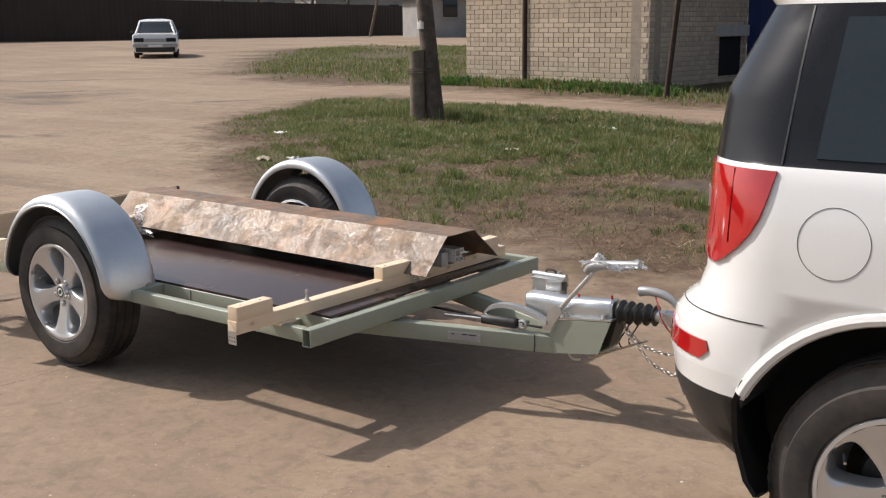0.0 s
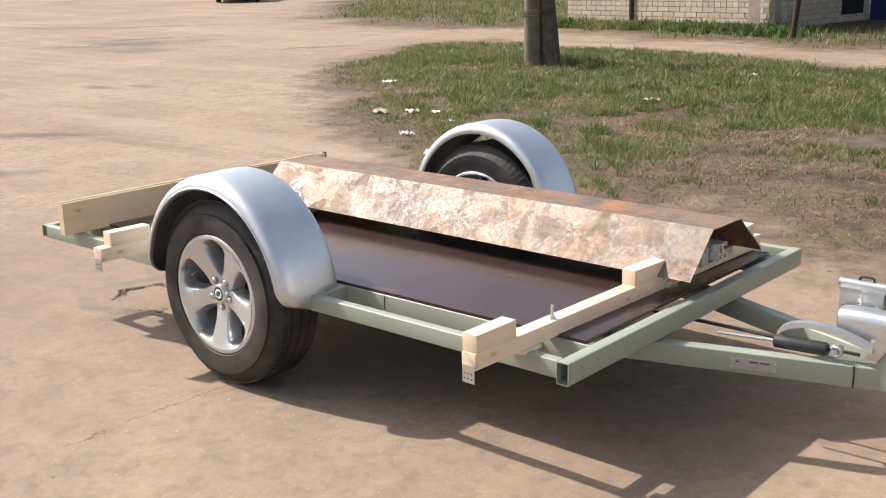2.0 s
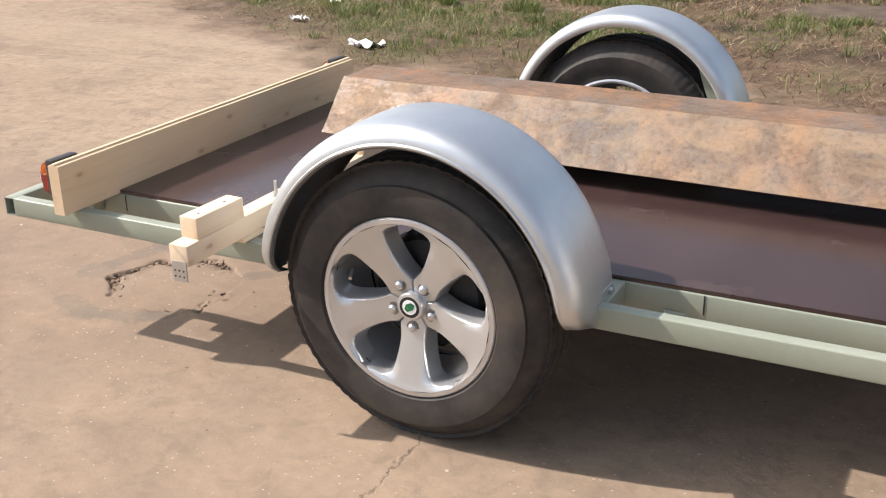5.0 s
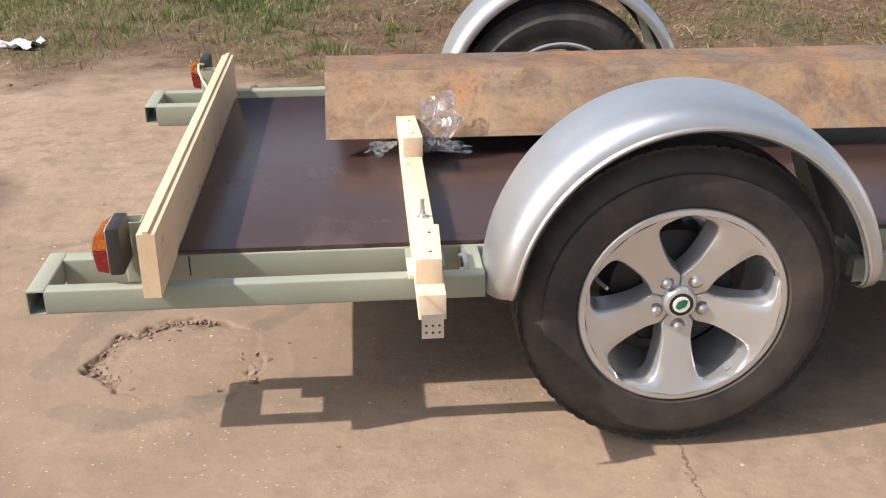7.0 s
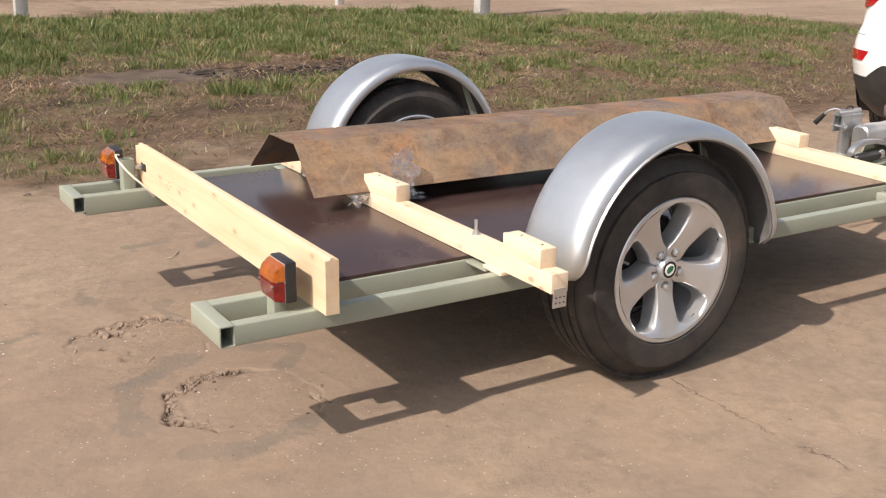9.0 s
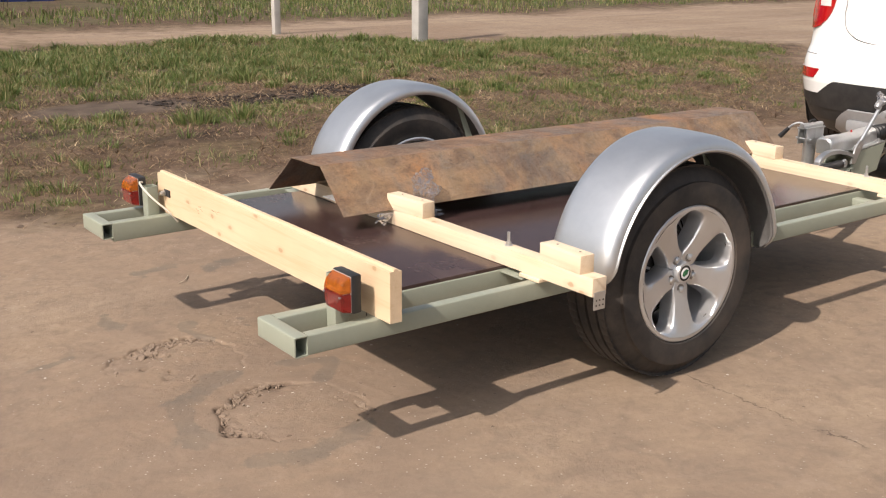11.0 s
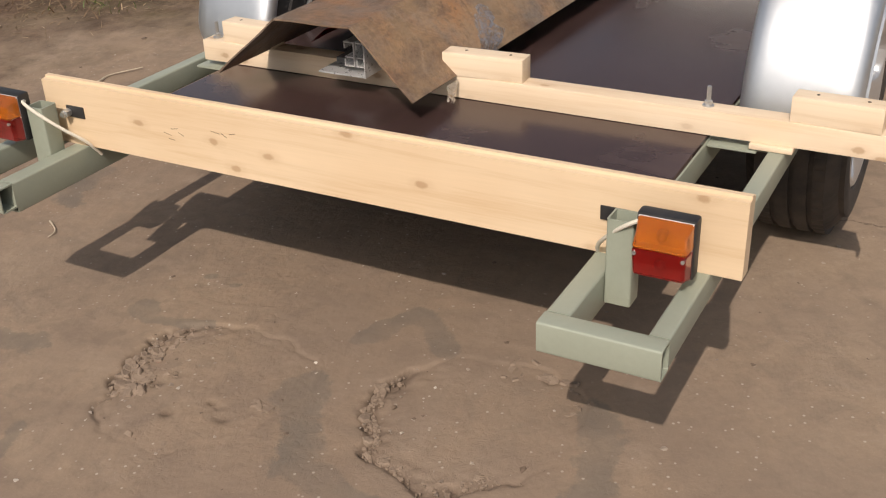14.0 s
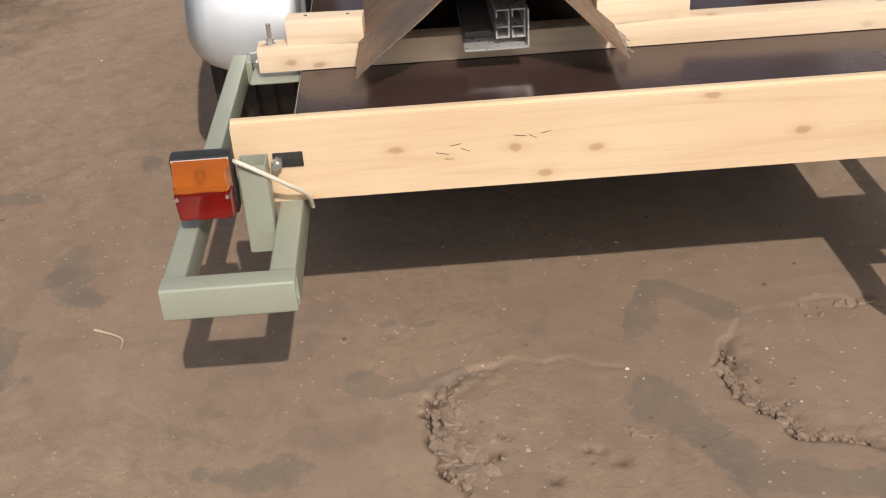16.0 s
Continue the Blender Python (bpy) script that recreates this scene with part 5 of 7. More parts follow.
# ---- folded steel cover ----
cover = thing("steel_cover", "long folded trough of rusty scuffed sheet steel lying upside down", "steel sheet", (0, 0, 0))
SEC = [(-0.046, 0.4425), (0.096, 0.583), (0.286, 0.580), (0.452, 0.4425)]


def cover_panel(a, b, name, mat, label):
    """One fold of the cover: a thin strip between two edges of the section, gently dented."""
    (y0, z0), (y1, z1) = a, b
    nrm = Vector((0, -(z1 - z0), y1 - y0)).normalized()
    bm = bmesh.new()
    rings = []
    for i in range(61):
        x = -0.71 + 2.105 * i / 60
        skew = (x - 0.3) * -0.022
        top, low = [], []
        for j in range(9):
            t = j / 8
            w = 0.0022 * math.sin(3.1 * x + 4 * t) * math.sin(math.pi * t)
            p = Vector((x, y0 + (y1 - y0) * t + skew, z0 + (z1 - z0) * t)) + nrm * w
            top.append(p)
            low.append(p - nrm * 0.0035)
        rings.append(top + low[::-1])
    loft(bm, rings, True, 0, True)
    part(name, bm, M[mat], cover, label, 25)


cover_panel(SEC[0], SEC[1], "side_panel", "rust_side", "scuffed side with flaked mill scale")
cover_panel(SEC[1], SEC[2], "top_panel", "rust_top", "top face streaked with orange rust")
cover_panel(SEC[2], SEC[3], "side_panel", "rust_far", "brown rusty side")

# ---- goods packed under the cover ----
for k, y in enumerate((0.166, 0.196)):
    ch = thing("aluminium_channel", "bright aluminium channel wrapped in film under the steel cover", "metal channel", (0, y, 0.4560), "channels under the cover")
    bm = bmesh.new()
    for sec in ([(-0.013, 0.0), (0.013, 0.0), (0.013, 0.016), (0.010, 0.016), (0.010, 0.003), (-0.010, 0.003), (-0.010, 0.053), (0.010, 0.053), (0.010, 0.040), (0.013, 0.040), (0.013, 0.056), (-0.013, 0.056)], [(-0.010, 0.020), (0.012, 0.020), (0.012, 0.0225), (-0.010, 0.0225)]):
        loft(bm, [[(-0.60, a, b) for a, b in sec], [(1.375, a, b) for a, b in sec]], True, 0, True)
    part("channel", bm, M["bright_alu"], ch, "", 25)
angle = thing("aluminium_angle", "long aluminium angle in clear film under the steel cover", "metal angle", (0, 0, 0.4395))
bm = bmesh.new()
sec = [(0.148, 0.0), (0.270, 0.0), (0.270, 0.003), (0.151, 0.003), (0.151, 0.074), (0.148, 0.074)]
loft(bm, [[(-0.615, a, b) for a, b in sec], [(1.33, a, b) for a, b in sec]], True, 0, True)
part("angle", bm, M["bright_alu"], angle, "", 25)
bm = bmesh.new()
box(bm, -0.55, 0.156, 0.0035, 1.34, 0.265, 0.0155, 0.002)
part("packing", bm, M["galv_dark"], angle, "dark packing strip")
slat = thing("grey_profile", "grey film-wrapped profile beside the channels under the cover", "metal profile", (0, 0, 0.4560))
bm = bmesh.new()
box(bm, 0.2, 0.098, -0.0145, 1.345, 0.146, 0.045, 0.004)
part("profile", bm, M["silver_plastic"], slat)
tarp = thing("red_tarpaulin", "folded red tarpaulin tucked under the steel cover", "tarpaulin", (0, 0, 0))
for y0, y1, z1 in ((0.025, 0.100, 0.525), (0.405, 0.300, 0.540)):
    bm = bmesh.new()
    rings = []
    for i in range(25):
        x = -0.44 + 1.5 * i / 24
        rings.append([(x, y0 + (y1 - y0) * t + 0.006 * math.sin(23 * x + 5 * t), 0.4425 + (z1 - 0.4425) * t * (0.8 + 0.2 * math.sin(9 * x)) + 0.004 * math.sin(31 * x + 9 * t)) for t in (0, 0.2, 0.4, 0.6, 0.8, 1.0)])
    loft(bm, rings, False)
    part("fold", thicken(bm, 0.004), M["red_cloth"], tarp)


def crumple(name, label, at, size, seed, tall, mat="film", n=16):
    """A crumpled sheet: a small grid thrown into folds."""
    rng = random.Random(seed)
    t = thing(name, label, "plastic film" if mat == "film" else "litter", at)
    bm = bmesh.new()
    ph = [(rng.uniform(0, 6), rng.uniform(4, 11), rng.uniform(0, 6.28)) for _ in range(5)]
    grid = []
    for i in range(n):
        row = []
        for j in range(n):
            u, v = i / (n - 1) - 0.5, j / (n - 1) - 0.5
            z = sum(math.sin(f * (u * math.cos(a) + v * math.sin(a)) * 2 + p) for p, f, a in ph) / 5
            z += rng.uniform(-0.12, 0.12)
            edge = 1 - 0.25 * rng.random() * (i in (0, n - 1) or j in (0, n - 1))
            row.append(bm.verts.new((u * size[0] * edge * (1 + 0.25 * math.sin(5 * v + seed)), v * size[1] * edge * (1 + 0.25 * math.sin(4 * u + seed)), (z * 0.5 + 0.5) * tall)))
        grid.append(row)
    for i in range(n - 1):
        for j in range(n - 1):
            bm.faces.new((grid[i][j], grid[i + 1][j], grid[i + 1][j + 1], grid[i][j + 1]))
    ob = part("sheet", bm, M[mat], t, "", 180)
    return t


def film_sheet(label, edge0, edge1, swell, seed, n=22):
    """Bunched film between two edges, each a list of three points, thrown into pleats that fan from the first edge."""
    rng = random.Random(seed)
    t = thing("plastic_film", label, "plastic film", (0, 0, 0))
    bm = bmesh.new()
    pa, pb = curve_points(edge0, 12), curve_points(edge1, 12)
    ph = [rng.uniform(0, 6.28) for _ in range(4)]
    grid = []
    for i in range(n):
        u = i / (n - 1)
        a = Vector(pa[int(u * (len(pa) - 1))])
        b = Vector(pb[int(u * (len(pb) - 1))])
        row = []
        for j in range(n):
            v = j / (n - 1)
            p = a.lerp(b, v * (0.9 + 0.14 * math.sin(17 * u + ph[3]) + rng.uniform(-0.03, 0.03)))
            w = swell * (0.25 + v) * (math.sin(23 * u + 3 * v + ph[0]) + 0.6 * math.sin(41 * u - 7 * v + ph[1]) + 0.5 * math.sin(13 * v + ph[2]) + rng.uniform(-0.5, 0.5))
            row.append(bm.verts.new(p + Vector((0.35 * w, w, 0.45 * w))))
        grid.append(row)
    for i in range(n - 1):
        for j in range(n - 1):
            bm.faces.new((grid[i][j], grid[i + 1][j], grid[i + 1][j + 1], grid[i][j + 1]))
    part("sheet", bm, M["film"], t, "", 25)


FILM = "crumpled clear stretch film caught between batten and steel cover"
film_sheet(FILM, [(-0.468, -0.045, 0.540), (-0.470, -0.060, 0.48), (-0.468, -0.045, 0.410)], [(-0.395, -0.01, 0.572), (-0.362, -0.060, 0.515), (-0.382, -0.065, 0.412)], 0.0055, 3)
film_sheet(FILM, [(-0.470, -0.02, 0.44), (-0.465, -0.03, 0.43), (-0.46, -0.02, 0.41)], [(-0.36, -0.035, 0.43), (-0.335, -0.045, 0.415), (-0.34, -0.04, 0.395)], 0.0030, 4, 14)
film_sheet(FILM, [(-0.53, -0.03, 0.436), (-0.53, -0.032, 0.43), (-0.53, -0.03, 0.424)], [(-0.595, -0.04, 0.438), (-0.61, -0.045, 0.415), (-0.58, -0.045, 0.396)], 0.0028, 5, 14)
film_sheet(FILM, [(1.25, -0.02, 0.47), (1.252, -0.03, 0.44), (1.25, -0.02, 0.41)], [(1.33, 0.0, 0.47), (1.35, -0.03, 0.43), (1.33, -0.03, 0.395)], 0.0040, 6, 16)
crumple("plastic_film", "clear film wrapped round the handbrake grip", (2.222, -0.062, 0.566), (0.225, 0.062, 0), 9, 0.062)


# ---- cars ----
def outline(xr, xf, hw, rr, rf, n=10, side=14):
    """A rounded plan outline, from the rear middle round the -y side to the front and back: one list of (x, y)."""
    half = []
    for k in range(6):
        half.append((xr + 0.035 * (k / 5) ** 2, -(hw - rr) * k / 5))
    xr2 = xr + 0.035
    for k in range(1, n + 1):
        a = radians(90 * k / n)
        half.append((xr2 + rr * (1 - math.cos(a)), -(hw - rr) - rr * math.sin(a)))
    x0, x1 = xr2 + rr, xf - 0.05 - rf
    for k in range(1, side + 1):
        half.append((x0 + (x1 - x0) * k / side, -hw))
    for k in range(1, n + 1):
        a = radians(90 * k / n)
        half.append((x1 + rf * math.sin(a), -(hw - rf) - rf * math.cos(a)))
    for k in range(1, 6):
        half.append((xf - 0.05 + 0.05 * (k / 5), -(hw - rf) * (1 - k / 5)))
    return half + [(x, -y) for x, y in half[-2:0:-1]]


def at_height(levels, z):
    for a, b in zip(levels, levels[1:]):
        if a[0] <= z <= b[0]:
            t = (z - a[0]) / (b[0] - a[0])
            return [p + (q - p) * t for p, q in zip(a, b)]
    return list(levels[-1] if z > levels[-1][0] else levels[0])


def body_ring(levels, z, grow=0.0):
    _, xr, xf, hw, rr, rf = at_height(levels, z)
    return [(x, y, z) for x, y in outline(xr - grow, xf + grow, hw + grow, rr, rf)]


def shell(levels, z0, z1, steps, mats, caps=True, grow=0.0):
    bm = bmesh.new()
    zs = sorted(set([z0, z1] + [l[0] for l in levels if z0 < l[0] < z1] + [z0 + (z1 - z0) * k / steps for k in range(steps + 1)]))
    rings = [body_ring(levels, z, grow) for z in zs]
    loft(bm, rings, True, 0, caps)
    return bm


def skin(levels, rows, grow=0.004, thick=0.012, n=16):
    """A panel laid on the body: rows of (z, start, end), each end a y on the rear face or an x on the -y side."""
    bm = bmesh.new()
    rings = []
    for z, s0, s1 in rows:
        ring = body_ring(levels, z, grow)[:60]
        half = ring[: 6 + 10 + 14 + 10]
        cum = [0.0]
        for p, q in zip(half, half[1:]):
            cum.append(cum[-1] + math.hypot(q[0] - p[0], q[1] - p[1]))

        def where(key):
            kind, v = key
            for k in range(len(half) - 1):
                p, q = half[k], half[k + 1]
                if kind == "y" and q[1] <= v <= p[1] and k < 16:
                    t = (v - p[1]) / ((q[1] - p[1]) or 1e-9)
                    return cum[k] + t * (cum[k + 1] - cum[k])
                if kind == "x" and k >= 6 and p[0] <= v <= q[0]:
                    t = (v - p[0]) / ((q[0] - p[0]) or 1e-9)
                    return cum[k] + t * (cum[k + 1] - cum[k])
            return cum[6]

        def point(c):
            for k in range(len(half) - 1):
                if cum[k] <= c <= cum[k + 1]:
                    t = (c - cum[k]) / ((cum[k + 1] - cum[k]) or 1e-9)
                    return tuple(a + (b - a) * t for a, b in zip(half[k], half[k + 1]))
            return half[-1]

        c0, c1 = where(s0), where(s1)
        rings.append([point(c0 + (c1 - c0) * k / n) for k in range(n + 1)])
    rows_v = loft(bm, rings, False)
    bmesh.ops.recalc_face_normals(bm, faces=bm.faces)
    return bm


def mirror_y(bm):
    bmesh.ops.transform(bm, matrix=Matrix.Diagonal((1, -1, 1, 1)), verts=bm.verts)
    return bm


def cut(bm, name, mats, cutters):
    """The bmesh as a mesh, with cylinders about y cut out of it: (x, z, radius, y0, y1). Cut walls take the second material."""
    ob = new(name, finish(bm, name, mats, 30))
    tools = []
    for x, z, r, y0, y1 in cutters:
        cb = bmesh.new()
        rod(cb, (x, y0, z), (x, y1, z), r, seg=56)
        me = finish(cb, "cutter", [mats[1]])
        tool = new("cutter", me)
        mod = ob.modifiers.new("arch", "BOOLEAN")
        mod.operation, mod.solver, mod.object = "DIFFERENCE", "EXACT", tool
        mod.material_mode = "TRANSFER"
        tools.append(tool)
    bpy.context.view_layer.update()
    dg = bpy.context.evaluated_depsgraph_get()
    me = bpy.data.meshes.new_from_object(ob.evaluated_get(dg))
    bpy.data.objects.remove(ob)
    for t in tools:
        bpy.data.objects.remove(t)
    return me


SUV = [  # height, rear x, front x, half width, rear and front corner radius
    (0.255, 0.26, 4.05, 0.72, 0.24, 0.35), (0.29, 0.17, 4.12, 0.79, 0.30, 0.40), (0.36, 0.095, 4.18, 0.850, 0.34, 0.45), (0.46, 0.055, 4.21, 0.880, 0.35, 0.48), (0.56, 0.040, 4.22, 0.892, 0.35, 0.48), (0.66, 0.055, 4.21, 0.896, 0.34, 0.48),
    (0.705, 0.095, 4.20, 0.897, 0.31, 0.48), (0.74, 0.145, 4.19, 0.897, 0.27, 0.48), (0.80, 0.170, 4.17, 0.896, 0.25, 0.46), (0.86, 0.172, 4.15, 0.895, 0.25, 0.46), (0.95, 0.176, 4.05, 0.888, 0.25, 0.45), (1.0, 0.174, 3.75, 0.880, 0.25, 0.5), (1.04, 0.172, 3.42, 0.872, 0.25, 0.4), (1.075, 0.171, 3.34, 0.862, 0.25, 0.35),
    (1.09, 0.165, 3.28, 0.850, 0.25, 0.3), (1.25, 0.176, 3.02, 0.815, 0.25, 0.3), (1.40, 0.246, 2.79, 0.775, 0.24, 0.3), (1.455, 0.272, 2.70, 0.760, 0.24, 0.3), (1.475, 0.250, 2.66, 0.752, 0.24, 0.3), (1.54, 0.29, 2.5, 0.725, 0.28, 0.3), (1.60, 0.38, 2.30, 0.66, 0.30, 0.3),
    (1.64, 0.53, 2.1, 0.55, 0.30, 0.3), (1.665, 0.75, 1.85, 0.38, 0.25, 0.25)]


def rear_x(levels, y, z):
    """Where the rear face lies at a place across and up."""
    half = body_ring(levels, z)[:16]
    for p, q in zip(half, half[1:]):
        if q[1] <= -abs(y) <= p[1]:
            t = (-abs(y) - p[1]) / ((q[1] - p[1]) or 1e-9)
            return p[0] + (q[0] - p[0]) * t
    return half[0][0]


def skin_rear(levels, rows, grow, n=12):
    """A panel right across the rear: rows of (z, half width)."""
    bm = bmesh.new()
    rings = []
    for z, hw in rows:
        rings.append([(rear_x(levels, -hw + 2 * hw * k / (2 * n), z) - grow, -hw + 2 * hw * k / (2 * n), z) for k in range(2 * n + 1)])
    loft(bm, rings, False)
    bmesh.ops.recalc_face_normals(bm, faces=bm.faces)
    return bm


def make_suv(at):
    car = thing("suv", "white compact SUV with black rear pillar, parked with the trailer hitched", "car", at)
    arches = [(0.785, 0.33, 0.425, -1.0, -0.62), (0.785, 0.33, 0.425, 0.62, 1.0), (3.363, 0.33, 0.425, -1.0, -0.62), (3.363, 0.33, 0.425, 0.62, 1.0)]
    me = cut(shell(SUV, 0.50, 1.082, 10, None), "body", [M["white_paint"], M["liner"]], arches)
    body = place(tagged(new("body", me), "glossy white painted body"), car)
    me = cut(shell(SUV, 0.255, 0.50, 5, None), "lower_body", [M["black"], M["liner"]], arches)
    low = place(tagged(new("lower_body", me), "unpainted black plastic bumper and sill"), car)
    part("greenhouse", shell(SUV, 1.082, 1.456, 5, None), M["gloss_black"], car, "gloss black pillars and dark glass", 30)
    part("roof", shell(SUV, 1.456, 1.665, 6, None), M["white_paint"], car, "white roof with rear spoiler", 30)
    for s in (1, -1):
        flip = (lambda b: b) if s == 1 else mirror_y
        # tail light wraps the corner
        rows = []
        for z, y0, x1 in [(0.832, -0.80, 0.29), (0.85, -0.745, 0.32), (0.885, -0.70, 0.36), (0.92, -0.675, 0.39), (0.96, -0.66, 0.412), (1.0, -0.65, 0.425), (1.04, -0.645, 0.435), (1.072, -0.642, 0.442)]:
            rows.append((z, ("y", y0), ("x", x1)))
        tl = part("tail_light", flip(thicken(skin(SUV, rows, 0.007, n=20), 0.008)), M["tail_red"], car, "red wrap-around tail light")
        rows = [(z, ("y", -0.68), ("y", -0.76)) for z in (0.955, 0.98, 1.005)]
        part("reversing_lens", flip(thicken(skin(SUV, rows, 0.0095, n=8), 0.006)), M["clear_lens"], tl, "clear reversing lens")
        rows = [(z, ("x", 0.315), ("x", 0.327)) for z in (0.89, 0.94, 1.0, 1.07)]
        part("lens_rib", flip(thicken(skin(SUV, rows, 0.009, n=3), 0.006)), M["tail_red"], tl)
        # bumper reflector
        rows = [(0.580, ("y", -0.675), ("x", 0.262)), (0.605, ("y", -0.655), ("x", 0.290)), (0.630, ("y", -0.640), ("x", 0.282))]
        part("reflector", flip(thicken(skin(SUV, rows, 0.004, n=16), 0.005)), M["tail_red"], car, "red bumper reflector")
        # panel gaps
        rows = [(z, ("x", 0.445 + (z - 1.09) * 0.06), ("x", 0.450 + (z - 1.09) * 0.06)) for z in (1.086, 1.2, 1.3, 1.4, 1.452)]
        part("panel_gap", flip(thicken(skin(SUV, rows, 0.002, n=2), 0.003)), M["ink"], car)
        rows = [(0.7015, ("y", -0.70), ("x", 0.44)), (0.7040, ("y", -0.70), ("x", 0.44))]
        part("panel_gap", flip(thicken(skin(SUV, rows, 0.0015, n=18), 0.003)), M["ink"], body)
        # side glass
        rows = [(z, ("x", 0.525 + (z - 1.1) * 0.09), ("x", 1.18 + (z - 1.1) * 0.1)) for z in (1.105, 1.2, 1.3, 1.38, 1.425)]
        part("quarter_window", flip(thicken(skin(SUV, rows, 0.003, n=14), 0.004)), M["tinted"], car, "tinted rear side window")
        rows = [(z, ("x", 1.25 + (z - 1.1) * 0.05), ("x", 1.98)) for z in (1.105, 1.2, 1.3, 1.425)]
        part("side_window", flip(thicken(skin(SUV, rows, 0.003, n=10), 0.004)), M["tinted"], car, "tinted side window")
        rows = [(z, ("x", 2.05), ("x", 2.86 - (z - 1.1) * 1.45)) for z in (1.105, 1.2, 1.3, 1.425)]
        part("side_window", flip(thicken(skin(SUV, rows, 0.003, n=10), 0.004)), M["tinted"], car, "tinted side window")
        # mudflap behind the rear wheel
        bm = bmesh.new()
        pts = [(0.395, 0.56), (0.372, 0.50), (0.380, 0.40), (0.412, 0.30), (0.44, 0.265), (0.462, 0.285)]
        loft(bm, [[(x, -0.905, z) for x, z in pts], [(x + 0.012, -0.90, z) for x, z in pts], [(x + 0.014, -0.72, z) for x, z in pts], [(x + 0.002, -0.72, z) for x, z in pts]], False)
        part("mudflap", flip(thicken(bm, 0.004)), M["rubber"], car, "black rubber mudflap")
        for x in (0.785, 3.363):
            bm = bmesh.new()
            pts = [(x + 0.437 * math.cos(radians(a)), -0.893, 0.33 + 0.437 * math.sin(radians(a))) for a in range(24 if x < 1 else 24, 157, 5)]
            pipe(bm, pts, 0.017, 8)
            part("wheel_arch_lip", flip(bm), M["white_paint"], car)
        # mirror
        bm = bmesh.new()
        box(bm, 2.62, -1.0, 1.07, 2.74, -0.86, 1.2, 0.03)
        part("wing_mirror", flip(bm), M["white_paint"], car)
        # headlight
        bm = bmesh.new()
        ball(bm, (4.0, -0.62, 0.80), 0.16, 0, (0.9, 1.0, 0.62), 16)
        part("headlight", flip(bm), M["clear_lens"], car)
    # filler flap, near side only
    bm = bmesh.new()
    rings = []
    for k in range(49):
        a = 2 * math.pi * k / 48
        rings.append([(0.59 + (0.083 + dr) * math.cos(a), dy - at_height(SUV, 0.917 + 0.083 * math.sin(a))[3], 0.917 + (0.083 + dr) * math.sin(a)) for dr, dy in ((-0.0013, 0.001), (0, -0.0014), (0.0013, 0.001))])
    loft(bm, rings, False)
    flap = part("filler_flap", bm, M["ink"], body, "round filler flap outline")
    # tailgate
    bm = bmesh.new()
    for s in (-1, 1):
        line = [(s * 0.585, 1.08), (s * 0.58, 0.98), (s * 0.585, 0.90), (s * 0.545, 0.82), (s * 0.40, 0.775), (0.0, 0.762)]
        pipe(bm, curve_points([(rear_x(SUV, y, z) + 0.001, y, z) for y, z in line], 6), 0.0026, 6)
    part("tailgate_gap", bm, M["ink"], body)
    part("rear_window", thicken(skin_rear(SUV, [(1.11, 0.57), (1.18, 0.565), (1.25, 0.555), (1.33, 0.54), (1.43, 0.51)], 0.003), 0.004), M["tinted"], car, "tinted rear window")
    part("plate_holder", thicken(skin_rear(SUV, [(0.845, 0.275), (0.90, 0.28), (0.975, 0.28)], 0.006, 6), 0.006), M["silver_plastic"], car)
    plate = part("number_plate", thicken(skin_rear(SUV, [(0.855, 0.26), (0.90, 0.26), (0.967, 0.26)], 0.012, 6), 0.005), M["plate"], car, "white number plate with black border")
    for y0, y1, z0, z1 in [(-0.23, -0.18, 0.873, 0.95), (-0.15, -0.10, 0.873, 0.95), (-0.08, -0.03, 0.873, 0.95), (-0.01, 0.04, 0.873, 0.95), (0.06, 0.11, 0.873, 0.95), (0.15, 0.23, 0.895, 0.95), (-0.255, 0.255, 0.960, 0.964), (-0.255, 0.255, 0.858, 0.862), (-0.258, -0.253, 0.858, 0.964), (0.253, 0.258, 0.858, 0.964)]:
        bm = bmesh.new()
        pts = [(rear_x(SUV, y, z) - 0.0135, y, z) for y, z in ((y0, z0), (y1, z0), (y1, z1), (y0, z1))]
        plate_points(bm, pts, 0.0012, (-1, 0, 0))
        part("plate_bar", bm, M["ink"], plate)
    bm = bmesh.new()
    plate_points(bm, [(rear_x(SUV, y, z) - 0.001, y, z) for y, z in ((0.33, 1.015), (0.52, 1.015), (0.52, 1.04), (0.33, 1.04))], 0.003, (-1, 0, 0))
    part("name_badge", bm, M["silver_plastic"], car, "plain chrome badge strip")
    # black insert and silver guard of the rear bumper
    part("bumper_insert", thicken(skin_rear(SUV, [(0.42, 0.72), (0.47, 0.68), (0.52, 0.61), (0.555, 0.56), (0.572, 0.53)], 0.005, 14), 0.008), M["black"], car, "black plastic bumper insert")
    guard = part("bumper_guard", thicken(skin_rear(SUV, [(0.29, 0.50), (0.33, 0.53), (0.38, 0.50), (0.415, 0.46), (0.44, 0.42)], 0.018, 14), 0.014), M["silver_plastic"], car, "silver plastic bumper guard")
    for s in (-1, 1):
        bm = bmesh.new()
        y0, y1 = sorted((s * 0.18, s * 0.42))
        box(bm, 0.055, y0, 0.325, 0.10, y1, 0.385, 0.012)
        part("guard_pad", bm, M["silver_plastic"], guard)
    # tow bar
    bm = bmesh.new()
    pipe(bm, curve_points([(0.35, 0, 0.30), (0.10, 0, 0.29), (-0.05, 0, 0.31), (-0.105, 0, 0.36)], 6), 0.018, 12)
    ball(bm, (-0.105, 0, 0.38), 0.025, 0, (1, 1, 1), 16)
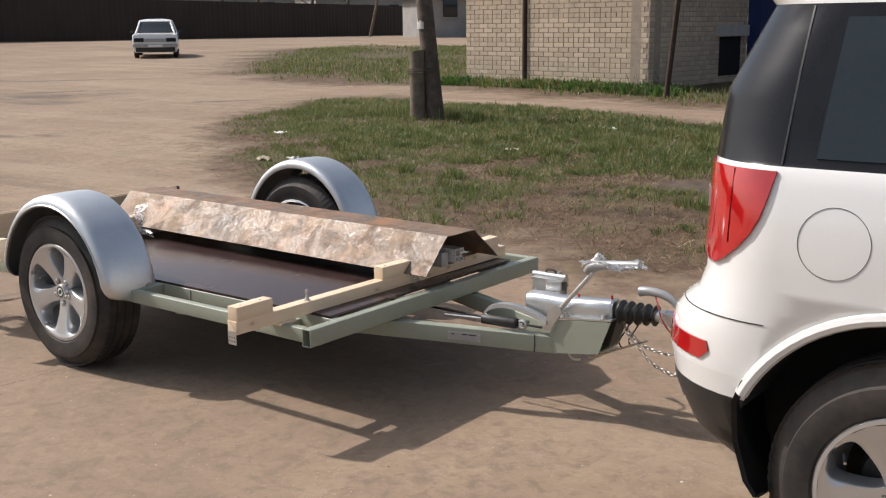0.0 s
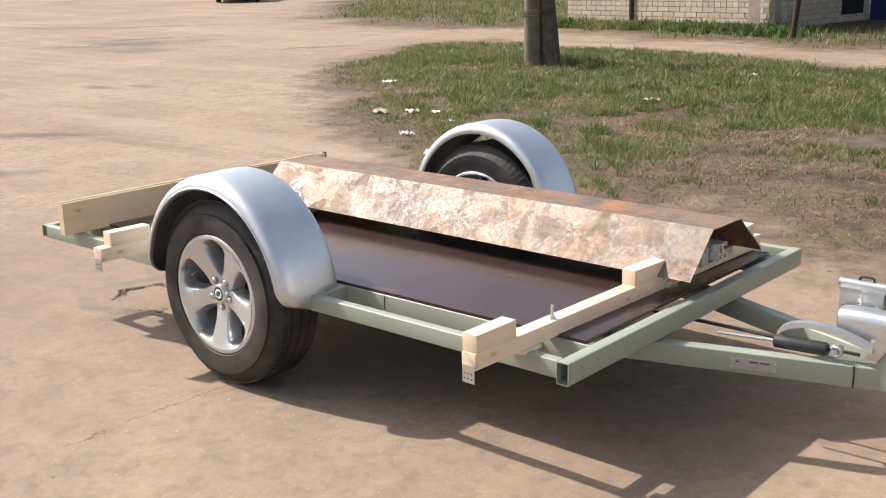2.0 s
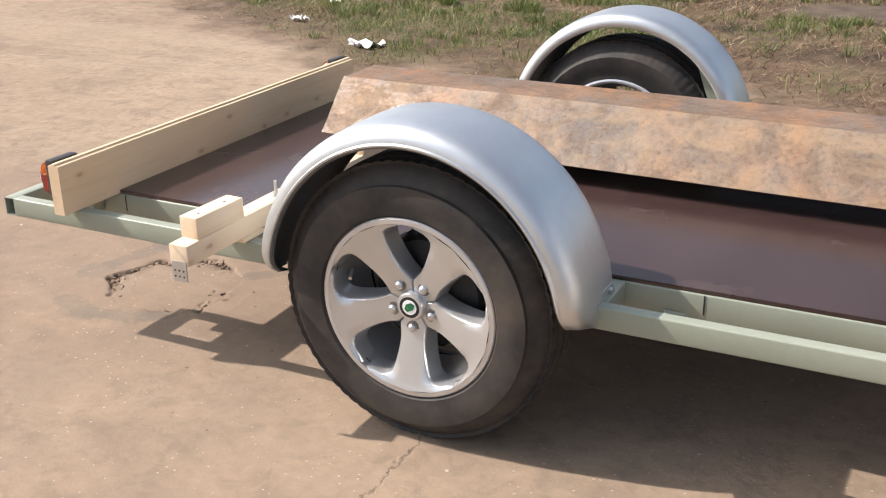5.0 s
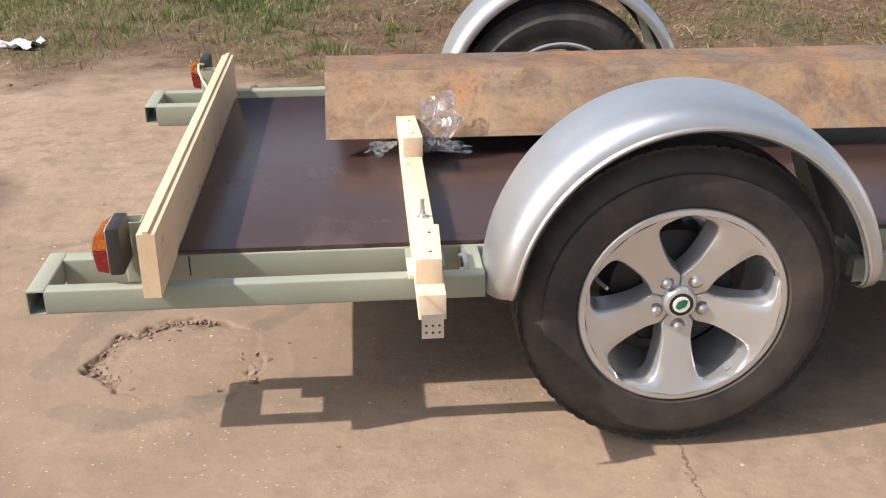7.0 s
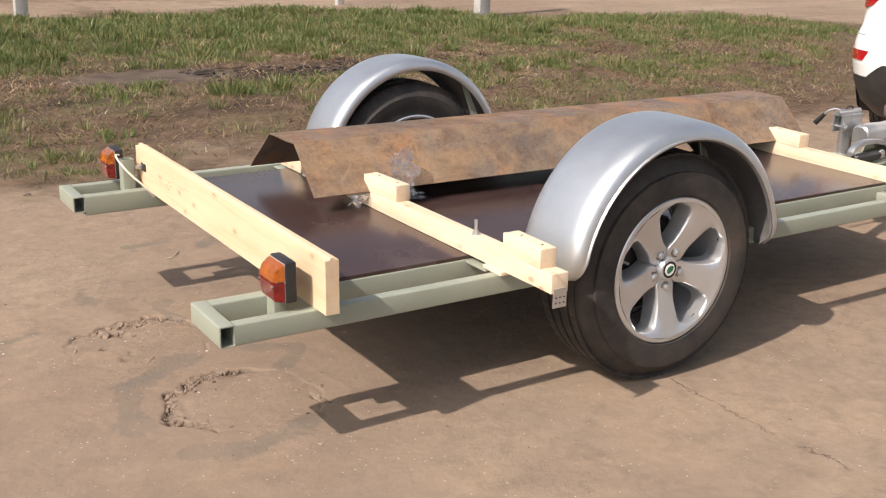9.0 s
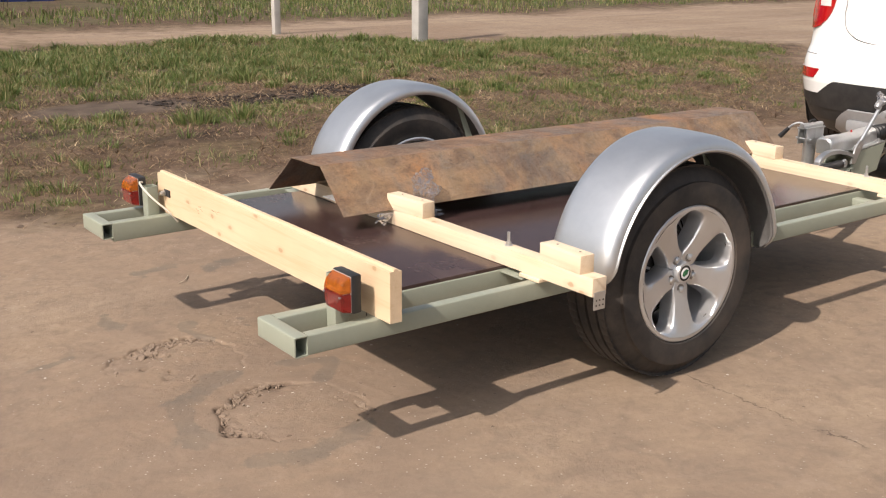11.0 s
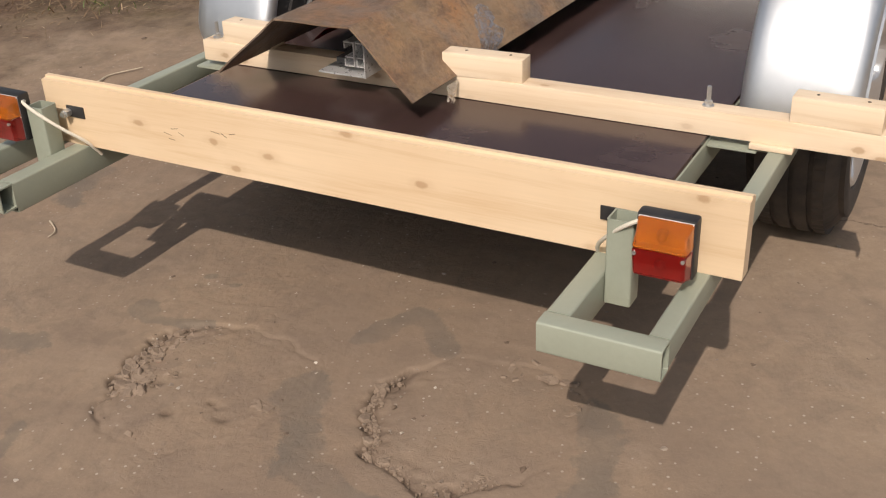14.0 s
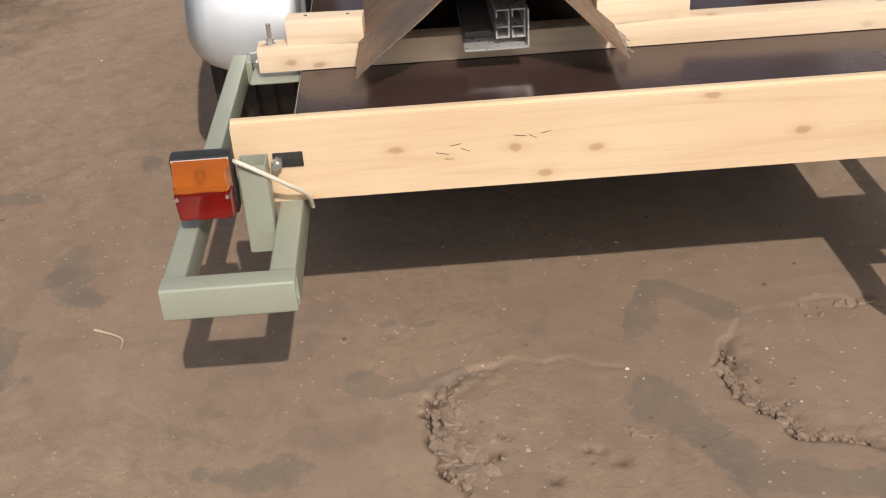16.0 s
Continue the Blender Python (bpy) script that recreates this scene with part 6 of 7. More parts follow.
    part("tow_bar", bm, M["black"], car, "black tow bar")
    for x in (0.785, 3.363):
        for s in (-1, 1):
            make_wheel(car, x, s * 0.785, 0.328, s, R=0.331, lean=10)
    return car


make_suv((2.615, 0.03, 0))


SEDAN = [
    (0.22, 0.10, 4.0, 0.74, 0.10, 0.10), (0.30, 0.05, 4.06, 0.785, 0.09, 0.10), (0.50, 0.02, 4.09, 0.805, 0.08, 0.09), (0.62, 0.02, 4.09, 0.81, 0.07, 0.08), (0.78, 0.04, 4.08, 0.805, 0.07, 0.08), (0.86, 0.07, 4.0, 0.795, 0.08, 0.10), (0.89, 0.85, 3.95, 0.78, 0.10, 0.12),
    (0.92, 0.98, 3.35, 0.77, 0.12, 0.12), (1.10, 1.25, 3.10, 0.70, 0.13, 0.12), (1.32, 1.55, 2.85, 0.62, 0.14, 0.14), (1.40, 1.70, 2.72, 0.57, 0.18, 0.18), (1.44, 1.95, 2.5, 0.40, 0.2, 0.2)]


def make_sedan(at, yaw):
    """A boxy old saloon, its nose at small x."""
    car = thing("sedan", "old boxy white sedan standing on the dirt yard before the fence", "car", at)
    car.rotation_euler = (0, 0, radians(yaw))
    arches = [(0.72, 0.29, 0.335, -1.0, -0.55), (0.72, 0.29, 0.335, 0.55, 1.0), (3.14, 0.29, 0.335, -1.0, -0.55), (3.14, 0.29, 0.335, 0.55, 1.0)]
    me = cut(shell(SEDAN, 0.22, 0.92, 8, None), "body", [M["white_paint"], M["liner"]], arches)
    place(new("body", me), car)
    part("cabin", shell(SEDAN, 0.92, 1.345, 4, None), M["tinted"], car, "dark windows", 30)
    part("roof", shell(SEDAN, 1.345, 1.44, 3, None), M["white_paint"], car)
    for s in (-1, 1):
        for a, b, r in [((1.0, s * 0.70, 0.90), (1.58, s * 0.56, 1.36), 0.035), ((3.28, s * 0.70, 0.90), (2.82, s * 0.56, 1.36), 0.04), ((2.1, s * 0.765, 0.90), (2.1, s * 0.60, 1.36), 0.03)]:
            bm = bmesh.new()
            rod(bm, a, b, r, seg=8)
            part("pillar", bm, M["white_paint"], car)
    for s in (-1, 1):
        bm = bmesh.new()
        y0, y1 = sorted((s * 0.40, s * 0.745))
        box(bm, 0.005, y0, 0.60, 0.06, y1, 0.74, 0.015)
        part("headlight", bm, M["gloss_black"], car, "dark rectangular lamp")
        bm = bmesh.new()
        y0, y1 = sorted((s * 0.82, s * 0.93))
        box(bm, 1.15, y0, 0.92, 1.2, y1, 1.0, 0.012)
        part("wing_mirror", bm, M["black"], car)
    bm = bmesh.new()
    box(bm, 0.0, -0.39, 0.60, 0.05, 0.39, 0.72, 0.01)
    part("grille", bm, M["silver_plastic"], car)
    bm = bmesh.new()
    box(bm, -0.05, -0.80, 0.42, 0.06, 0.80, 0.52, 0.02)
    bump = part("bumper", bm, M["silver_plastic"], car, "grey bumper")
    bm = bmesh.new()
    box(bm, -0.06, -0.26, 0.415, -0.052, 0.26, 0.505, 0.004)
    part("number_plate", bm, M["plate"], bump)
    bm = bmesh.new()
    box(bm, 0.03, -0.7, 0.24, 0.08, 0.7, 0.40, 0.01)
    part("valance", bm, M["black"], car)
    for x in (0.72, 3.14):
        for s in (-1, 1):
            bm = tyre_mesh(0.288, 0.165, 0.18, 48)
            w = part("wheel", bm, M["tyre"], car)
            w.matrix_basis = pose(x, s * 0.70, 0.285, 0, 0, 0 if s < 0 else 180)
            bm = bmesh.new()
            lathe(bm, [(-0.06, 0.185), (-0.05, 0.14), (-0.07, 0.12), (-0.065, 0.03), (-0.08, 0.001)], 24)
            part("rim", bm, M["silver_plastic"], w)


_sx, _sy = -28.7, 22.1
make_sedan((_sx, _sy, float(ground_height(np.array(_sx), np.array(_sy)))), 140.0)


# ---- yard, verge and buildings ----
def gz(x, y):
    return float(ground_height(np.array([float(x)]), np.array([float(y)]))[0])


def make_pole():
    x, y = -5.56, 8.98
    z = gz(x, y)
    p = thing("utility_pole", "leaning weathered wooden utility pole on the grass verge", "utility pole", (x, y, z))
    bm = bmesh.new()
    pts = [(-0.118 * (-0.15 + 7.0 * t), 0.05 * t, -0.15 + 7.0 * t) for t in np.linspace(0, 1, 12)]
    pipe(bm, pts, 0.128, 14, 0, lambda t: 1.0 - 0.35 * t)
    part("pole", bm, M["pole_wood"], p)
    for zz, h, a in [(1.33, 0.11, 255), (1.95, 0.2, 265)]:
        bm = bmesh.new()
        lean = -0.118 * zz
        ring0, ring1 = [], []
        for k in range(7):
            t = radians(a - 35 + 12 * k)
            ring0.append((lean + 0.129 * math.cos(t), 0.129 * math.sin(t), zz - h / 2))
            ring1.append((lean + 0.129 * math.cos(t), 0.129 * math.sin(t), zz + h / 2 + 0.02 * math.sin(k * 2)))
        loft(bm, [ring0, ring1], False)
        part("notice", thicken(bm, 0.002), M["paper"], p, "torn white paper notice")
    s = thing("pole_stub", "short grey timber stub wired to the utility pole", "timber post", (x - 0.205, y - 0.150, z))
    bm = bmesh.new()
    rings = []
    for t in np.linspace(0, 1, 8):
        rings.append([(0.108 * (1.05 - 0.08 * t + 0.03 * math.sin(3 * a + 4 * t)) * math.cos(a), 0.108 * (1.05 - 0.08 * t + 0.03 * math.sin(2 * a)) * math.sin(a), -0.1 + 1.06 * t + (0.03 * math.cos(a) if t == 1 else 0)) for a in np.linspace(0, 2 * math.pi, 16, endpoint=False)])
    loft(bm, rings, True, 0, True)
    part("stub", bm, M["old_timber"], s)
    bm = bmesh.new()
    for zz in (0.66, 0.69, 0.715):
        loop = []
        for k in range(33):
            a = 2 * math.pi * k / 32
            c, sn = math.cos(a), math.sin(a)
            loop.append(((0.16 if c > 0 else 0.0) * min(1, abs(c) * 3) + 0.122 * c, 0.138 * sn, zz + 0.02 * c))
        pipe(bm, loop, 0.006, 6)
    part("binding_wire", bm, M["wire"], s, "rusty binding wire")


make_pole()

for x, y, h, w in [(0.52, 10.4, 1.5, 0.07), (6.0, 9.05, 1.7, 0.08), (5.0, 11.2, 1.5, 0.05)]:
    p = thing("concrete_post", "pale square concrete post beside the dirt track", "post", (x, y, gz(x, y)), "posts along the track")
    bm = bmesh.new()
    box(bm, -w, -w, -0.2, w, w, h, 0.012)
    part("post", bm, M["concrete"], p)


def wall_frame(a, b):
    """Origin, unit way and outward normal (to the camera's side) of a wall from a to b in plan."""
    a, b = Vector((a[0], a[1], 0)), Vector((b[0], b[1], 0))
    u = (b - a).normalized()
    return a, u, Vector((u.y, -u.x, 0)), (b - a).length


BR_A, BR_B, BR_C = (-10.33, 16.28), (-5.58, 15.68), (-5.33, 19.9)
brick_house = thing("brick_building", "pale silicate brick building with drainpipe and blue steel gate", "building", (0, 0, 0))


def solid_wall(name, a, b, z0, z1, thick, mat, parent, label=""):
    o, u, nrm, length = wall_frame(a, b)
    bm = bmesh.new()
    pts = [o, o + u * length, o + u * length - nrm * thick, o - nrm * thick]
    loft(bm, [[(p.x, p.y, z0) for p in pts], [(p.x, p.y, z1) for p in pts]], True, 0, True)
    return part(name, bm, mat, parent, label)


front_wall = solid_wall("wall", BR_A, BR_B, -0.3, 4.2, 0.4, M["mortar"], brick_house, "brick front wall")
side_wall = solid_wall("wall", BR_B, BR_C, -0.3, 4.2, 0.4, M["mortar"], brick_house, "brick side wall")
solid_wall("back_wall", (-10.3, 20.4), (-10.44, 16.6), -0.3, 4.2, 0.3, M["mortar"], brick_house)
solid_wall("back_wall", BR_C, (-10.3, 20.4), -0.3, 4.2, 0.3, M["mortar"], brick_house)
bm = bmesh.new()
plate_points(bm, [(-10.9, 15.7, 4.2), (-5.2, 15.1, 4.2), (-5.0, 20.3, 4.5), (-10.8, 20.9, 4.5)], 0.12, (0, 0, 1))
part("roof", bm, M["roofing"], brick_house, "flat grey roof")
bm = bmesh.new()
rod(bm, (-8.70 + 0.06, 16.18 - 0.13, 0.15), (-8.70 + 0.06, 16.18 - 0.13, 4.2), 0.055, seg=12)
part("drainpipe", bm, M["wire"], brick_house, "rusty brown drainpipe")
o, u, nrm, length = wall_frame(BR_B, BR_C)
hatch = o + u * 2.9 + nrm * 0.015
# near-black panel on the wall, put in for the shade inside an opening
bm = bmesh.new()
pts = [hatch, hatch + u * 1.0]
loft(bm, [[(p.x, p.y, 0.30) for p in pts] + [(p.x - nrm.x * 0.02, p.y - nrm.y * 0.02, 0.30) for p in pts[::-1]], [(p.x, p.y, 1.12) for p in pts] + [(p.x - nrm.x * 0.02, p.y - nrm.y * 0.02, 1.12) for p in pts[::-1]]], True, 0, True)
part("hatch", bm, M["liner"], brick_house, "dark panel standing in for the shaded wall opening")
bm = bmesh.new()
pts = [hatch - u * 0.2, hatch + u * 1.2]
loft(bm, [[(p.x, p.y, 1.13) for p in pts] + [(p.x + nrm.x * 0.1, p.y + nrm.y * 0.1, 1.13) for p in pts[::-1]], [(p.x, p.y, 1.36) for p in pts] + [(p.x + nrm.x * 0.1, p.y + nrm.y * 0.1, 1.36) for p in pts[::-1]]], True, 0, True)
part("lintel", bm, M["concrete"], brick_house)
gate = solid_wall("gate", (BR_C[0], BR_C[1] + 0.02), (4.5, 19.7), 0.05, 4.1, 0.08, M["blue_steel"], brick_house, "dark blue steel gate")
o, u, nrm, length = wall_frame((BR_C[0], BR_C[1] + 0.02), (4.5, 19.7))
for k in range(20):
    p = o + u * (0.3 + 0.5 * k)
    bm = bmesh.new()
    box(bm, -0.02, -0.015, 0.05, 0.02, 0.015, 4.1, 0.004, m=Matrix.Translation((p.x + nrm.x * 0.01, p.y + nrm.y * 0.01, 0)))
    part("gate_rib", bm, M["blue_steel"], gate)

# leaning steel pole before the building
lp = thing("leaning_pole", "rusty steel pole leaning beside the brick building", "pole", (-4.6, 14.44, gz(-4.6, 14.44)))
bm = bmesh.new()
rod(bm, (0, 0, -0.1), (0.28, 0.1, 3.2), 0.05, seg=10)
part("pole", bm, M["wire"], lp)

# profiled fence far behind
F0, F1 = (-49.6, 24.4), (-54.9, 71.6)


def make_fence(a, b, high, name="fence"):
    f = thing(name, "long dark brown profiled steel fence behind the yard", "fence", (0, 0, 0))
    o, u, nrm, length = wall_frame(a, b)
    panels = int(length / 2.6)
    for k in range(panels):
        bm = bmesh.new()
        top, low = [], []
        for i in range(27):
            s = (k + i / 26.0) * length / panels
            d = 0.02 if (i // 2) % 2 else 0.0
            p = o + u * s + nrm * d
            g = float(rise(np.array(p.x), np.array(p.y))) - 0.05
            low.append((p.x, p.y, g))
            top.append((p.x, p.y, g + high))
        loft(bm, [low, top], False)
        part("fence_panel", thicken(bm, 0.01), M["brown_fence"], f)


make_fence((-40.0, -25.0), F0, 2.45)
make_fence(F0, F1, 2.45)


def make_house(at, size, yaw, wall, label):
    """A plain distant house: walls, gable roof, windows."""
    w, d, h = size
    t = thing("house", label, "house", at)
    t.rotation_euler = (0, 0, radians(yaw))
    bm = bmesh.new()
    box(bm, -w / 2, -d / 2, -0.3, w / 2, d / 2, h)
    part("wall", bm, M[wall], t)
    bm = bmesh.new()
    loft(bm, [[(-w / 2 - 0.4, -d / 2 - 0.4, h), (-w / 2 - 0.4, 0, h + d * 0.35), (-w / 2 - 0.4, d / 2 + 0.4, h)], [(w / 2 + 0.4, -d / 2 - 0.4, h), (w / 2 + 0.4, 0, h + d * 0.35), (w / 2 + 0.4, d / 2 + 0.4, h)]], True, 0, True)
    part("roof", bm, M["roofing"], t)
    for k in range(int(w / 3)):
        bm = bmesh.new()
        x = -w / 2 + 1.6 + 3 * k
        box(bm, x - 0.5, -d / 2 - 0.06, 1.3, x + 0.5, -d / 2 + 0.02, 2.7, 0.01)
        win = part("window", bm, M["tinted"], t)
        bm = bmesh.new()
        box(bm, x - 0.6, -d / 2 - 0.1, 1.2, x + 0.6, -d / 2 - 0.02, 1.28, 0.01)
        part("sill", bm, M["pale_wall"], win)


for x, y, size, yaw, wall, label in [(-68, 38, (14, 8, 3.4), 62, "pink_wall", "pinkish rendered house behind the fence"), (-70, 58, (16, 8, 3.6), 70, "pale_wall", "pale rendered house behind the fence"), (-66, 80, (18, 9, 3.6), 60, "pale_wall", "long pale house behind the fence"), (-38.5, 60.0, (14, 5, 2.5), 58, "pale_wall", "low grey garage beside the fence")]:
    make_house((x, y, float(rise(np.array(x), np.array(y)))), size, yaw, wall, label)


def make_tree(x, y, h, seed):
    """A bare spring tree: tapered trunk, limbs, twigs and a thin crown of opening leaves."""
    rng = random.Random(seed)
    t = thing("tree", "bare spring tree behind the fence", "tree", (x, y, float(rise(np.array(x), np.array(y)))), "trees behind the fence")
    bm = bmesh.new()
    pipe(bm, [(0.15 * math.sin(k + seed), 0.15 * math.cos(2 * k), -0.2 + h * k / 7) for k in range(8)], 0.22, 10, 0, lambda q: 1 - 0.85 * q)
    ends = []
    for k in range(14):
        z = h * rng.uniform(0.3, 0.95)
        a = rng.uniform(0, 6.28)
        ln = rng.uniform(0.8, 2.2) * (1.25 - z / h)
        p = (math.cos(a) * ln, math.sin(a) * ln, z + ln * rng.uniform(0.5, 1.1))
        pipe(bm, [(0, 0, z), (p[0] * 0.5, p[1] * 0.5, z + (p[2] - z) * 0.35), p], 0.06, 6, 0, lambda q: 1 - 0.8 * q)
        ends.append(p)
    part("trunk", bm, M["bark"], t)
    bm = bmesh.new()
    for p in ends:
        for k in range(40):
            c = Vector(p) + Vector([rng.gauss(0, 0.55) for _ in range(3)])
            q = Euler([rng.uniform(0, 6.28) for _ in range(3)]).to_matrix()
            vs = [bm.verts.new(c + q @ Vector(v)) for v in ((-0.05, -0.02, 0), (0.05, -0.02, 0), (0.06, 0.07, 0.01), (-0.04, 0.08, 0))]
            bm.faces.new(vs)
    part("crown", bm, M["weed"], t, "thin crown of opening leaves", 180)


for k, (x, y, h) in enumerate([(-58, 31, 8), (-60, 36, 9), (-58, 41, 7.5), (-61, 46, 9), (-59, 52, 8), (-60.5, 57, 9), (-59.5, 62, 8), (-60, 67, 8.5), (-50, 76, 9), (-57, 27, 9), (-55.5, 20, 8), (-53, 10, 9)]):
    make_tree(x, y, h, 50 + k)
for x, y, lx in [(-46.8, 58.9, 0.0), (-50.0, 58.4, 0.9)]:
    p = thing("fence_pole", "thin grey wooden pole before the fence", "pole", (x, y, float(rise(np.array(x), np.array(y)))))
    bm = bmesh.new()
    rod(bm, (0, 0, -0.1), (lx, 0.0, 6.5 if not lx else 3.0), 0.12, 0.09, 8)
    part("pole", bm, M["old_timber"], p)


# ---- litter ----
for k, (x, y, w, mat) in enumerate([(-4.22, 4.78, 0.17, "paper"), (-3.98, 4.84, 0.11, "paper"), (-3.50, 4.46, 0.13, "paper"), (-3.35, 3.74, 0.13, "paper"), (-2.40, 3.05, 0.22, "paper"), (-6.25, 6.55, 0.2, "paper"), (-2.74, 8.95, 0.24, "paper"), (-4.47, 4.60, 0.2, "kraft"), (-2.5, 6.4, 0.18, "kraft")]):
    crumple("paper_scrap", "crumpled white paper scrap on the verge" if mat == "paper" else "beige card scrap on the verge", (x, y, gz(x, y) - 0.01), (w, w * 0.6, 0), 40 + k, 0.07, mat, 9)


def make_stick(pts, r, label):
    """A dry stalk lying on the ground."""
    x, y = pts[0]
    t = thing("dry_stalk", label, "twig", (x, y, gz(x, y)))
    bm = bmesh.new()
    pipe(bm, curve_points([(px - x, py - y, r + 0.004 * (k % 2)) for k, (px, py) in enumerate(pts)], 5), r, 6, 0, lambda q: 1.0 - 0.6 * q)
    part("stalk", bm, M["kraft"], t)


for pts, r in [([(-0.09, 1.62), (-0.02, 1.57), (0.08, 1.53)], 0.0045), ([(0.0, 1.71), (0.06, 1.68), (0.14, 1.70), (0.24, 1.64)], 0.004), ([(-0.80, 1.02), (-0.84, 0.96), (-0.87, 0.955)], 0.0025)]:
    make_stick(pts, r, "pale dry stalk lying on the packed dirt")


# ---- loose stuff: grass, straw, weeds, chips ----
def blade_mesh(name, mat, base, height, lean, width, rng, label, category, heading=None):
    """Many three-sided blades in one mesh; arrays of roots, heights, lean angles and widths."""
    n = len(base)
    a = rng.uniform(0, 2 * np.pi, n)
    b = rng.uniform(0, 2 * np.pi, n) if heading is None else heading + rng.normal(0, 0.5, n)
    side = np.stack([np.cos(a), np.sin(a), np.zeros(n)], -1) * width[:, None] * 0.5
    way = np.stack([np.cos(b), np.sin(b), np.zeros(n)], -1)
    up = np.array([0, 0, 1.0])
    mid = base + way * (height * np.sin(lean) * 0.35)[:, None] + up * (height * np.cos(lean) * 0.6)[:, None]
    tip = base + way * (height * np.sin(lean))[:, None] + up * (height * np.cos(lean) * 0.97)[:, None]
    v = np.stack([base - side, base + side, mid + side * 0.75, mid - side * 0.75, tip], 1).reshape(-1, 3)
    k = np.arange(n)[:, None] * 5
    loops = np.concatenate([k + np.array([[0, 1, 2, 3]]), k + np.array([[3, 2, 4]])], 1).reshape(-1)
    starts = (np.arange(n)[:, None] * 7 + np.array([[0, 4]])).reshape(-1)
    totals = np.tile([4, 3], n)
    me = bpy.data.meshes.new(name)
    me.vertices.add(len(v))
    me.vertices.foreach_set("co", v.reshape(-1).astype(np.float32))
    me.loops.add(len(loops))
    me.loops.foreach_set("vertex_index", loops.astype(np.int32))
    me.polygons.add(len(starts))
    me.polygons.foreach_set("loop_start", starts.astype(np.int32))
    me.polygons.foreach_set("loop_total", totals.astype(np.int32))
    me.update(calc_edges=True)
    me.validate()
    me.materials.append(mat)
    return tagged(new(name, me), label, category, kind="stuff")


def scatter(rng, box4, count, keep):
    x = rng.uniform(box4[0], box4[1], count)
    y = rng.uniform(box4[2], box4[3], count)
    ok = keep(x, y) > rng.uniform(0, 1, count)
    return x[ok], y[ok]


def tufts(rng, cx, cy, per, spread):
    x = np.repeat(cx, per) + rng.normal(0, spread, len(cx) * per)
    y = np.repeat(cy, per) + rng.normal(0, spread, len(cx) * per)
    return x, y, np.stack([x, y, ground_height(x, y) - 0.004], -1)


rng = np.random.RandomState(7)
cx, cy = scatter(rng, (-10, 10, 2.2, 11.5), 110000, cover_near)
x, y, base = tufts(rng, cx, cy, 7, 0.05)
blade_mesh("grass", M["grass"], base, np.abs(rng.normal(0.042, 0.020, len(x))) * (0.7 + 0.6 * lushness(x, y)), np.abs(rng.normal(0.8, 0.35, len(x))), rng.uniform(0.003, 0.0065, len(x)) * (1 + 0.15 * np.clip(y - 3, 0, 6)), rng, "patchy green spring grass on the verge", "grass")

# taller clumps that stand out of the short grass, their blades falling outwards
cx, cy = scatter(rng, (-10, 10, 2.4, 11.5), 38000, lambda x, y: np.clip((grass_amount(x, y) - 0.5) * 2.4, 0, 1) * np.clip(0.9 * np.clip(0.1 + 1.3 * waves(x, y, 4.2, 70) + 0.7 * waves(x, y, 1.5, 71), 0.03, 1) * (0.45 + 0.30 * lushness(x, y)), 0, 1) * (np.hypot((x - 1.0) / 1.7, (y - 5.2) / 0.42) > 1.1))
per = 26
wide, tall = rng.uniform(0.03, 0.09, len(cx)), rng.uniform(0.05, 0.135, len(cx)) * (0.6 + 0.5 * lushness(cx, cy))
turn, out = rng.uniform(0, 6.28, (len(cx), per)), np.sqrt(rng.uniform(0, 1, (len(cx), per)))
x = (cx[:, None] + wide[:, None] * out * np.cos(turn)).ravel()
y = (cy[:, None] + wide[:, None] * out * np.sin(turn)).ravel()
high = (tall[:, None] * rng.uniform(0.45, 1.1, (len(cx), per))).ravel()
fall = (0.12 + 0.75 * out + rng.normal(0, 0.15, out.shape)).ravel()
blade_mesh("grass_clumps", M["grass"], np.stack([x, y, ground_height(x, y) - 0.004], -1), high, np.abs(fall), rng.uniform(0.0035, 0.0075, len(x)) * (1 + 0.15 * np.clip(y - 3, 0, 6)), rng, "taller green grass clumps on the verge", "grass", turn.ravel())

# broad single mounds of lush grass on the verge, and weeds grown high along the foot of the brick wall
cx, cy = scatter(rng, (-5, 7, 4.0, 9.5), 420, lambda x, y: np.clip((grass_amount(x, y) - 0.6) * 3, 0, 1) * (0.12 + 0.5 * lushness(x, y)) * (np.hypot((x - 1.2) / 2.0, (y - 5.2) / 0.6) > 1))
foot = np.clip(rng.choice([0.2, 0.33, 0.5, 0.62, 0.8, 0.93], 46) + rng.normal(0, 0.035, 46), 0.12, 0.98)
step = 0.30 + 0.5 * rng.uniform(0, 1, 46) ** 2
wx = BR_A[0] + foot * (BR_B[0] - BR_A[0]) - 0.125 * step
wy = BR_A[1] + foot * (BR_B[1] - BR_A[1]) - step
wide = np.concatenate([rng.uniform(0.07, 0.18, len(cx)), rng.uniform(0.10, 0.26, 46)])
tall = np.concatenate([rng.uniform(0.09, 0.19, len(cx)), rng.uniform(0.12, 0.34, 46)])
cx, cy = np.concatenate([cx, wx]), np.concatenate([cy, wy])
per = 170
turn, out = rng.uniform(0, 6.28, (len(cx), per)), np.sqrt(rng.uniform(0, 1, (len(cx), per)))
x = (cx[:, None] + wide[:, None] * out * np.cos(turn)).ravel()
y = (cy[:, None] + wide[:, None] * out * np.sin(turn)).ravel()
high = (tall[:, None] * (1.05 - 0.45 * out) * rng.uniform(0.5, 1.1, (len(cx), per))).ravel()
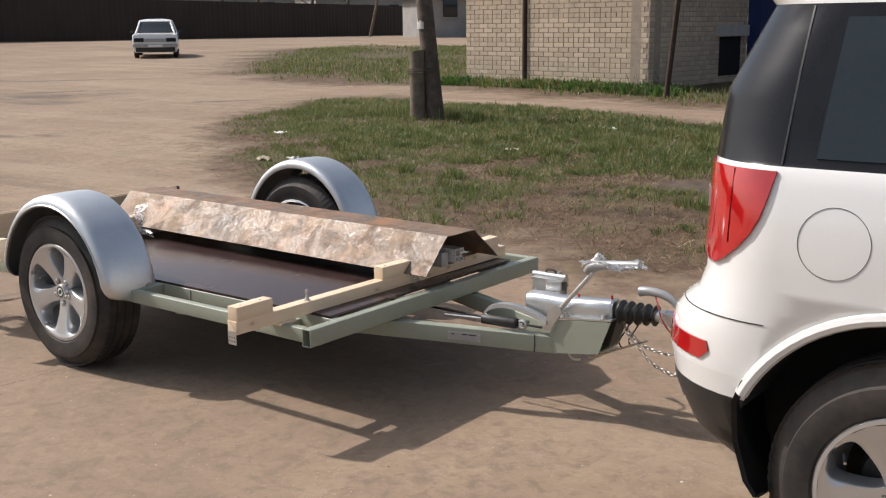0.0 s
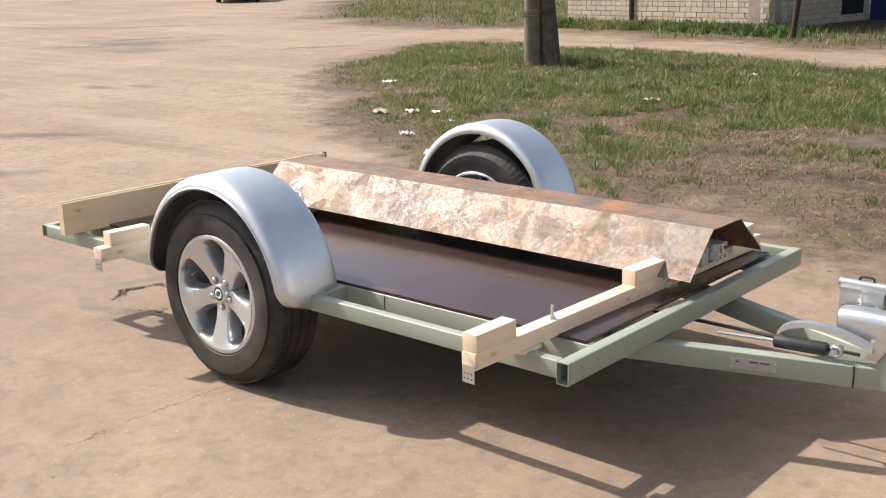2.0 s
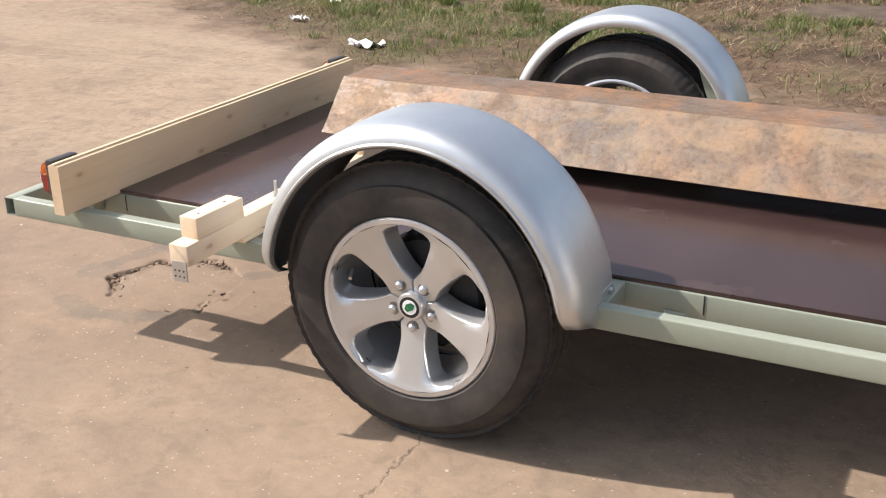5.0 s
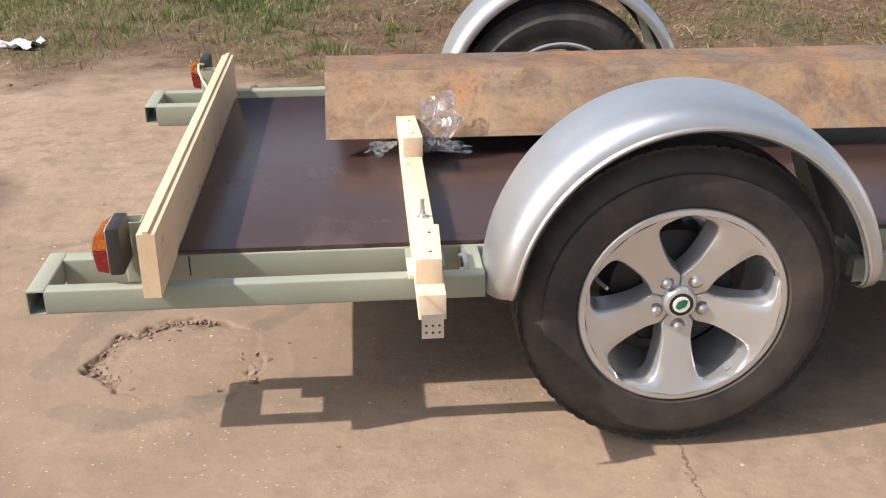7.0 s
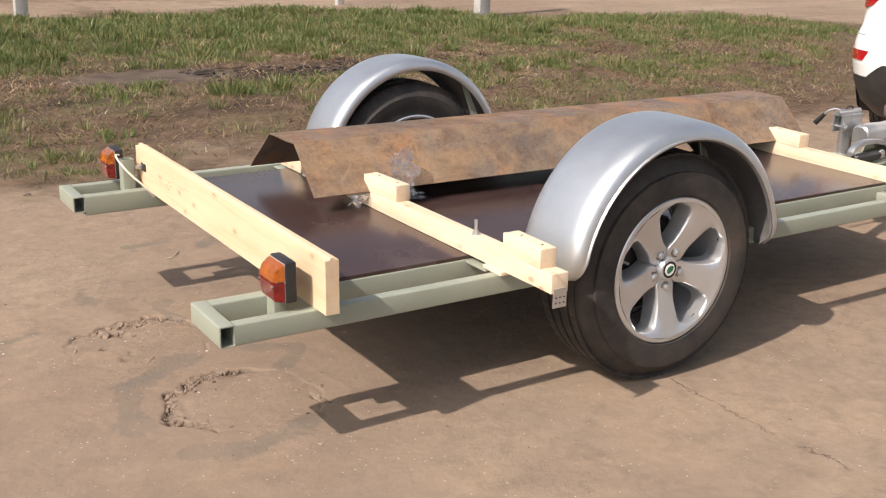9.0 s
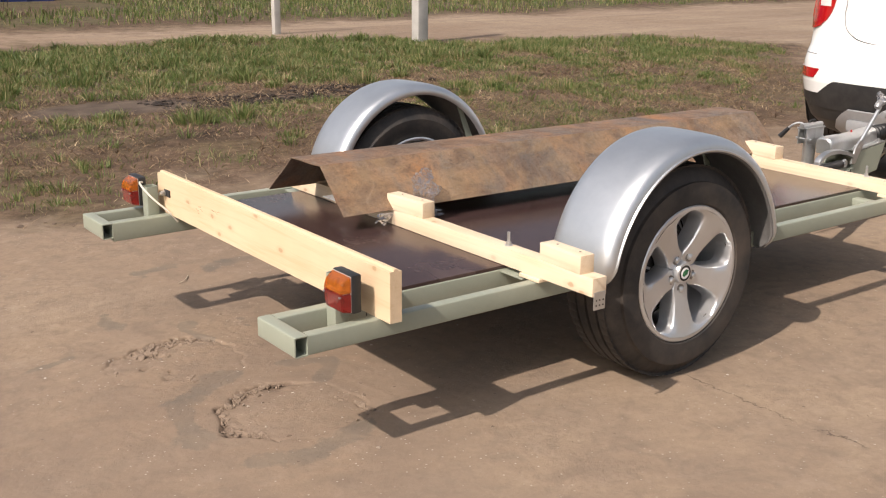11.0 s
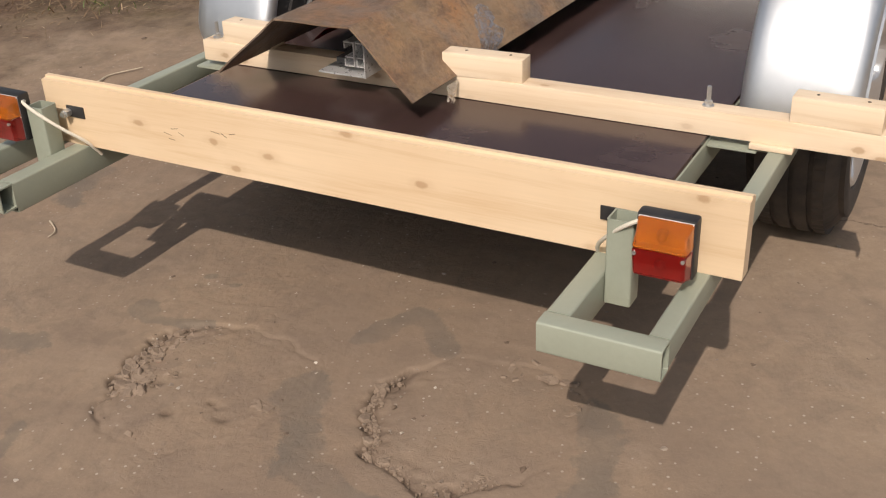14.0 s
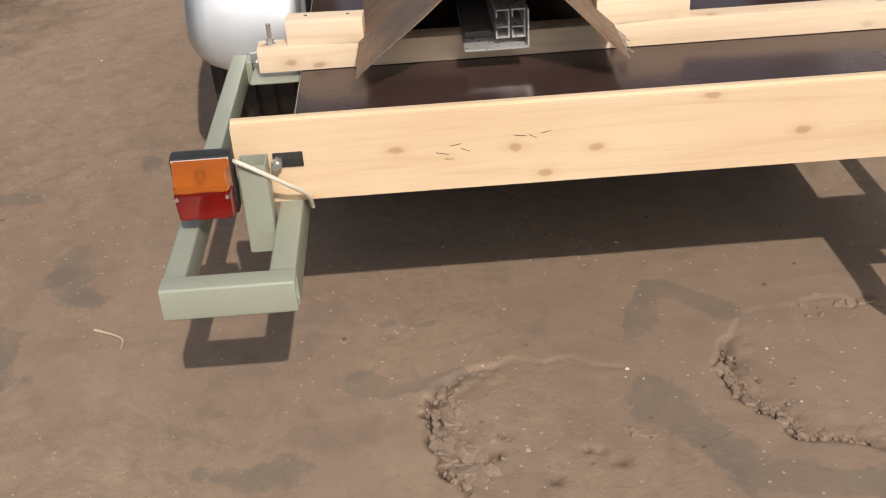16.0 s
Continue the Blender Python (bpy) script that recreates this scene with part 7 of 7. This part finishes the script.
blade_mesh("grass_mounds", M["grass"], np.stack([x, y, ground_height(x, y) - 0.004], -1), high, np.abs(0.1 + 0.7 * out + rng.normal(0, 0.15, out.shape)).ravel(), rng.uniform(0.004, 0.008, len(x)) * (1 + 0.15 * np.clip(y - 3, 0, 9)), rng, "broad lush mounds of grass and weeds", "grass", turn.ravel())

cx, cy = scatter(rng, (-10, 10, 2.2, 11.5), 150000, lambda x, y: np.clip((grass_amount(x, y) - 0.34) * 2, 0, 1) * np.clip(0.80 - 0.5 * clumps(x, y) - 0.45 * lushness(x, y) + 0.35 * waves(x, y, 1.9, 69), 0.10, 1) * (np.hypot((x - 0.40) / 0.66, (y - 5.25) / 0.36) > 1.1))
x, y, base = tufts(rng, cx, cy, 5, 0.07)
blade_mesh("dry_grass", M["straw"], base, np.abs(rng.normal(0.060, 0.032, len(x))), np.clip(rng.normal(1.36, 0.16, len(x)), 0.6, 1.55), rng.uniform(0.003, 0.0065, len(x)) * (1 + 0.12 * np.clip(y - 3, 0, 6)), rng, "flattened dry straw on the verge", "grass")

cx, cy = scatter(rng, (-33, 22, 12, 38), 42000, lambda x, y: np.clip((grass_amount(x, y) - 0.45) * 3, 0, 1) * np.clip(0.6 + 0.8 * waves(x, y, 0.7, 65), 0.08, 1) * (inside(GRASS_FAR, x, y) > -1) * np.where((x > -10.6) & (x < 5) & (y > 16.4), 0.0, 1.0))
x, y, base = tufts(rng, cx, cy, 6, 0.09)
blade_mesh("grass", M["grass"], base, np.abs(rng.normal(0.10, 0.04, len(x))), np.abs(rng.normal(0.4, 0.25, len(x))), rng.uniform(0.012, 0.022, len(x)), rng, "green grass strip beyond the dirt track", "grass")

cx, cy = scatter(rng, (-10.6, -4.8, 14.2, 16.1), 3600, lambda x, y: np.clip(0.25 + 1.4 * waves(x, y, 1.6, 66), 0.05, 1) * (y > 14.9 - 0.12 * (x + 5)))
x, y, base = tufts(rng, cx, cy, 14, 0.1)
blade_mesh("weeds", M["weed"], base, np.abs(rng.normal(0.13, 0.05, len(x))), np.abs(rng.normal(0.6, 0.3, len(x))), rng.uniform(0.03, 0.06, len(x)), rng, "broad-leaved green weeds along the brick wall", "weeds")

cx, cy = scatter(rng, (-5.9, 3.0, 14.7, 16.6), 420, lambda x, y: np.clip(0.35 + 0.8 * waves(x, y, 1.7, 73), 0.05, 1))
x, y, base = tufts(rng, cx, cy, 12, 0.14)
blade_mesh("dry_stalks", M["twig"], base, np.abs(rng.normal(0.20, 0.16, len(x))), np.abs(rng.normal(0.75, 0.4, len(x))), rng.uniform(0.006, 0.014, len(x)), rng, "brown dry stalks and brushwood beside the building", "brushwood")

# grass at the foot of the pole
cx, cy = rng.normal(-5.9, 0.45, 260), rng.normal(9.3, 0.2, 260)
x, y, base = tufts(rng, cx, cy, 14, 0.05)
blade_mesh("grass", M["grass"], base, np.abs(rng.normal(0.13, 0.05, len(x))), np.abs(rng.normal(0.3, 0.2, len(x))), rng.uniform(0.006, 0.011, len(x)), rng, "taller grass round the foot of the pole", "grass")


def make_chips(name, mat, x, y, size, rng, label):
    """Small angular stones lying on the ground, joined."""
    n = len(x)
    unit = np.array([[1, 0, 0], [-0.6, 0.9, 0], [-0.6, -0.9, 0], [0.5, 0.42, 0.42], [-0.55, 0.1, 0.46], [0.4, -0.5, 0.40]])
    v = unit[None] * (1 + rng.uniform(-0.3, 0.3, (n, 6, 1)))
    a = rng.uniform(0, 6.28, n)
    c, s = np.cos(a)[:, None], np.sin(a)[:, None]
    vx, vy, vz = v[..., 0] * c - v[..., 1] * s, v[..., 0] * s + v[..., 1] * c, v[..., 2] * rng.uniform(0.4, 1.0, (n, 1))
    z = ground_height(x, y) - 0.002
    co = np.stack([vx * size[:, None] + x[:, None], vy * size[:, None] + y[:, None], vz * size[:, None] + z[:, None]], -1).reshape(-1, 3)
    tri = np.array([[0, 1, 3], [1, 4, 3], [1, 2, 4], [2, 5, 4], [2, 0, 5], [0, 3, 5], [3, 4, 5]])
    faces = (np.arange(n)[:, None, None] * 6 + tri[None]).reshape(-1, 3)
    me = bpy.data.meshes.new(name)
    me.from_pydata(co.tolist(), [], faces.tolist())
    me.materials.append(mat)
    tagged(new(name, me), label, "stones", kind="stuff")


def make_lumps(name, mat, x, y, size, high, rng, label, category="dirt"):
    """Flat irregular slabs of broken crust, each tilted a little, joined."""
    n, k = len(x), 7
    a = np.linspace(0, 2 * np.pi, k, endpoint=False)[None] + rng.uniform(-0.3, 0.3, (n, k))
    r = size[:, None] * rng.uniform(0.7, 1.2, (n, k))
    stretch, turn = rng.uniform(0.6, 1.0, n)[:, None], rng.uniform(0, 6.28, n)[:, None]
    tx, ty = rng.normal(0, 0.22, n)[:, None], rng.normal(0, 0.22, n)[:, None]
    z0 = ground_height(x, y)[:, None]
    parts = []
    for f, up in ((1.0, -0.9), (1.0, 0.55), (0.78, 1.0), (0.0, 1.05)):
        u, v = r * f * np.cos(a), r * f * np.sin(a) * stretch
        px, py = u * np.cos(turn) - v * np.sin(turn), u * np.sin(turn) + v * np.cos(turn)
        pz = z0 - 0.0055 + high[:, None] * (up - 0.35) + (px * tx + py * ty if up > 0 else 0.0) + (rng.normal(0, 0.10, (n, k)) * high[:, None] if 0 < f and up > 0 else 0.0)
        ring = np.stack([px + x[:, None], py + y[:, None], np.broadcast_to(pz, px.shape)], -1)
        parts.append(ring if f else ring[:, :1])
    co = np.concatenate(parts, 1)
    m = co.shape[1]
    faces = []
    for lv in range(2):
        for i in range(k):
            j = (i + 1) % k
            faces += [(lv * k + i, lv * k + j, lv * k + k + j), (lv * k + i, lv * k + k + j, lv * k + k + i)]
    faces += [(2 * k + i, 2 * k + (i + 1) % k, 3 * k) for i in range(k)]
    tri = (np.arange(n)[:, None, None] * m + np.array(faces)[None]).reshape(-1, 3)
    me = bpy.data.meshes.new(name)
    me.from_pydata(co.reshape(-1, 3).tolist(), [], tri.tolist())
    me.materials.append(mat)
    tagged(new(name, me), label, category, kind="stuff")


# slabs and crumbs of broken crust along the two rings: ring, arc in radians, depth inwards, how many, size
xs, ys, zs = [], [], []
for ring, a0, a1, d0, d1, count, size in [(1, 1.7, 2.3, 0.008, 0.075, 30, 0.014), (1, 0.9, 1.8, 0.006, 0.060, 50, 0.0095), (1, 0.5, 2.4, -0.004, 0.09, 170, 0.005), (1, 3.0, 3.5, 0.0, 0.03, 12, 0.009), (1, 4.2, 4.7, 0.02, 0.07, 14, 0.009), (1, 0.0, 6.28, -0.01, 0.14, 60, 0.0045),
                                         (0, 1.4, 2.9, 0.002, 0.024, 50, 0.0065), (0, 1.2, 3.9, -0.002, 0.03, 130, 0.0038), (0, 5.2, 6.4, -0.02, 0.05, 45, 0.009), (0, 0.0, 6.28, -0.02, 0.16, 60, 0.0035)]:
    cx, cy, rx, ry, seed, gape, half = RINGS[ring]
    t = rng.uniform(a0, a1, count)
    rr = loop_radius(t, rx, ry, seed) - rng.uniform(d0, d1, count)
    xs.append(cx + rr * np.cos(t))
    ys.append(cy + rr * np.sin(t))
    zs.append(size * np.exp(rng.normal(0, 0.35, count)))
x, y, size = np.concatenate(xs), np.concatenate(ys), np.concatenate(zs)
make_lumps("crust_slabs", M["clod"], x, y, size, np.clip(size * 0.55, 0.002, 0.0085), rng, "broken slabs and crumbs of dried dirt crust")

n = 8500
r = rng.uniform(0.2, 6.0, n)
a = rng.uniform(0, 6.28, n)
x, y = -0.4 + r * np.cos(a) * 1.1, -0.4 + r * np.sin(a) * 0.8
make_chips("gravel", M["gravel"], x, y, np.abs(rng.normal(0.0026, 0.0018, n)) + 0.0008, rng, "scattered pale stone chips on the dirt")
# dark crumbs and small clods all over the yard
n = 2600
r, a = rng.uniform(0.2, 7.0, n), rng.uniform(0, 6.28, n)
x, y = -0.4 + r * np.cos(a) * 1.1, -0.3 + r * np.sin(a) * 0.8
make_chips("dirt_crumbs", M["verge_clod"], x, y, np.abs(rng.normal(0.0028, 0.0024, n)) + 0.001, rng, "scattered dark crumbs of dirt on the yard")

x, y = scatter(rng, (-10, 9, 1.6, 11.5), 60000, lambda x, y: np.clip(1 - np.abs(grass_amount(x, y) - 0.30) / 0.16, 0, 1) ** 2 * np.clip(0.35 + 1.2 * waves(x, y, 2.5, 71), 0, 1))
make_chips("verge_clods", M["verge_clod"], x, y, np.abs(rng.normal(0.007, 0.006, len(x))) + 0.002, rng, "small dark clods along the edge of the grass")
x, y = scatter(rng, (0.2, 3.6, 4.5, 5.9), 4200, lambda x, y: np.clip(1.1 - np.minimum(np.hypot((x - 1.6) / 0.95, (y - 5.10) / 0.42), np.hypot((x - 2.6) / 0.9, (y - 5.38) / 0.24)) + 0.5 * waves(x, y, 4, 72), 0, 1))
make_chips("peat_lumps", M["peat_lump"], x, y, np.abs(rng.normal(0.014, 0.014, len(x))) + 0.004, rng, "dark crumbled peat lumps on the verge")


# ---- bricks ----
def brick_mesh(length, high, deep):
    bm = bmesh.new()
    box(bm, -length / 2, -deep, -high / 2, length / 2, deep, high / 2)
    for v in bm.verts:
        if v.co.y < 0:
            v.co.x *= 0.975
            v.co.z *= 0.94
    return finish(bm, "brick", M["brick"], 20)


def lay_bricks(wall, a, b, z0, z1, limit_from=0.0):
    """Courses of bricks stood 8 mm proud of the mortar; stretchers with a header course every fourth."""
    o, u, nrm, length = wall_frame(a, b)
    yaw = math.degrees(math.atan2(u.y, u.x))
    full, head = brick_mesh(0.25, 0.088, 0.012), brick_mesh(0.12, 0.088, 0.012)
    rows = int((z1 - z0) / 0.098)
    rnd = random.Random(4)
    joined = bmesh.new()
    count = 0
    for r in range(rows):
        header = r % 5 == 4
        step = 0.13 if header else 0.26
        s = step / 2 + (0.0 if header or r % 2 else -0.13)
        while s < length + 0.01:
            h = header or s < 0.125 or s > length - 0.125
            c = min(max(s, 0.06), length - 0.06) if h else s
            p = o + u * c
            z = z0 + 0.049 + 0.098 * r
            m = pose(p.x, p.y, z, rnd.uniform(-0.4, 0.4), 0, yaw + rnd.uniform(-0.5, 0.5))
            if count < 300 and (z < 2.2):
                ob = new("brick", head if h else full)
                ob.parent = wall
                ob.matrix_basis = m
                count += 1
            else:
                start = len(joined.verts)
                joined.from_mesh(head if h else full)
                joined.verts.ensure_lookup_table()
                for v in joined.verts[start:]:
                    v.co = m @ v.co
            s += step
    ob = part("brickwork", joined, M["brick"], wall)
    tagged(ob, kind="stuff")


lay_bricks(front_wall, BR_A, BR_B, 0.16, 4.1)
lay_bricks(side_wall, BR_B, BR_C, 0.16, 4.1)
